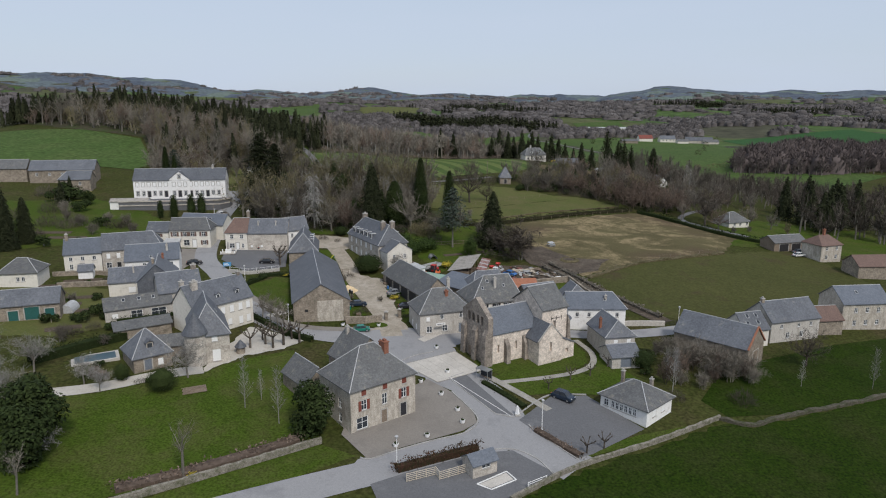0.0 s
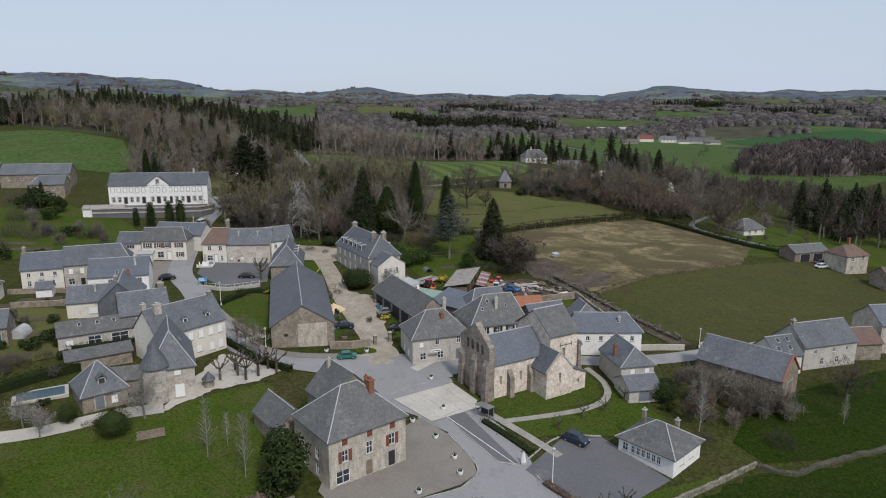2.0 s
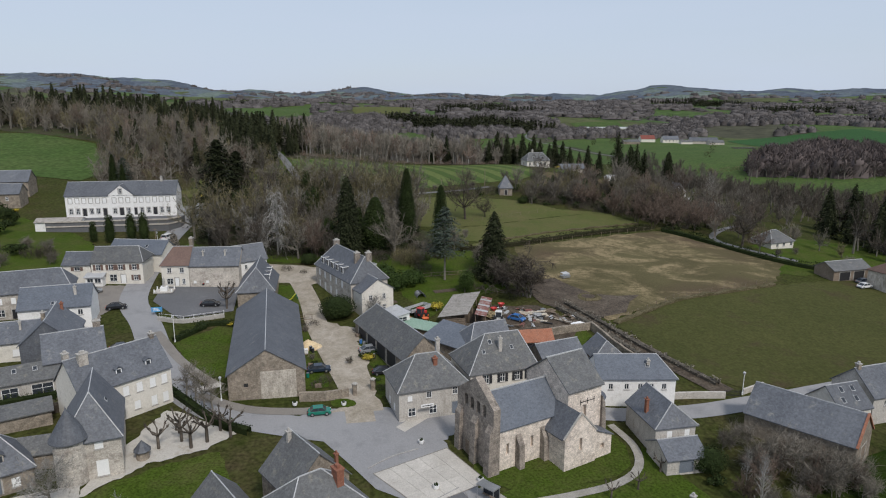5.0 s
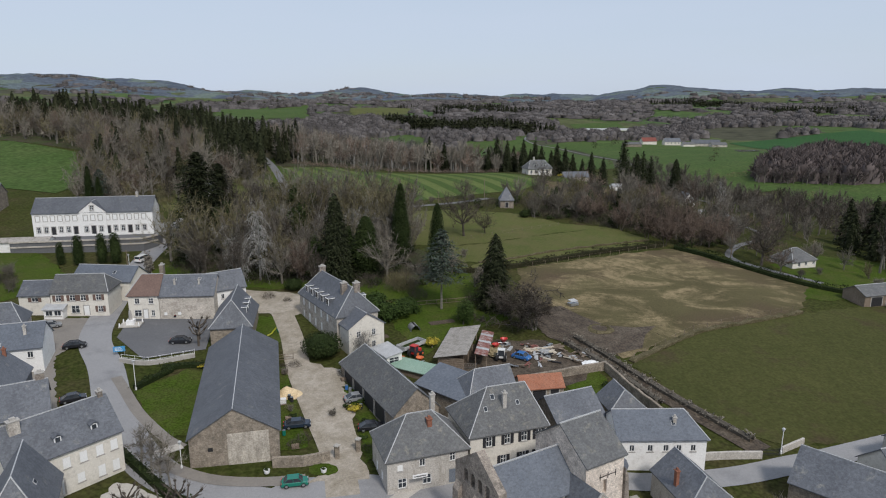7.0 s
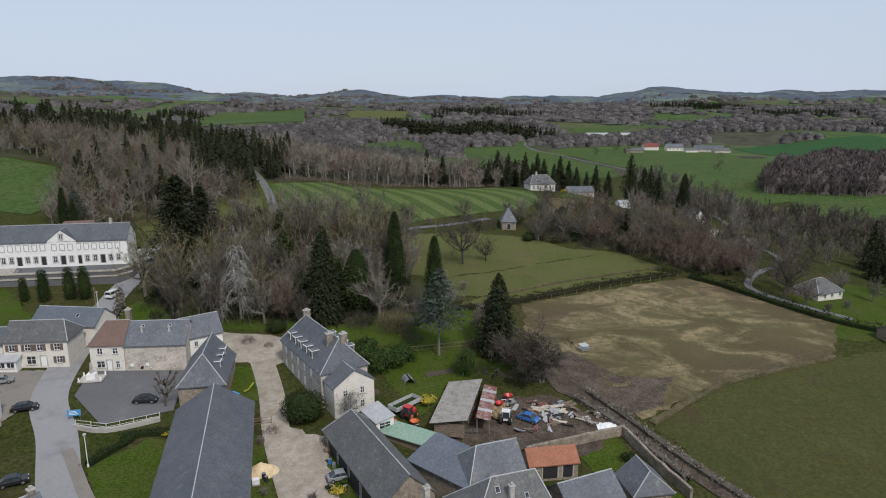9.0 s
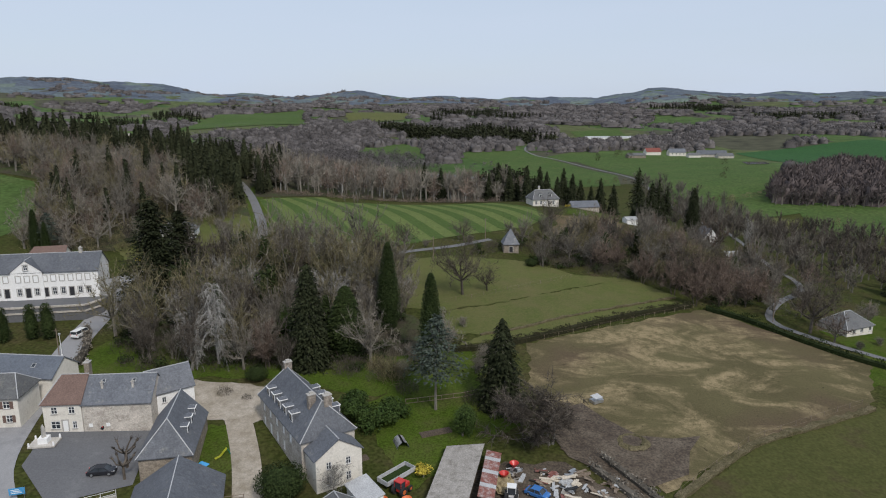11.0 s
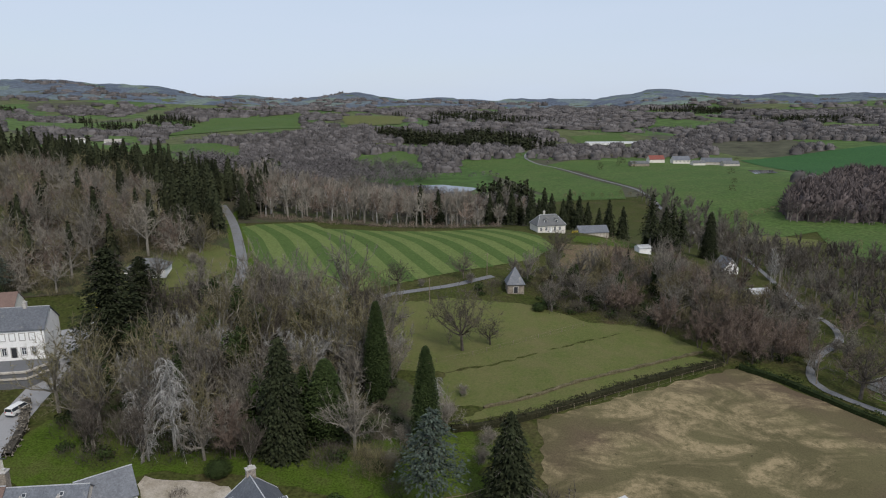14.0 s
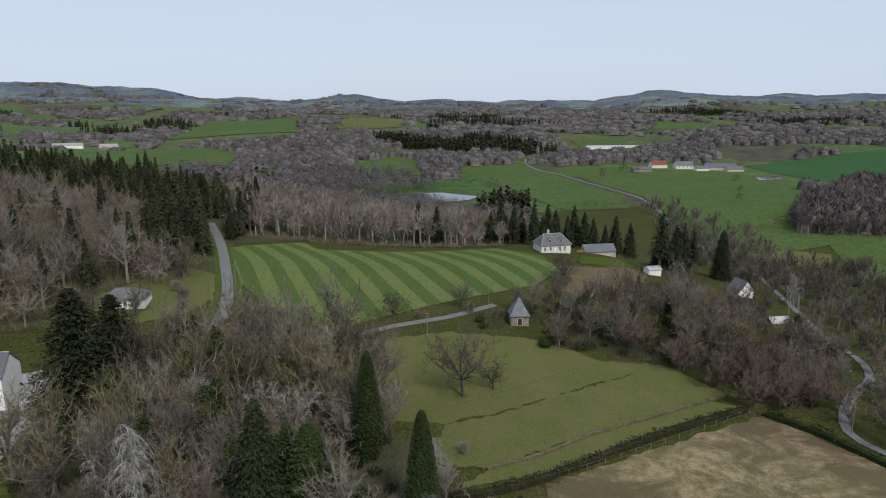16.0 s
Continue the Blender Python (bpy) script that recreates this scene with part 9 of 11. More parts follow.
# ---- garden and street trees ----
pol = tree_thing("pollard_tree", pollard(81, 5.4), -41, 131, 0, 1.0, "hard-pruned plane tree with knuckled bare branches", "tree", M_TWIG_DARK, "pollarded trees", bark=M_TWIG_DARK)
for i, (x, y, s) in enumerate(((-38.4, 133.2, 1.05), (-36.4, 131.6, 1.1), (-34.6, 133.4, 1.15), (-33.6, 136.6, 1.0), (-31.6, 135.2, 1.05), (-39.6, 135.4, 0.95), (25, 124, 0.62), (29.4, 126.2, 0.62), (34, 130.6, 0.66), (20, 119.8, 0.6), (23.2, 98.8, 0.68), (26.4, 100.4, 0.66), (-49.4, 190.6, 1.2), (-48.4, 187.4, 1.1))):
    again(pol, x, y, i * 53, s)
plane = tree_thing("young_tree", bare_tree(82, 8, 0.3, 5, 700, 0.022, upright=1.0, fork=0.35, depth=2), -42.6, 146.4, 0, 1.0, "slim bare street tree in the court hedge", "tree", M_TWIG, "court trees")
for i, (x, y) in enumerate(((-40.4, 144.6), (-38.2, 142.6), (-36.2, 141.2))):
    again(plane, x, y, i * 70, 0.95)
def spire(seed, H, R, boughs, twigs, stem=0.075):
    """A slim young tree: a straight stem with fine ascending branches and hair-thin twigs."""
    rng = np.random.default_rng(seed)
    out = ([], [], [])
    tri_tube(out, (0, 0, -0.3), (0.05, 0.05, H * 0.5), stem, stem * 0.7, 6)
    tri_tube(out, (0.05, 0.05, H * 0.5), (0, 0.1, H), stem * 0.7, 0.012, 4)
    for i in range(boughs):
        u = 0.18 + 0.8 * (i + rng.random()) / boughs
        w = i * 2.39996 + rng.normal(scale=0.3)
        r = R * (1.1 - 0.85 * u) * rng.uniform(0.6, 1.1)
        a = np.array((0.04, 0.05, H * u))
        e = a + np.array((math.cos(w) * r, math.sin(w) * r, r * rng.uniform(0.9, 1.7)))
        tri_tube(out, a, e, 0.028, 0.01, 3)
        for _ in range(twigs):
            p = a + (e - a) * rng.uniform(0.25, 1)
            d = (e - a) / np.linalg.norm(e - a) * 0.8 + rng.normal(scale=0.5, size=3)
            shard(out, p, d / np.linalg.norm(d), rng.uniform(0.3, 0.9), 0.011, rng)
    return finish(out)


birch = tree_thing("birch", spire(83, 9.5, 1.7, 44, 16), -35, 106.8, 0, 1.0, "slender pale birch on the park lawn", "tree", M_TWIG_PALE, "birches", bark=M_TWIG_PALE)
again(birch, -28, 102.4, 90, 1.05)
again(birch, 72, 125.4, 150, 0.6)
again(birch, 86.6, 125.6, 20, 0.9)
again(birch, 45, 126.6, 60, 0.7)
again(birch, -33, 110, 210, 0.6)
again(birch, 125.8, 348.8, 30, 1.5)
again(birch, 129, 352, 130, 1.3)
again(birch, 44.5, 121, 10, 0.95)
again(birch, 46, 124, 90, 0.8)
garden = tree_thing("garden_tree", bare_tree(84, 8.5, 0.6, 9, 2600, 0.016, fork=0.28, tl=0.9), -48.5, 116.3, 0, 1.0, "spreading bare garden tree beside the drive", "tree", M_TWIG_PALE, "garden trees")
again(garden, -65.4, 111.4, 70, 0.72)
again(garden, -61.4, 109.0, 140, 0.6)
again(garden, -72, 100, 40, 1.0)
again(garden, -80, 106, 90, 1.15)
again(garden, -86, 114, 10, 1.2)
again(garden, -76, 114, 200, 1.0)
again(garden, -14, 184.6, 20, 0.75)
again(garden, -60, 88, 120, 0.8)
tall = tree_thing("lopped_tree", bare_tree(85, 10, 0.12, 4, 420, 0.02, upright=1.5, fork=0.5, depth=2), -38, 86.4, 0, 1.0, "tall lopped tree with upright bare stems", "tree", M_TWIG, "lopped trees")
again(tall, -58, 80, 80, 0.75)
oak = tree_thing("oak", bare_tree(86, 18, 0.62, 10, 3200, 0.036, fork=0.2), 9.5, 272.6, 0, 1.12, "wide bare oak standing in the meadow", "tree", M_TWIG_DARK, "field oaks", bark=M_TWIG_DARK)
again(oak, 77.8, 134.7, 40, 0.58)
again(oak, 101, 256, 100, 1.15)
again(oak, 16.8, 276, 20, 0.5)
again(oak, 48, 352, 250, 0.8)
again(oak, -9, 316, 300, 0.62)
again(oak, 12, 327, 30, 0.6)
again(oak, -24, 303, 60, 0.66)
again(oak, 76, 284, 160, 0.9)
again(oak, 88, 288, 10, 0.85)
maple = tree_thing("olive_tinted_tree", bare_tree(87, 13, 0.55, 8, 3600, 0.035, fork=0.2), 84, 300, 0, 1.0, "rounded tree with olive-gold opening buds", "tree", M_TWIG_OLIVE, "budding trees")
again(maple, 76, 308, 90, 1.1)
again(maple, 92, 292, 200, 0.9)
again(maple, 96, 304, 60, 0.85)
again(maple, 88, 312, 40, 0.85)
again(maple, 50, 316, 10, 0.6)
mud_tree = tree_thing("spreading_tree", bare_tree(88, 12, 0.8, 9, 5200, 0.035, fork=0.12, multi=4, droop=0.25), 22.5, 200, 0, 1.2, "huge spreading bare tree beside the muddy field", "tree", M_TWIG_DARK, "spreading trees")
mud_tree.scale = (1.75, 1.75, 1.3)
again(mud_tree, 17, 207, 120, 0.5)
scrub = tree_thing("scrub_bush", bare_tree(89, 5, 0.7, 7, 1100, 0.022, fork=0.12, multi=4), 52, 134, 0, 1.0, "bare grey scrub beside the old barn", "bush", M_TWIG, "scrub bushes")
for i, (x, y, s) in enumerate(((50.5, 130.5, 1.5), (54, 132, 1.6), (57.5, 128.4, 1.5), (61, 128.8, 1.3), (56, 131.6, 1.3), (60, 128.6, 1.25), (58, 126, 1.1), (50, 137.4, 1.1), (48, 131, 0.95), (54, 127.4, 1.1), (62, 126, 1.0), (46, 137, 0.9), (47, 124, 0.7), (51, 122.6, 0.8), (9, 250, 0.7), (3, 246, 0.9), (6, 242, 0.8), (13, 232, 1.0), (11, 226, 1.0), (-4, 232, 1.1), (-6, 224, 0.9), (14, 322, 0.9), (30, 326, 1.0), (40, 334, 0.8), (-34, 316, 0.9), (-40, 321, 0.9), (-2, 318, 0.7), (-56, 330, 0.7), (-76, 330, 1.1), (-80, 336, 1.0), (-72, 322, 1.0), (-110, 225, 1.0), (-118, 228, 0.9), (-124, 220, 1.1), (-132, 226, 1.0), (-104, 214, 0.9), (-115, 210, 1.0), (-138, 236, 1.2), (-98, 146, 0.7), (-88, 150, 0.6), (-92, 152, 0.6), (-70, 128, 0.6), (-79, 128, 0.8), (108, 246, 0.6), (116, 250, 0.6), (128, 240, 0.8), (100, 278, 0.9), (112, 284, 1.0), (-82, 90, 1.3), (-90, 96, 1.4), (-76, 84, 1.2), (-22, 202, 0.5), (-28, 176, 0.4), (-24, 163, 0.35), (-16.5, 162, 0.4))):
    again(scrub, x, y, i * 47, s)
ball = tree_thing("topiary_ball", leafy(91, 4.7, 2.95, 6500, 0.12), -51.0, 111.0, 0, 1.0, "large clipped dark green topiary ball", "topiary", M_TOPIARY, "topiary")
drum = tree_thing("topiary_drum", leafy(92, 3.6, 1.6, 3600, 0.11), -59.6, 113.6, 0, 1.0, "clipped dark green topiary drum", "topiary", M_TOPIARY, "topiary")
laurel = tree_thing("laurel_bush", leafy(93, 5.4, 4.3, 4200, 0.28), -22.4, 184.6, 0, 1.0, "large dense dark green laurel", "bush", M_LEAF_DARK, "evergreen bushes")
rhodo = tree_thing("rhododendron", leafy(94, 5.4, 3.8, 3000, 0.36, lumps=6), -9.5, 204.6, 0, 1.0, "broad bright green evergreen bush", "bush", M_LEAF, "evergreen bushes")
again(rhodo, -14.0, 208.2, 80, 1.05)
again(rhodo, -6.0, 208.4, 120, 0.8)
again(rhodo, 36, 303, 30, 0.6)
again(laurel, 33, 300, 30, 0.5)
again(laurel, -36, 222, 60, 0.6)
again(laurel, 41.4, 131.6, 60, 0.72)
again(laurel, -99, 142, 60, 0.3)
again(laurel, -76, 141, 60, 0.35)
yew = tree_thing("yew", leafy(95, 7.2, 3.3, 3000, 0.4, lumps=5, base=0.3), -21.8, 100.2, 0, 1.28, "dark drooping yew beside the townhouse", "tree", M_LEAF_DARK, "yews")
again(yew, -60.5, 86.5, 0, 1.35)
again(yew, -62.5, 91.5, 70, 1.5)
again(yew, -66, 97, 150, 1.2)
again(yew, -138, 252, 70, 0.8)
again(yew, -152, 262, 10, 0.9)
shrub = tree_thing("garden_shrub", leafy(97, 2.2, 1.5, 420, 0.32, lumps=4, base=0.05), -78.5, 143.5, 0, 1.5, "dark evergreen garden shrub", "bush", M_LEAF_DARK, "garden shrubs")
shrub2 = tree_thing("garden_shrub", leafy(98, 1.6, 1.2, 380, 0.26, lumps=3, base=0.05), -72.0, 144.6, 0, 1.2, "fresh green garden shrub", "bush", M_LEAF, "garden shrubs")
shrub3 = tree_thing("dry_shrub", scrub_clump(99, 1.7, 1.3, 420, 0.016, 0.8), -70.0, 136.5, 0, 1.0, "bare brown garden shrub", "bush", M_TWIG_DARK, "bare shrubs")
for i, (x, y, k, s) in enumerate(((-72.1, 136, 1, 1.0), (-76, 135.4, 3, 1.2), (-80.9, 138.7, 1, 1.3), (-88.7, 144.1, 2, 1.3), (-83.8, 161.9, 1, 0.8), (-78.2, 132.1, 3, 1.2), (-81, 132.6, 3, 1.4), (-86, 137, 1, 1.2), (-90, 150, 2, 0.8), (-94, 155, 1, 0.7), (-98, 161, 2, 0.7), (-92, 163, 1, 0.6), (-88, 166, 3, 0.9), (-84, 152, 1, 0.9), (-80, 149, 2, 0.9),
        (-134, 219, 3, 3.0), (-126, 223, 3, 2.4), (-117, 222, 1, 1.8), (-112, 220.4, 3, 2.4), (-136, 242, 1, 2.2), (-161, 264, 3, 3.2), (-153, 256, 1, 2.6), (-148, 257, 1, 3.0), (-121, 194, 1, 1.6), (-127, 217, 3, 2.2), (-144, 238, 3, 3.0), (-109, 221, 3, 2.0), (-150, 225, 3, 2.8), (-142, 212, 1, 1.6), (-130, 205, 3, 2.0), (-115, 200, 2, 1.4),
        (-24.2, 151.8, 1, 0.5), (-21.4, 152.6, 3, 0.9), (-20.2, 154.4, 3, 1.0), (-23.2, 161.1, 1, 0.5), (-26.3, 171, 2, 0.6), (-29.2, 179, 3, 0.8), (-27, 180, 3, 0.9), (-15.2, 173.6, 3, 0.8), (-12.3, 166.5, 2, 0.9), (-14.6, 164.4, 1, 0.5), (-17, 177, 3, 0.9), (-9.8, 152.4, 3, 0.8), (-10.6, 155.4, 2, 0.6), (-11, 160, 1, 0.6),
        (4, 196, 2, 0.9), (8, 205, 3, 1.8), (10, 214, 3, 2.0), (-4, 218, 3, 1.8), (-14, 214, 1, 1.0), (22, 214, 3, 2.2), (26, 211, 3, 1.8), (-66, 118.5, 1, 0.7), (-56, 113, 3, 0.8), (-54.6, 113.6, 1, 0.6), (41, 128, 1, 0.8), (44, 118, 3, 1.4), (38, 121, 3, 1.0), (57, 118, 3, 1.8), (30, 168, 2, 0.9), (34, 174, 1, 0.9), (-52, 172, 1, 0.7), (-50.4, 174.6, 1, 0.6), (-41, 216, 3, 1.2), (-36, 214, 3, 0.8))):
    again((shrub, shrub2, shrub3)[k - 1], x, y, i * 41, s)
for i, (x, y, a, l, w) in enumerate(((-97, 160.4, 24, 10, 2.2), (-94, 165.2, 24, 9, 2.0), (-88, 153, 24, 8, 2.4), (-90, 147.4, 24, 9, 2.2), (-82, 145.6, 24, 7, 2.0), (-82, 134.5, 30, 7, 2.4), (-128, 210, 14, 12, 3.0), (-120, 205, 14, 11, 3.0), (2, 203, 20, 6, 2.0), (-12, 194, 30, 5, 1.6))):
    bm = bmesh.new()
    nb = 12
    top = []
    for k in range(nb + 1):
        u = (k / nb - 0.5) * l
        g = zt(x + u * math.cos(radians(a)), y + u * math.sin(radians(a))) - zt(x, y)
        top.append([bm.verts.new((u, v * w, g + z)) for v, z in ((-0.5, -0.1), (-0.42, 0.22), (-0.2, 0.12), (0, 0.24), (0.2, 0.12), (0.42, 0.22), (0.5, -0.1))])
    for p, q_ in zip(top[:-1], top[1:]):
        for k in range(6):
            bm.faces.new((p[k], q_[k], q_[k + 1], p[k + 1]))
    e = empty_at("vegetable_bed", x, y, zt(x, y) + 0.04, a, "dug brown vegetable bed with ridged soil", "garden bed", "vegetable beds")
    part("soil", bm, M_SOIL, e)
forsythia = tree_thing("forsythia", leafy(96, 2.0, 1.4, 600, 0.2, lumps=5, base=0.1), 0.0, 189.8, 0, 1.35, "bright yellow flowering forsythia", "bush", M_YELLOW, "yellow shrubs")
again(forsythia, -36.6, 86.4, 40, 0.6)
again(forsythia, -44.4, 177.6, 40, 0.6)
again(forsythia, -13.0, 163.5, 40, 0.9)
again(forsythia, -92, 296, 40, 1.2)
again(forsythia, 63, 394, 40, 1.0)
again(forsythia, -146, 268, 40, 1.0)


# ---- vehicles ----
def car(name, x, y, ang, paintm, label, L=4.3, W=1.75, Hh=1.45, boxy=0.0, cabin=(0.20, 0.36, 0.70, 0.92)):
    """A car: bodywork, glass, four wheels, lights, bumpers. It points along +x."""
    e = empty_at(name, x, y, zt(x, y) + 0.13, ang, label, "car", "parked cars")
    b = bmesh.new()
    sill, waist = 0.28, Hh * 0.60
    lower = [(-0.5, sill + 0.1), (-0.48, sill), (0.48, sill), (0.5, sill + 0.12), (0.495, waist - 0.16), (0.42, waist - 0.05), (0.5 - cabin[0] - 0.02, waist), (-0.46, waist + 0.02), (-0.5, waist - 0.12)]
    def loop(pts, half):
        return [b.verts.new((u * L, half, z)) for u, z in pts]
    lo, ri = loop(lower, W / 2), loop(lower, -W / 2)
    for i in range(len(lower)):
        j = (i + 1) % len(lower)
        b.faces.new((lo[i], lo[j], ri[j], ri[i]))
    b.faces.new(lo[::-1])
    b.faces.new(ri)
    bmesh.ops.recalc_face_normals(b, faces=b.faces[:])
    bmesh.ops.bevel(b, geom=[ed for ed in b.edges], offset=0.05, segments=1, affect="EDGES")
    part("body", b, paintm, e)
    u0, u1, u2, u3 = 0.5 - cabin[0], 0.5 - cabin[1], 0.5 - cabin[2] - boxy * 0.1, 0.5 - cabin[3]
    b = bmesh.new()
    bt = [(u0, waist - 0.02), (u1, Hh - 0.06), (u2, Hh - 0.06), (u3, waist)]
    lo = [b.verts.new((u * L, W * (0.47 if i in (0, 3) else 0.40), z)) for i, (u, z) in enumerate(bt)]
    ri = [b.verts.new((u * L, -W * (0.47 if i in (0, 3) else 0.40), z)) for i, (u, z) in enumerate(bt)]
    for i in range(3):
        b.faces.new((lo[i], lo[i + 1], ri[i + 1], ri[i]))
    b.faces.new(lo)
    b.faces.new(ri[::-1])
    bmesh.ops.recalc_face_normals(b, faces=b.faces[:])
    part("glasshouse", b, M_GLASS, e, "tinted car windows")
    b = bmesh.new()
    box(b, u2 * L - 0.05, -W * 0.405, Hh - 0.07, u1 * L + 0.05, W * 0.405, Hh)
    um = (u1 + u2) / 2
    for s in (-1, 1):
        for uu, vv in ((u0, u1), (u3, u2), (um, um)):
            pb = bmesh.new()
            beam(pb, (uu * L, s * W * 0.47, waist), (vv * L, s * W * 0.40, Hh - 0.04), 0.045, 4)
            part("pillar", pb, paintm, e)
    bmesh.ops.bevel(b, geom=[ed for ed in b.edges if ed.calc_length() > 0.5], offset=0.02, segments=1, affect="EDGES")
    part("roof", b, paintm, e)
    for sx in (0.31, -0.31):
        for s in (-1, 1):
            b = bmesh.new()
            beam(b, (sx * L, s * (W / 2 - 0.18), 0.31), (sx * L, s * (W / 2 + 0.01), 0.31), 0.32, 14)
            wh = part("wheel", b, M_BLACK, e)
            b = bmesh.new()
            beam(b, (sx * L, s * (W / 2 + 0.005), 0.31), (sx * L, s * (W / 2 + 0.02), 0.31), 0.19, 10)
            part("rim", b, M_METAL, wh)
    for s in (-1, 1):
        b = bmesh.new()
        box(b, L * 0.47, s * W * 0.36 - 0.17, waist - 0.27, L * 0.503, s * W * 0.36 + 0.17, waist - 0.13)
        part("headlight", b, M_CAP, e)
        b = bmesh.new()
        box(b, -L * 0.503, s * W * 0.40 - 0.11, waist - 0.22, -L * 0.48, s * W * 0.40 + 0.11, waist - 0.02)
        part("tail_light", b, P_RED, e)
        b = bmesh.new()
        box(b, u0 * L - 0.25, s * (W / 2 + 0.09) - 0.08, waist - 0.02, u0 * L - 0.12, s * (W / 2 + 0.09) + 0.08, waist + 0.12)
        part("mirror", b, paintm, e)
    for sx in (1, -1):
        b = bmesh.new()
        box(b, sx * L * 0.5 - 0.06, -W * 0.44, sill, sx * L * 0.5 + 0.05, W * 0.44, sill + 0.16)
        part("bumper", b, M_BLACK, e)
    return e


car("car", 22.2, 116.2, -40, P_NAVY, "dark blue estate car in the car park", 4.4, 1.8, 1.7, boxy=1.0)
car("car", -19.2, 143.0, 12, P_GREEN, "small bright green hatchback by the street", 3.8, 1.65, 1.42, boxy=0.6)
car("car", -22.0, 158.2, 12, P_NAVY, "dark blue saloon beside the barn", 4.4)
car("car", -52.6, 188.6, 8, P_BLACK, "black saloon in the village car park", 4.3)
car("car", -58.4, 203.0, 70, P_BLACK, "black hatchback against the stone barn", 3.9, boxy=0.6)
car("car", -72.2, 184.2, 22, P_BLACK, "black car driving on the street", 4.3)
car("car", -82.4, 193.6, 30, P_GREY, "grey estate parked before the cafe", 4.3, boxy=0.7)
car("car", -61.4, 163.2, 30, P_BLACK, "black car beside the street", 4.1)
car("van", -83.4, 242.0, 80, P_WHITE, "white van on the climbing street", 4.8, 1.9, 1.9, boxy=1.0, cabin=(0.12, 0.28, 0.9, 0.99))
car("car", -79.6, 214.6, 15, P_BLACK, "black car behind the cafe", 4.2)
car("car", -76.4, 213.6, 15, P_WHITE, "white hatchback behind the cafe", 4.0, boxy=0.6)
car("car", 18.4, 185.4, -35, P_BLUE, "old blue car in the farm yard", 4.0)
car("car", 118.6, 218.0, 20, P_WHITE, "white car beside the open barn", 4.3)
car("car", 121.0, 222.4, 10, P_GREY, "grey car beside the open barn", 4.3)
car("car", -9.8, 158.2, 10, P_BLACK, "dark car in the cart shed yard", 4.2)
car("car", -13.4, 167.4, 20, P_GREY, "dusty grey car in the cart shed yard", 4.2)


# ---- street furniture ----
def street_lamp(x, y, h, label):
    e = empty_at("street_lamp", x, y, zt(x, y), 0, label, "lamp", "street lamps")
    b = bmesh.new()
    lathe(b, [(0.16, -0.2), (0.16, 0.5), (0.07, 0.6), (0.05, h)], 10)
    part("pole", b, M_PAINT, e)
    b = bmesh.new()
    lathe(b, [(0.0, h - 0.05), (0.16, h), (0.26, h + 0.35), (0.3, h + 0.4), (0.05, h + 0.6), (0.0, h + 0.62)], 12)
    part("lantern", b, M_CAP, e)


for x, y, h in ((-7.4, 92.0, 5.0), (16.6, 104.6, 5.6), (-53.0, 168.4, 5.2), (-82.0, 231.0, 5.0), (56.8, 154.6, 4.0), (-36.4, 145.8, 4.0)):
    street_lamp(x, y, h, "white street lamp post with lantern head")


def planter(x, y):
    e = empty_at("planter", x, y, zt(x, y) + 0.14, 0, "round white concrete planter with low plants", "planter", "white planters")
    b = bmesh.new()
    lathe(b, [(0.30, 0), (0.38, 0.1), (0.46, 0.55), (0.46, 0.62), (0.38, 0.62), (0.36, 0.5), (0.0, 0.5)], 14)
    part("pot", b, M_PAINT, e)
    v, f, k = leafy(int(abs(x * 13)), 0.5, 0.36, 90, 0.14, core=False)
    o = np_mesh("foliage", v, f, [M_LEAF_DARK], tone=np.random.default_rng(4).random(len(v)))
    o.parent = e
    o.location = (0, 0, 0.45)


for x, y in ((-8.0, 97.6), (-3.0, 101.0), (3.0, 106.0), (2.2, 110.0), (-0.8, 115.4), (-4.8, 120.0), (0.4, 124.6), (-15.6, 146.2), (-2.0, 135.6), (-23.8, 145.4), (6.8, 126.6)):
    planter(x, y)

ob_ = empty_at("obelisk", 12.9, 109.6, zt(12.9, 109.6) + 0.1, 10, "small white stone obelisk on a plinth", "monument")
b_ = bmesh.new()
box(b_, -0.45, -0.45, 0, 0.45, 0.45, 0.3)
part("plinth", b_, M_GRANITE, ob_)
b_ = bmesh.new()
lathe(b_, [(0.42, 0.3), (0.16, 1.7), (0.0, 2.0)], 4)
part("shaft", b_, M_PAINT, ob_)

# bus shelter
bs = empty_at("bus_shelter", 7.6, 122.6, zt(7.6, 122.6) + 0.1, -42, "small glazed bus shelter with flat roof", "shelter")
b_ = bmesh.new()
box(b_, -1.5, -0.8, 2.2, 1.5, 0.8, 2.34)
part("roof", b_, M_METAL, bs)
for sx in (-1.4, 1.4):
    for sy in (-0.7, 0.7):
        b_ = bmesh.new()
        beam(b_, (sx, sy, -0.2), (sx, sy, 2.2), 0.05, 6)
        part("post", b_, M_METAL, bs)
b_ = bmesh.new()
box(b_, -1.35, 0.68, 0.3, 1.35, 0.71, 2.0)
part("glass_panel", b_, M_GLASS, bs)
b_ = bmesh.new()
box(b_, -1.2, 0.2, 0.42, 1.2, 0.55, 0.48)
part("bench", b_, M_WOOD, bs)

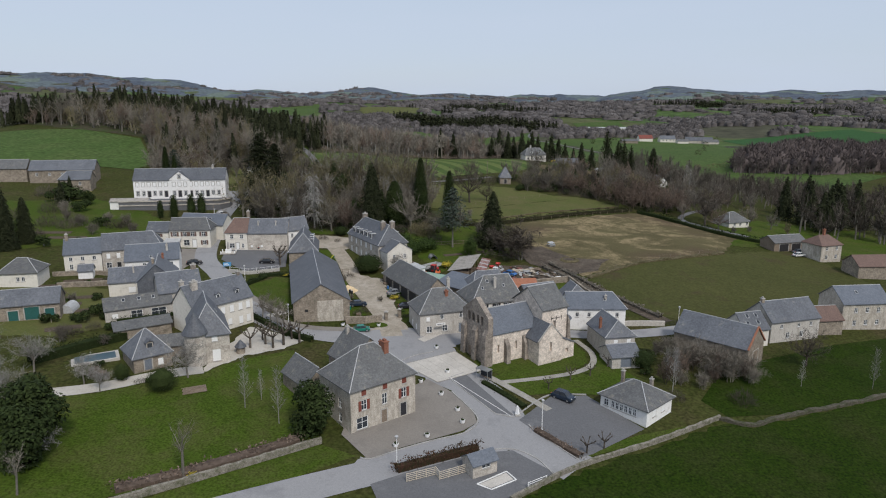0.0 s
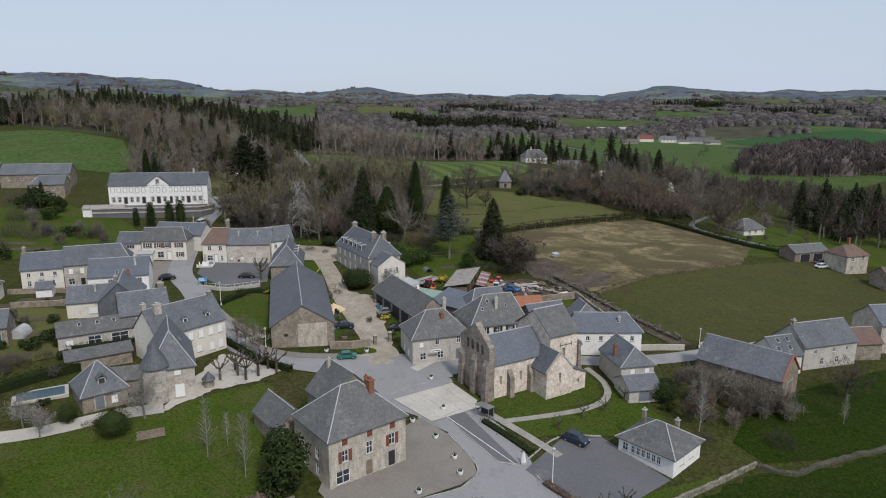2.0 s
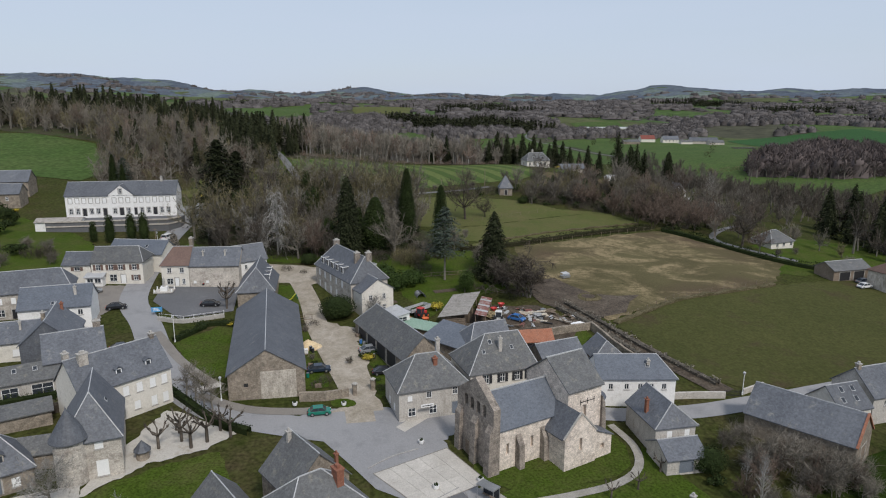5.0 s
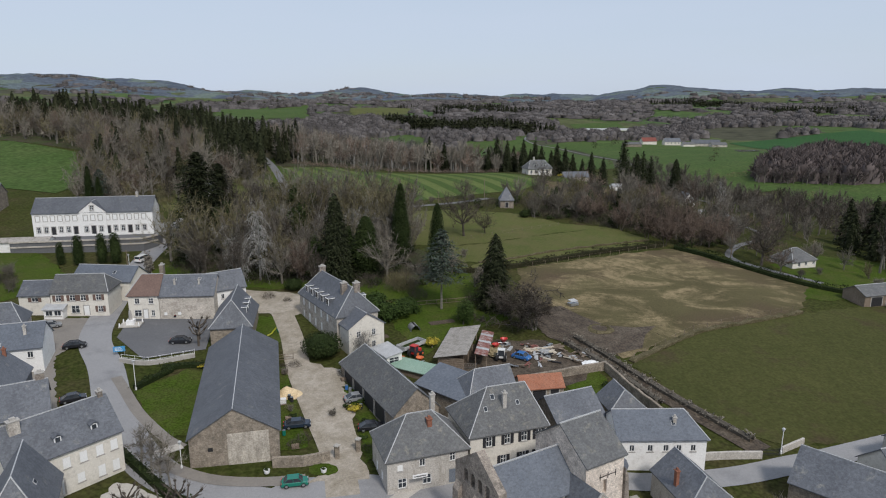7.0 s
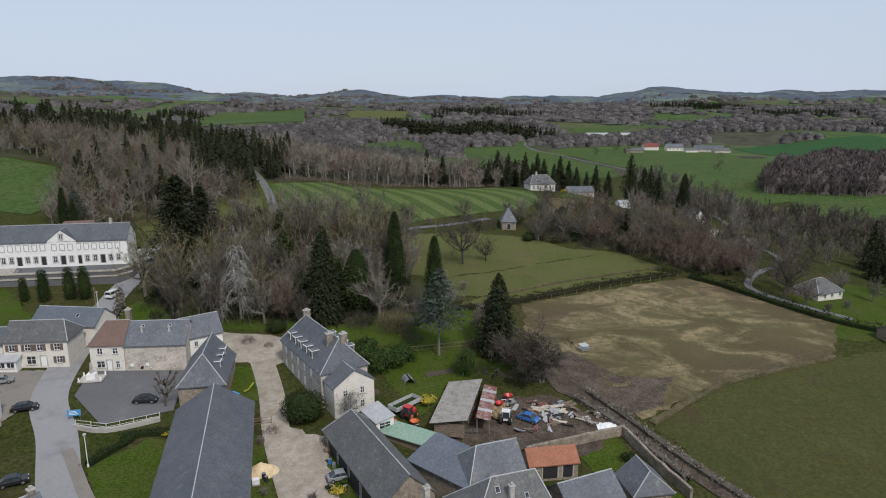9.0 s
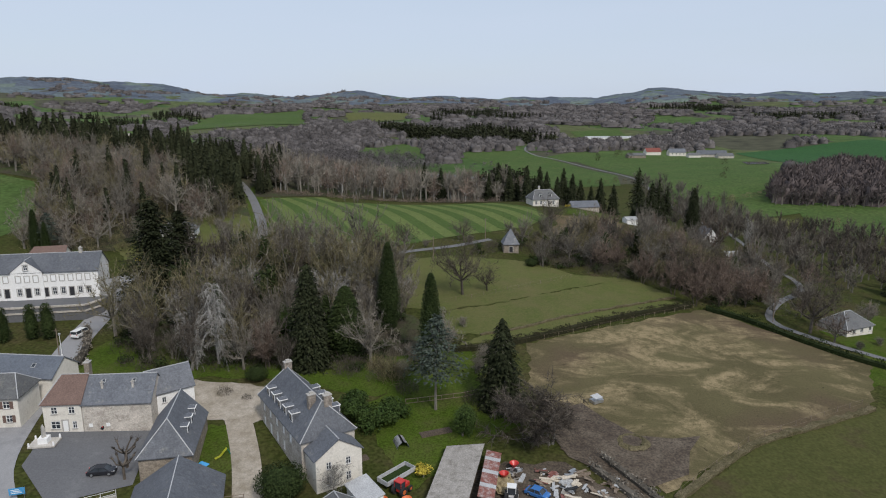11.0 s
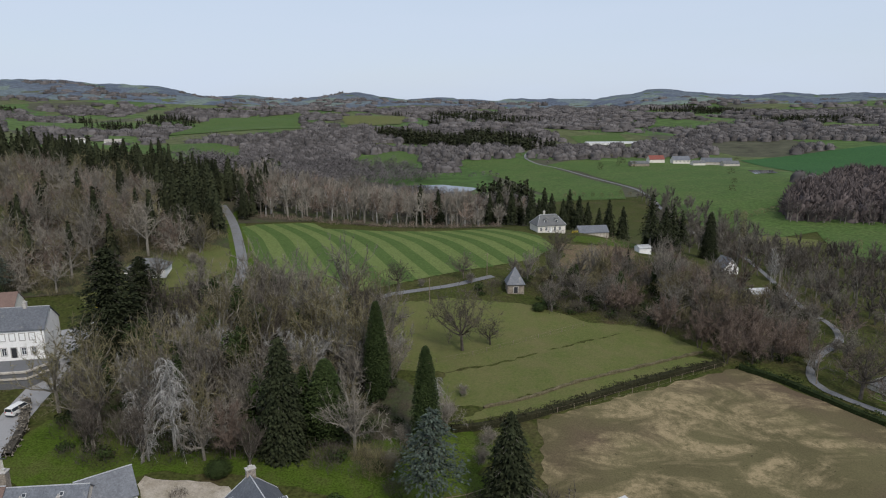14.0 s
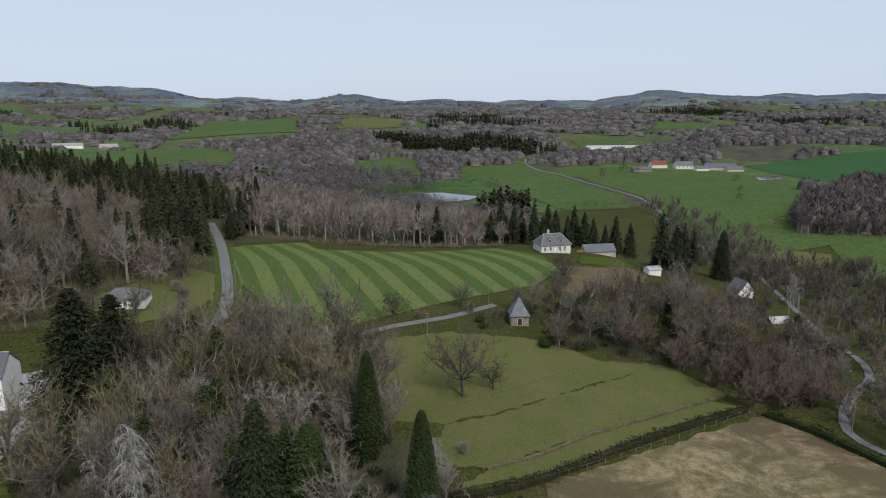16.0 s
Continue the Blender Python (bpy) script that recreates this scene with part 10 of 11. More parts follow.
# stone hut, its slab and the white rail fence
house("roadside_hut", "small stone hut with blue-grey single-pitch roof", (4.2, 90.2), 30, 4.4, 3.0, 2.3, 1.0, M_STONE_GREY, M_SLATE_BLUE, ridge="x", cap=False, category="hut", wins=[("f", 2.4, 1.2, 1.6, 0.7, "w")])
sl = drape("hut_slab", [(5.1, 88.9), (9.4, 92.2), (10.4, 90.6), (6.9, 88.2)], M_CONC, 0.19, 2, "pale concrete slab with a white border", "slab")
bank("slab_border", [(4.8, 89.0), (9.5, 92.6), (10.8, 90.6), (6.9, 87.9), (4.8, 89.0)], 0.22, 0.22, M_LINE, "white border of the slab", "kerb", step=1.0, soft=False)


def rail_fence(name, pts, h, rails, label, m, gap=1.6, posts=0.06, rail=0.04):
    """Posts and rails, each a piece of its own."""
    line = straight(pts, gap)
    p0 = line[0]
    e = empty_at(name, p0.x, p0.y, zt(p0.x, p0.y), 0, label, "fence")
    o = Vector((p0.x, p0.y, zt(p0.x, p0.y)))
    prev = None
    for p in line:
        g = zt(p.x, p.y)
        b = bmesh.new()
        beam(b, Vector((p.x, p.y, g - 0.3)) - o, Vector((p.x, p.y, g + h)) - o, posts, 5)
        part("post", b, m, e)
        if prev is not None:
            for k in range(rails):
                z = h * (0.94 - k * 0.8 / max(1, rails - 1) if rails > 1 else 0.9)
                b = bmesh.new()
                beam(b, Vector((prev.x, prev.y, zt(prev.x, prev.y) + z)) - o, Vector((p.x, p.y, g + z)) - o, rail, 4)
                part("rail", b, m, e)
        prev = p
    return e


rail_fence("paddock_fence", [(-5.7, 88.6), (-1.4, 90.8), (-0.8, 89.6), (3.4, 92.0)], 1.5, 5, "pale wooden rail fence of the yard", M_PALEWOOD, 1.6, 0.07, 0.055)
rail_fence("yard_gate", [(12.4, 88.6), (15.4, 90.6)], 1.2, 4, "white wooden yard gate", M_PAINT, 3.0, 0.08, 0.05)
rail_fence("street_railing", [(-60.6, 179.4), (-55, 178.6), (-47.6, 182.8)], 1.5, 3, "white street railing on the low wall", M_PAINT, 2.0, 0.04, 0.03)
rail_fence("field_fence", [(24.6, 242.2), (36.4, 247.8), (54.3, 257.0), (74.9, 269.2)], 1.2, 2, "thin post and wire field fence", M_WOOD, 3.6, 0.06, 0.012)
rail_fence("field_fence", [(42, 186.8), (60, 202.0), (76, 210.0), (91, 217.6)], 1.2, 2, "old post and wire fence between the fields", M_WOOD, 3.6, 0.06, 0.012)
rail_fence("lane_gate", [(53.2, 153.8), (56.2, 154.0)], 1.3, 5, "dark metal field gate on the lane", M_BLACK, 3.0, 0.07, 0.04)
rail_fence("garden_fence", [(-32.6, 181.6), (-27.9, 183.0)], 1.3, 3, "grey timber garden fence", M_WOOD, 1.5, 0.06, 0.05)
rail_fence("cattle_rail", [(6.0, 180.4), (8.8, 180.6)], 1.3, 5, "galvanised steel cattle rail fence", M_METAL, 2.0, 0.05, 0.03)
rail_fence("meadow_fence", [(-6, 262), (12, 270), (30, 281), (44, 290)], 1.1, 2, "thin meadow fence of grey posts", M_WOOD, 4.0, 0.06, 0.012)
rail_fence("wood_fence", [(-4, 213), (8, 216), (18, 221)], 1.1, 2, "rough fallen-branch fence on the garden lawn", M_WOOD, 2.4, 0.07, 0.06)

for x, y in ((-14.2, 150.0), (-11.2, 152.0)):
    gp = empty_at("gatepost", x, y, zt(x, y), 20, "square stone gatepost with cap", "gatepost", "gateposts")
    b_ = bmesh.new()
    box(b_, -0.35, -0.35, -0.4, 0.35, 0.35, 2.1)
    part("shaft", b_, M_STONE, gp)
    b_ = bmesh.new()
    lathe(b_, [(0.58, 2.1), (0.6, 2.25), (0.0, 2.6)], 4)
    part("cap", b_, M_GRANITE, gp)

# war memorial in the village car park
mm = empty_at("memorial", -66.4, 196.6, zt(-66.4, 196.6) + 0.12, 8, "granite memorial column on a stepped white base", "monument")
b_ = bmesh.new()
box(b_, -2.2, -1.6, 0, 2.2, 1.6, 0.3)
part("step", b_, M_CONC, mm)
b_ = bmesh.new()
box(b_, -0.8, -0.8, 0.3, 0.8, 0.8, 1.3)
part("plinth", b_, M_PAINT, mm)
b_ = bmesh.new()
lathe(b_, [(0.42, 1.3), (0.30, 3.2), (0.0, 3.7)], 4)
part("column", b_, M_GRANITE, mm)
for sx in (-2.0, 2.0):
    for sy in (-1.4, 1.4):
        b_ = bmesh.new()
        lathe(b_, [(0.18, 0.3), (0.14, 0.9), (0.0, 1.05)], 8, (sx, sy))
        part("bollard", b_, M_PAINT, mm)

sg = empty_at("notice_board", -62.0, 181.6, zt(-62.0, 181.6) + 0.1, 15, "blue and white notice board on two posts", "sign")
for sx in (-0.9, 0.9):
    b_ = bmesh.new()
    beam(b_, (sx, 0, -0.2), (sx, 0, 1.9), 0.05, 6)
    part("post", b_, M_METAL, sg)
b_ = bmesh.new()
box(b_, -1.1, -0.04, 0.8, 1.1, 0.04, 1.9)
bd = part("board", b_, P_SKYBLUE, sg)
for k in range(3):
    b_ = bmesh.new()
    box(b_, -0.8, -0.05, 1.05 + k * 0.26, 0.7 - k * 0.2, -0.042, 1.16 + k * 0.26)
    part("text_bar", b_, M_PAINT, bd)

# sign over the stone house door, unreadable
for x, y, w in ((-1.2, 141.9, 2.2),):
    sgn = empty_at("shop_sign", x, y, zt(x, y) + 2.9, 19, "white shop sign board on the stone house", "sign")
    b_ = bmesh.new()
    box(b_, -w / 2, -0.16, 0, w / 2, -0.04, 0.5)
    part("board", b_, M_PAINT, sgn)
    b_ = bmesh.new()
    box(b_, -w * 0.4, -0.17, 0.18, w * 0.4, -0.162, 0.32)
    part("text_bar", b_, M_DARKSHUT_BAY, sgn)

# sand heap, play things, farm clutter
sh_ = bmesh.new()
bmesh.ops.create_icosphere(sh_, subdivisions=4, radius=1)
for v in sh_.verts:
    n_ = noise.noise(v.co * 2.1) * 0.18
    r_ = math.hypot(v.co.x, v.co.y)
    v.co = Vector((v.co.x * (2.6 + n_ * 2), v.co.y * (2.1 + n_ * 2), -0.2 if v.co.z < 0 else 1.75 * max(0.0, 1 - r_) ** 0.9 + n_ * 0.5 - 0.02))
heap = part("sand_mound", sh_, M_HAY, None, "")
heap.location = (-26.0, 168.8, zt(-26, 168.8))
tagged(heap, "pale orange heap of sand beside the track", "heap")

st_ = bmesh.new()
bmesh.ops.create_icosphere(st_, subdivisions=4, radius=1)
for v in st_.verts:
    n_ = noise.noise(v.co * 2.6 + Vector((7, 3, 1))) * 0.22
    v.co = Vector((v.co.x * (1.9 + n_ * 3), v.co.y * (3.2 + n_ * 4), max(-0.2, (v.co.z * 0.55 + 0.5) * (0.85 + n_) - 0.12)))
straw_heap = part("straw_heap", st_, M_STRAW, None, "")
straw_heap.location = (13.0, 188.4, zt(13, 188.4) + 0.1)
tagged(straw_heap, "loose heap of yellowish straw beside the rusty shelter", "heap")

pl = empty_at("slide", -34.8, 194.4, zt(-34.8, 194.4), 40, "yellow-green plastic garden slide", "slide")
b_ = bmesh.new()
for a0_, a1_ in (((-1.3, 0.15), (-0.3, 0.35)), ((-0.3, 0.35), (0.6, 1.2)), ((0.6, 1.2), (0.9, 1.45))):
    vs = [b_.verts.new((a0_[0], -0.3, a0_[1])), b_.verts.new((a1_[0], -0.3, a1_[1])), b_.verts.new((a1_[0], 0.3, a1_[1])), b_.verts.new((a0_[0], 0.3, a0_[1]))]
    b_.faces.new(vs)
bmesh.ops.solidify(b_, geom=b_.faces[:], thickness=0.08)
part("chute", b_, P_YELLOW, pl)
b_ = bmesh.new()
for s in (-0.25, 0.25):
    beam(b_, (1.5, s, -0.1), (0.9, s, 1.45), 0.05, 5)
for k in range(4):
    beam(b_, (1.42 - k * 0.14, -0.25, 0.2 + k * 0.36), (1.42 - k * 0.14, 0.25, 0.2 + k * 0.36), 0.03, 4)
part("ladder", b_, P_GREEN, pl)
ph = empty_at("play_tower", -36.2, 188.6, zt(-36.2, 188.6), 20, "green plastic play tower", "play tower")
for sx in (-0.7, 0.7):
    for sy in (-0.7, 0.7):
        b_ = bmesh.new()
        beam(b_, (sx, sy, -0.2), (sx, sy, 2.2), 0.07, 5)
        part("post", b_, P_GREEN, ph)
b_ = bmesh.new()
box(b_, -0.8, -0.8, 1.0, 0.8, 0.8, 1.1)
part("deck", b_, P_GREEN, ph)
b_ = bmesh.new()
lathe(b_, [(1.25, 2.2), (0.0, 3.0)], 4)
part("roof", b_, P_SKYBLUE, ph)

# cattle shed with lean sheet roof and its rusty companion
cs = empty_at("cattle_shed", 0.9, 179.4, zt(3, 186), 78, "open cattle shed with weathered sheet roof", "shed")
for u in (0.3, 5.5, 10.5, 16.0):
    for v_ in (-0.3, -5.4):
        b_ = bmesh.new()
        beam(b_, (u, v_, -0.5), (u, v_, 2.6 if v_ > -1 else 3.6), 0.11, 5)
        part("post", b_, M_WOOD, cs)
for k in range(11):
    b_ = bmesh.new()
    x0_ = -0.6 + k * 1.6
    slab(b_, ((x0_, 0.5, 2.62 + 0.015 * (k % 2)), (x0_ + 1.62, 0.5, 2.62 + 0.015 * (k % 2)), (x0_ + 1.62, -6.2, 3.85 + 0.015 * (k % 2)), (x0_, -6.2, 3.85 + 0.015 * (k % 2))), 0.06)
    part("roof_sheet", b_, M_FIBRE, cs)
for k in range(6):
    b_ = bmesh.new()
    box(b_, 0.1, -5.4, 0.1 + k * 0.42, 0.16, -0.3, 0.45 + k * 0.42)
    part("end_board", b_, M_WOOD, cs)
rs = empty_at("rusty_shelter", 9.7, 180.6, zt(10, 188), 80, "narrow shelter roofed with red and white rusty sheets", "shed")
for k in range(14):
    b_ = bmesh.new()
    x0_ = k * 1.0
    slab(b_, ((x0_, -1.3, 2.3 + 0.02 * (k % 2)), (x0_ + 1.03, -1.3, 2.3 + 0.02 * (k % 2)), (x0_ + 1.03, 1.3, 2.7 + 0.02 * (k % 2)), (x0_, 1.3, 2.7 + 0.02 * (k % 2))), 0.05)
    part("roof_sheet", b_, (M_REDSHEET, P_RED, M_REDSHEET, M_CAP)[k % 4] if k % 4 != 1 else M_REDSHEET, rs)
for u in (0.4, 6.5, 13.0):
    for v_ in (-1.1, 1.1):
        b_ = bmesh.new()
        beam(b_, (u, v_, -0.5), (u, v_, 2.4), 0.09, 5)
        part("post", b_, M_WOOD, rs)


def tractor(x, y, ang, body, label):
    e = empty_at("tractor", x, y, zt(x, y) + 0.12, ang, label, "tractor", "tractors")
    b = bmesh.new()
    box(b, 0.1, -0.35, 0.75, 1.7, 0.35, 1.45)
    box(b, -0.9, -0.5, 0.6, 0.1, 0.5, 1.2)
    bmesh.ops.bevel(b, geom=b.edges[:], offset=0.06, segments=1, affect="EDGES")
    part("body", b, body, e)
    b = bmesh.new()
    box(b, -1.0, -0.65, 1.2, 0.15, 0.65, 2.4)
    part("cab_glass", b, M_GLASS, e)
    b = bmesh.new()
    box(b, -1.1, -0.75, 2.4, 0.25, 0.75, 2.52)
    for sx in (-1.0, 0.15):
        for sy in (-0.66, 0.66):
            beam(b, (sx, sy, 1.2), (sx, sy, 2.42), 0.05, 4)
    part("cab_frame", b, body, e)
    for sx, r, wd in ((-0.6, 0.8, 0.45), (1.3, 0.5, 0.3)):
        for s in (-1, 1):
            b = bmesh.new()
            beam(b, (sx, s * 0.62, r), (sx, s * (0.62 + wd), r), r, 16)
            wh = part("wheel", b, M_BLACK, e)
            b = bmesh.new()
            beam(b, (sx, s * (0.62 + wd), r), (sx, s * (0.64 + wd), r), r * 0.5, 12)
            part("rim", b, P_ORANGE if body is P_RED else P_WHITE, wh)
    return e


tractor(-3.4, 185.6, 55, P_RED, "red tractor standing on the grass")
tractor(14.2, 184.8, 80, P_WHITE, "old pale tractor in the farm yard")
tr = empty_at("farm_trailer", -4.4, 189.0, zt(-4.4, 189.0) + 0.1, 48, "white-sided green farm trailer", "trailer")
b_ = bmesh.new()
box(b_, -3.2, -1.2, 0.7, 3.2, 1.2, 0.85)
part("bed", b_, M_LEAF, tr)
for nm, bb in (("side", (-3.2, -1.25, 0.7, 3.2, -1.15, 1.5)), ("side", (-3.2, 1.15, 0.7, 3.2, 1.25, 1.5)), ("tailboard", (-3.25, -1.2, 0.7, -3.15, 1.2, 1.5)), ("headboard", (3.15, -1.2, 0.7, 3.25, 1.2, 1.5))):
    b_ = bmesh.new()
    box(b_, *bb)
    part(nm, b_, M_CAP, tr)
for sx in (-1.2, -0.2):
    for s in (-1, 1):
        b_ = bmesh.new()
        beam(b_, (sx, s * 0.95, 0.4), (sx, s * 1.2, 0.4), 0.42, 14)
        part("wheel", b_, M_BLACK, tr)
for x, y, a_, m_, lb in ((-2.4, 182.6, 30, P_ORANGE, "orange spreading machine on the grass"), (-6.2, 182.4, 100, P_ORANGE, "small orange machine beside the lean-to"), (15.4, 192.2, 10, P_RED, "red hopper machine in the farm yard"), (13.4, 189.4, 70, P_RED, "red farm implement beside straw")):
    im = empty_at("farm_implement", x, y, zt(x, y) + 0.1, a_, lb, "implement", "farm implements")
    b_ = bmesh.new()
    lathe(b_, [(0.15, 0.4), (0.8, 1.2), (0.85, 1.3), (0.75, 1.25), (0.1, 0.5)], 10)
    part("hopper", b_, m_, im)
    b_ = bmesh.new()
    beam(b_, (-1.4, 0, 0.35), (1.0, 0, 0.35), 0.08, 5)
    beam(b_, (0, -0.8, 0.35), (0, 0.8, 0.35), 0.08, 5)
    part("frame", b_, M_METAL, im)
    for s in (-1, 1):
        b_ = bmesh.new()
        beam(b_, (0, s * 0.75, 0.3), (0, s * 0.95, 0.3), 0.33, 12)
        part("wheel", b_, M_BLACK, im)
# small grey field tunnel hut
tu = empty_at("animal_hut", -4.2, 199.0, zt(-4.2, 199), 110, "rounded grey corrugated animal hut", "hut")
b_ = bmesh.new()
for i in range(9):
    w0, w1 = math.pi * i / 9, math.pi * (i + 1) / 9
    b_.faces.new([b_.verts.new(v) for v in ((-1.5, math.cos(w0) * 1.1, math.sin(w0) * 1.3), (1.5, math.cos(w0) * 1.1, math.sin(w0) * 1.3), (1.5, math.cos(w1) * 1.1, math.sin(w1) * 1.3), (-1.5, math.cos(w1) * 1.1, math.sin(w1) * 1.3))])
bmesh.ops.solidify(b_, geom=b_.faces[:], thickness=0.05)
part("shell", b_, M_CAP, tu)
b_ = bmesh.new()
b_.faces.new([b_.verts.new((1.45, math.cos(math.pi * i / 9) * 1.05, math.sin(math.pi * i / 9) * 1.25)) for i in range(10)])
part("end", b_, M_PAINT, tu)
# greenhouse tunnel in the garden
gt = empty_at("garden_tunnel", -86.2, 144.6, zt(-86.2, 144.6), 100, "small white garden tunnel", "greenhouse")
b_ = bmesh.new()
for i in range(9):
    w0, w1 = math.pi * i / 9, math.pi * (i + 1) / 9
    b_.faces.new([b_.verts.new(v) for v in ((-2.2, math.cos(w0) * 1.5, math.sin(w0) * 1.9), (2.2, math.cos(w0) * 1.5, math.sin(w0) * 1.9), (2.2, math.cos(w1) * 1.5, math.sin(w1) * 1.9), (-2.2, math.cos(w1) * 1.5, math.sin(w1) * 1.9))])
for x in (-2.2, 2.2):
    b_.faces.new([b_.verts.new((x, math.cos(math.pi * i / 9) * 1.5, math.sin(math.pi * i / 9) * 1.9)) for i in range(10)])
part("cover", b_, M_CAP, gt)
# scrap and timber lying in the yard
rng_s = random.Random(5)
for i in range(74):
    x, y = rng_s.uniform(15, 33.5), rng_s.uniform(181.5, 192)
    if math.hypot(x - 18.4, y - 185.4) < 2.6 or math.hypot(x - 14.2, y - 184.8) < 2.6 or y > 195.5 - 0.42 * (x - 12) + 2 or y < 181.2 + 0.3 * (x - 20):
        continue
    m_ = rng_s.choice((M_WOOD, M_METAL, M_PALEWOOD, M_WOOD, M_REDSHEET, M_FIBRE, M_CAP, M_BLACK, M_SOIL))
    nm, lb = {M_METAL.name: ("metal_scrap", "bent grey metal sheet lying in the yard"), M_REDSHEET.name: ("rusty_sheet", "rusty sheet lying in the yard"), M_FIBRE.name: ("old_panel", "pale old panel lying in the yard"), M_CAP.name: ("sheet_metal", "pale zinc sheets lying in the yard"), M_BLACK.name: ("rubber_sheet", "black rubber sheeting heaped in the yard"), M_SOIL.name: ("rotten_timber", "dark rotten timber heaped in the yard")}.get(m_.name, ("timber_stack", "rough stack of old timber in the yard"))
    sc = empty_at(nm, x, y, zt(x, y) + 0.12, rng_s.uniform(0, 180), lb, "scrap", "yard scrap")
    for k in range(rng_s.randint(2, 4)):
        b_ = bmesh.new()
        l_, w_ = rng_s.uniform(0.6, 1.5), rng_s.uniform(0.08, 0.3)
        box(b_, -l_, -w_ + k * 0.22, 0.02 + 0.14 * k, l_, w_ + k * 0.22, 0.13 + 0.14 * k)
        bmesh.ops.rotate(b_, verts=b_.verts[:], cent=(0, 0, 0), matrix=Matrix.Rotation(rng_s.uniform(-0.5, 0.5), 3, "Z"))
        part("piece", b_, m_, sc)
tp_ = bmesh.new()
bmesh.ops.create_grid(tp_, x_segments=14, y_segments=10, size=1)
for v in tp_.verts:
    r_ = v.co.length
    v.co = Vector((v.co.x * 1.9, v.co.y * 1.2, max(0.03, 0.75 * (1 - r_ * 0.75) + 0.22 * noise.noise(v.co * 3.0))))
bmesh.ops.solidify(tp_, geom=tp_.faces[:], thickness=0.02)
tarp = part("tarpaulin", tp_, M_PAINT, None, "")
tarp.location = (32.4, 183.9, zt(32.4, 183.9) + 0.12)
tagged(tarp, "crumpled white tarpaulin thrown over a heap", "tarpaulin")
# water tank, barrels and stacked logs round the great barn and the cart shed
it_ = empty_at("water_tank", -26.0, 165.4, zt(-26, 165.4) + 0.1, 14, "white plastic water tank in a steel cage", "tank")
b_ = bmesh.new()
box(b_, -0.55, -0.45, 0.14, 0.55, 0.45, 1.05)
bmesh.ops.bevel(b_, geom=b_.edges[:], offset=0.06, segments=2, affect="EDGES")
part("tank", b_, M_PAINT, it_)
b_ = bmesh.new()
box(b_, -0.6, -0.5, 0.0, 0.6, 0.5, 0.12)
part("pallet", b_, M_WOOD, it_)
for z_ in (0.3, 0.62, 0.94):
    b_ = bmesh.new()
    for p_, q_ in (((-0.58, -0.48), (0.58, -0.48)), ((0.58, -0.48), (0.58, 0.48)), ((0.58, 0.48), (-0.58, 0.48)), ((-0.58, 0.48), (-0.58, -0.48))):
        beam(b_, (*p_, z_), (*q_, z_), 0.02, 4)
    part("cage_hoop", b_, M_METAL, it_)
for x, y, m_, lb in ((-25.2, 167.0, M_BLACK, "black barrel beside the sand"), (-24.6, 166.2, M_BLACK, "black barrel beside the sand"), (-23.6, 155.6, P_GREEN, "green barrel beside the barn"), (-15.6, 171.2, P_BLUE, "blue barrel before the cart shed"), (-14.8, 170.2, M_METAL, "steel drum before the cart shed"), (-12.2, 164.6, M_BLACK, "black barrel before the cart shed")):
    bl_ = empty_at("barrel", x, y, zt(x, y) + 0.12, 0, lb, "barrel", "farm barrels")
    b_ = bmesh.new()
    lathe(b_, [(0.0, 0.0), (0.27, 0.0), (0.3, 0.1), (0.31, 0.45), (0.3, 0.8), (0.27, 0.9), (0.0, 0.9)], 12)
    part("drum", b_, m_, bl_)
    b_ = bmesh.new()
    lathe(b_, [(0.29, 0.9), (0.29, 0.94), (0.0, 0.94)], 12)
    part("lid", b_, M_GREYDOOR, bl_)
for x, y, a_ in ((-16.4, 174.4, 28), (-23.8, 160.0, 14), (-21.0, 151.9, 14), (-28.2, 176.6, 14)):
    lp_ = empty_at("log_pile", x, y, zt(x, y) + 0.1, a_, "stacked split logs and boards in the yard", "firewood", "log piles")
    for k in range(14):
        b_ = bmesh.new()
        beam(b_, (-0.6 + 0.05 * (k % 3), (k % 5) * 0.22, 0.1 + (k // 5) * 0.2), (0.6 - 0.04 * (k % 4), (k % 5) * 0.22 + 0.02, 0.1 + (k // 5) * 0.2), 0.1, 6)
        part("log", b_, M_WOOD, lp_)
# feeding ring and trough in the muddy field
fr_ = empty_at("feeding_ring", 38.2, 201.0, zt(38.2, 201) + 0.1, 0, "low ring of old straw lying in mud", "straw")
b_ = bmesh.new()
lathe(b_, [(1.5, -0.1), (1.9, 0.22), (2.3, 0.34), (2.8, 0.2), (3.2, -0.1)], 26)
for v in b_.verts:
    v.co += Vector((noise.noise(v.co * 1.3) * 0.5, noise.noise(v.co * 1.3 + Vector((5, 5, 5))) * 0.5, noise.noise(v.co * 2.0) * 0.15))
part("straw", b_, M_BANK, fr_)
tg = empty_at("trough", 34.6, 214.6, zt(34.6, 214.6) + 0.1, 30, "pale metal cattle trough with roof", "trough")
b_ = bmesh.new()
box(b_, -1.2, -0.8, 0.1, 1.2, 0.8, 0.7)
part("tub", b_, M_METAL, tg)
b_ = bmesh.new()
slab(b_, ((-1.0, -0.8, 1.2), (1.0, -0.8, 1.2), (1.0, 0.8, 1.45), (-1.0, 0.8, 1.45)), 0.06)
for sx in (-0.9, 0.9):
    for sy in (-0.7, 0.7):
        beam(b_, (sx, sy, 0), (sx, sy, 1.3), 0.05, 4)
part("cover", b_, M_CAP, tg)

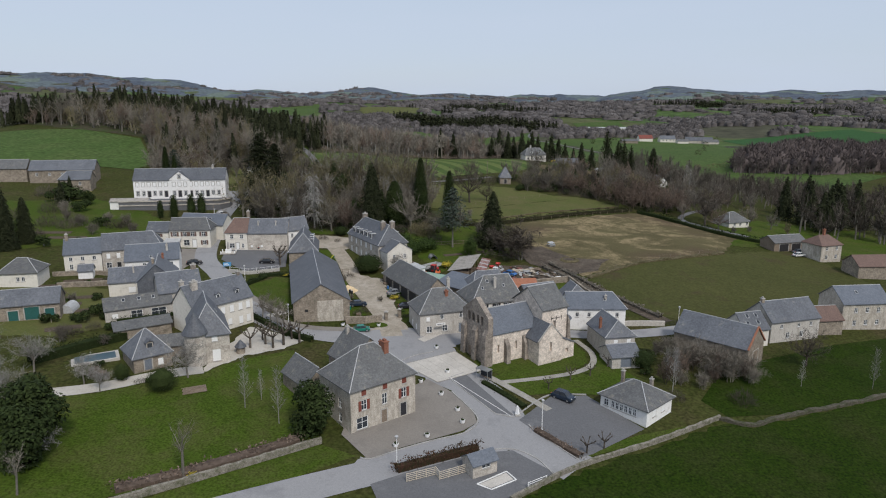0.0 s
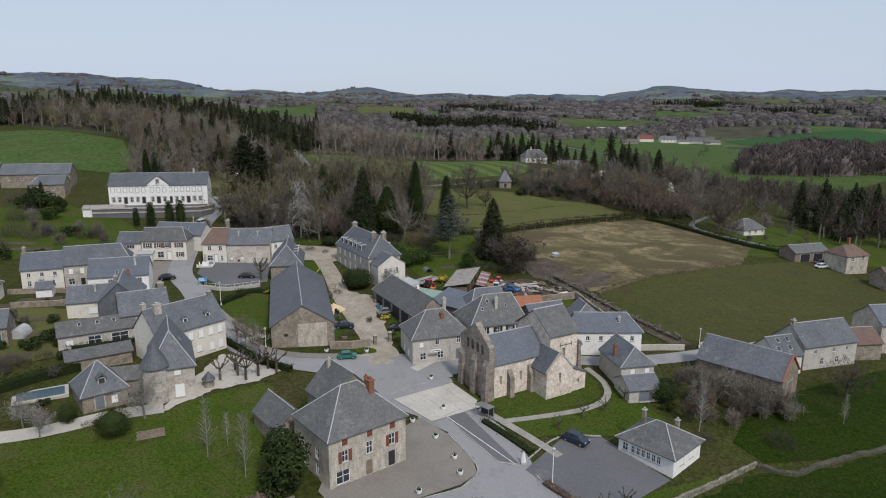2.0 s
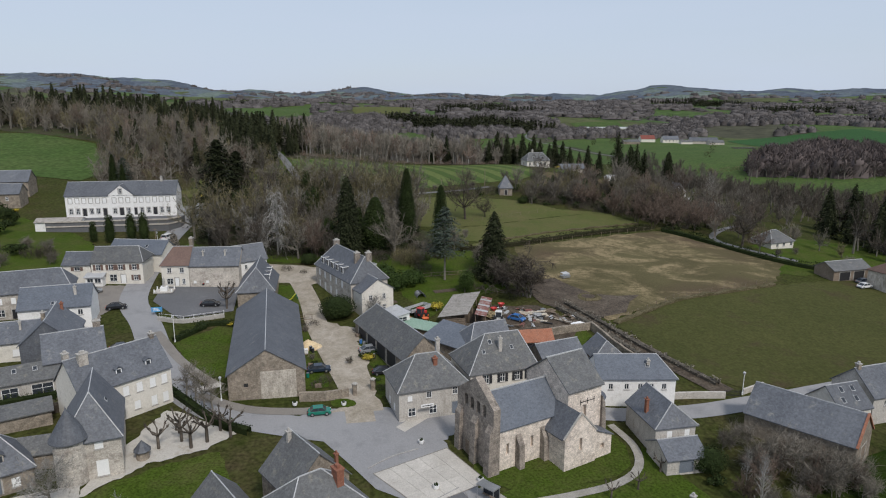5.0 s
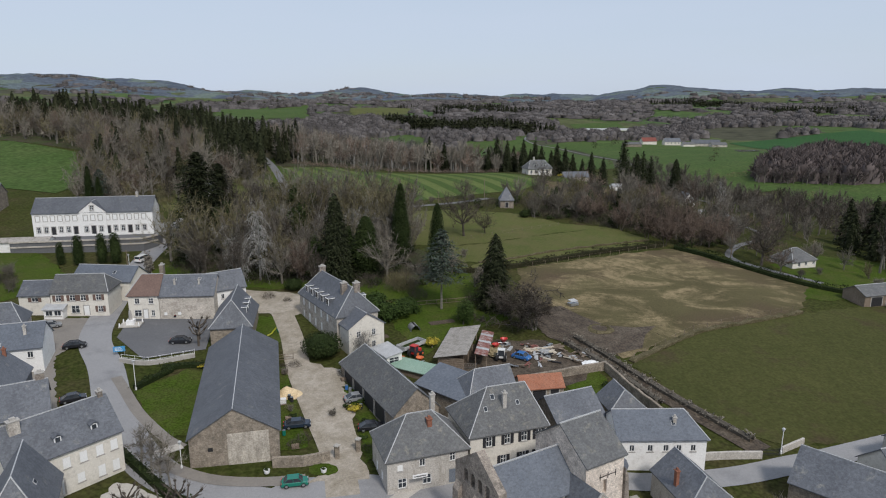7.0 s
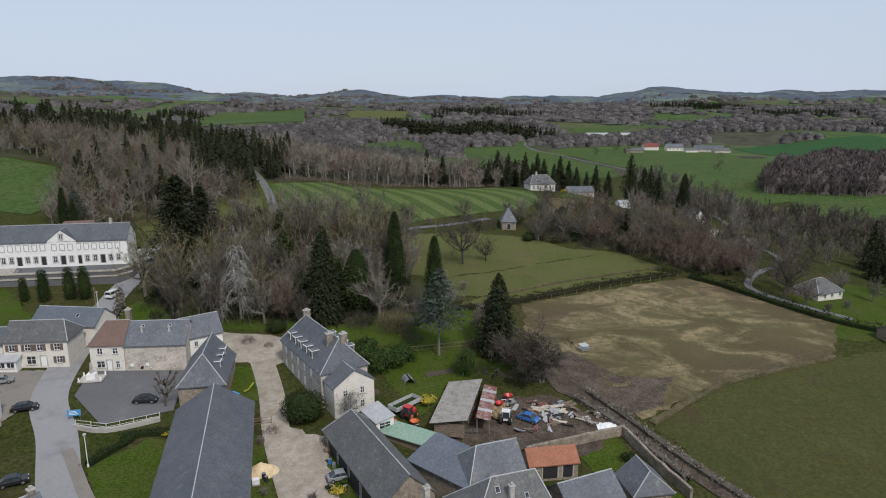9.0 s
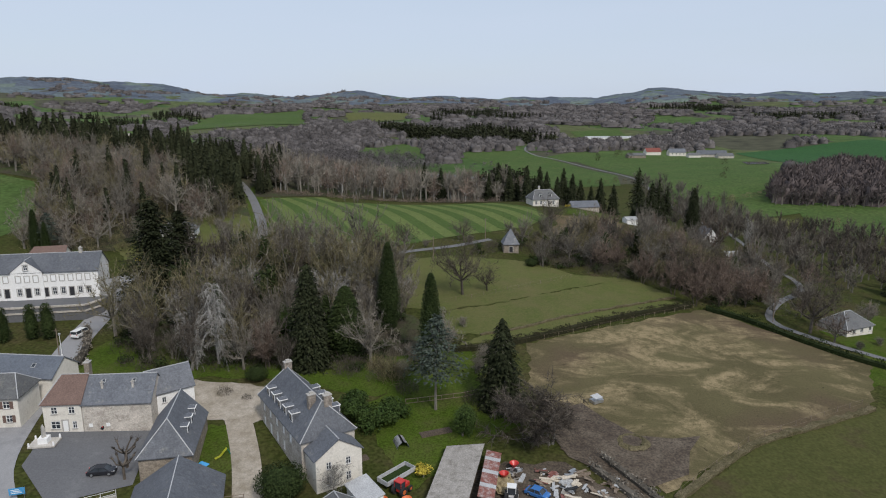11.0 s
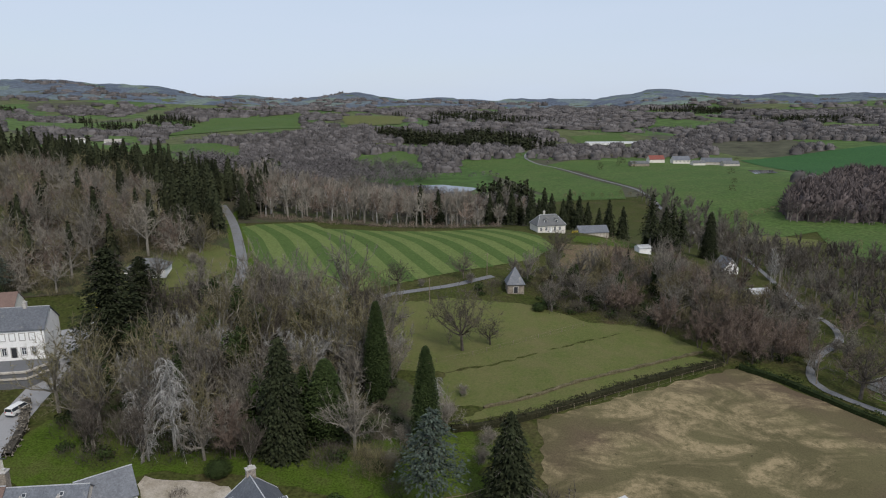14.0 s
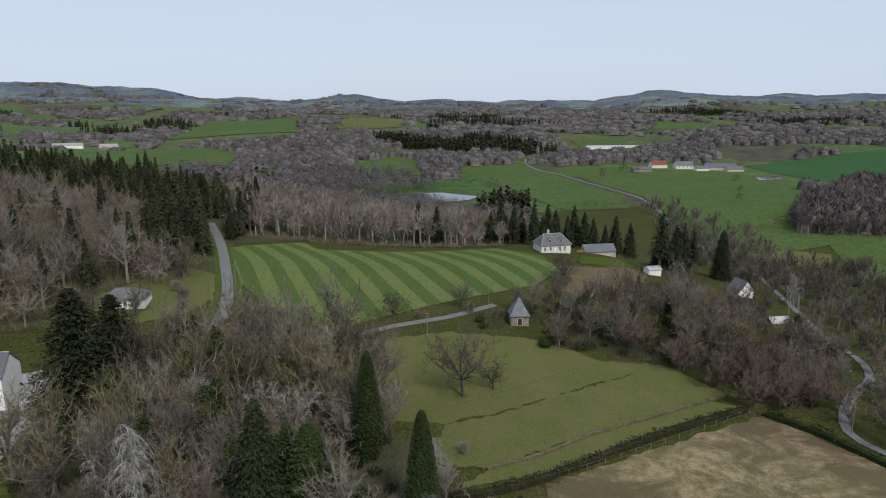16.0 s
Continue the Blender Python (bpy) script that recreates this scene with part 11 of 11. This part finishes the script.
# well with conical roof, pool, timber stack of the park
we = empty_at("garden_well", -42.2, 128.4, zt(-42.2, 128.4), 0, "round stone well under a pointed slate roof", "well")
b_ = bmesh.new()
lathe(b_, [(0.9, -0.3), (0.9, 1.4), (0.7, 1.4), (0.7, 0.6), (0, 0.6)], 12)
part("wall", b_, M_STONE, we)
b_ = bmesh.new()
lathe(b_, [(0.85, 1.4), (1.25, 1.4), (1.25, 1.5), (0.0, 3.0)], 8)
part("roof", b_, M_SLATE, we)
po = empty_at("swimming_pool", -68.6, 121.6, zt(-68.6, 121.6) + 0.1, 30, "covered blue swimming pool with pale edge", "pool")
b_ = bmesh.new()
box(b_, -4.2, -2.4, -0.4, 4.2, 2.4, 0.12)
part("surround", b_, M_CONC, po)
b_ = bmesh.new()
box(b_, -3.6, -1.8, 0.12, 3.6, 1.8, 0.16)
part("cover", b_, paint("pool_cover", (0.045, 0.085, 0.105), 0.4), po)
ts = empty_at("timber_stack", -45.6, 111.8, zt(-45.6, 111.8) + 0.08, 25, "grey timbers laid out on the lawn", "timber")
for k in range(7):
    b_ = bmesh.new()
    box(b_, -2.2 + 0.1 * (k % 3), -1.4 + k * 0.42, 0.02, 2.0, -1.2 + k * 0.42, 0.2)
    part("timber", b_, M_WOOD, ts)

# forecourt of the church: concrete slabs with open joints
fc = tagged(drape("church_forecourt", [(-8.8, 127.4), (2.0, 134.8), (8.0, 126.6), (-1.6, 120.2)], M_GRIT, 0.15, 3, "pale concrete slabs before the church", "pavement"), "")
A_, B_, C_, D_ = Vector((-8.6, 127.3)), Vector((2.0, 134.5)), Vector((7.8, 126.6)), Vector((-1.6, 120.4))
nu, nv = 5, 3
for i in range(nu):
    for j in range(nv):
        def at(u, v):
            return A_.lerp(B_, u).lerp(D_.lerp(C_, u), v)
        g = 0.004
        cs_ = [at((i + g * 2) / nu, (j + g) / nv), at((i + 1 - g * 2) / nu, (j + g) / nv), at((i + 1 - g * 2) / nu, (j + 1 - g) / nv), at((i + g * 2) / nu, (j + 1 - g) / nv)]
        b_ = bmesh.new()
        top = [b_.verts.new((c.x, c.y, zt(c.x, c.y) + 0.2)) for c in cs_]
        bot = [b_.verts.new((c.x, c.y, zt(c.x, c.y) - 0.1)) for c in cs_]
        b_.faces.new(top)
        for k in range(4):
            b_.faces.new((top[k], bot[k], bot[(k + 1) % 4], top[(k + 1) % 4]))
        bmesh.ops.recalc_face_normals(b_, faces=b_.faces[:])
        part("slab", b_, M_CONC, fc)

# utility poles and the far mast
for x, y, h in ((1.0, 303, 8), (-63.5, 345, 7), (-82, 230, 7), (94, 262, 8), (120, 262, 8), (-55, 322, 7), (20, 330, 8)):
    up = empty_at("utility_pole", x, y, zt(x, y), 0, "thin wooden utility pole with cross arm", "pole", "utility poles")
    b_ = bmesh.new()
    beam(b_, (0, 0, -0.5), (0, 0, h), 0.12, 6, 0.08)
    part("pole", b_, M_WOOD, up)
    b_ = bmesh.new()
    beam(b_, (-0.7, 0, h - 0.5), (0.7, 0, h - 0.5), 0.05, 4)
    part("cross_arm", b_, M_WOOD, up)
ma = empty_at("radio_mast", -330, 486, zt(-330, 486), 20, "grey lattice radio mast on the hill", "mast")
for sx, sy in ((-1, -1), (1, -1), (1, 1), (-1, 1)):
    b_ = bmesh.new()
    beam(b_, (sx * 2.2, sy * 2.2, -1), (sx * 0.5, sy * 0.5, 46), 0.14, 4)
    part("leg", b_, M_METAL, ma)
for k in range(14):
    b_ = bmesh.new()
    z0_, z1_ = k * 3.2, (k + 1) * 3.2
    r0_, r1_ = 2.2 - 1.7 * z0_ / 46, 2.2 - 1.7 * z1_ / 46
    for (ax, ay), (bx_, by_) in (((-1, -1), (1, -1)), ((1, -1), (1, 1)), ((1, 1), (-1, 1)), ((-1, 1), (-1, -1))):
        beam(b_, (ax * r0_, ay * r0_, z0_), (bx_ * r1_, by_ * r1_, z1_), 0.07, 3)
        beam(b_, (bx_ * r0_, by_ * r0_, z0_), (ax * r1_, ay * r1_, z1_), 0.07, 3)
    part("lattice", b_, M_METAL, ma)
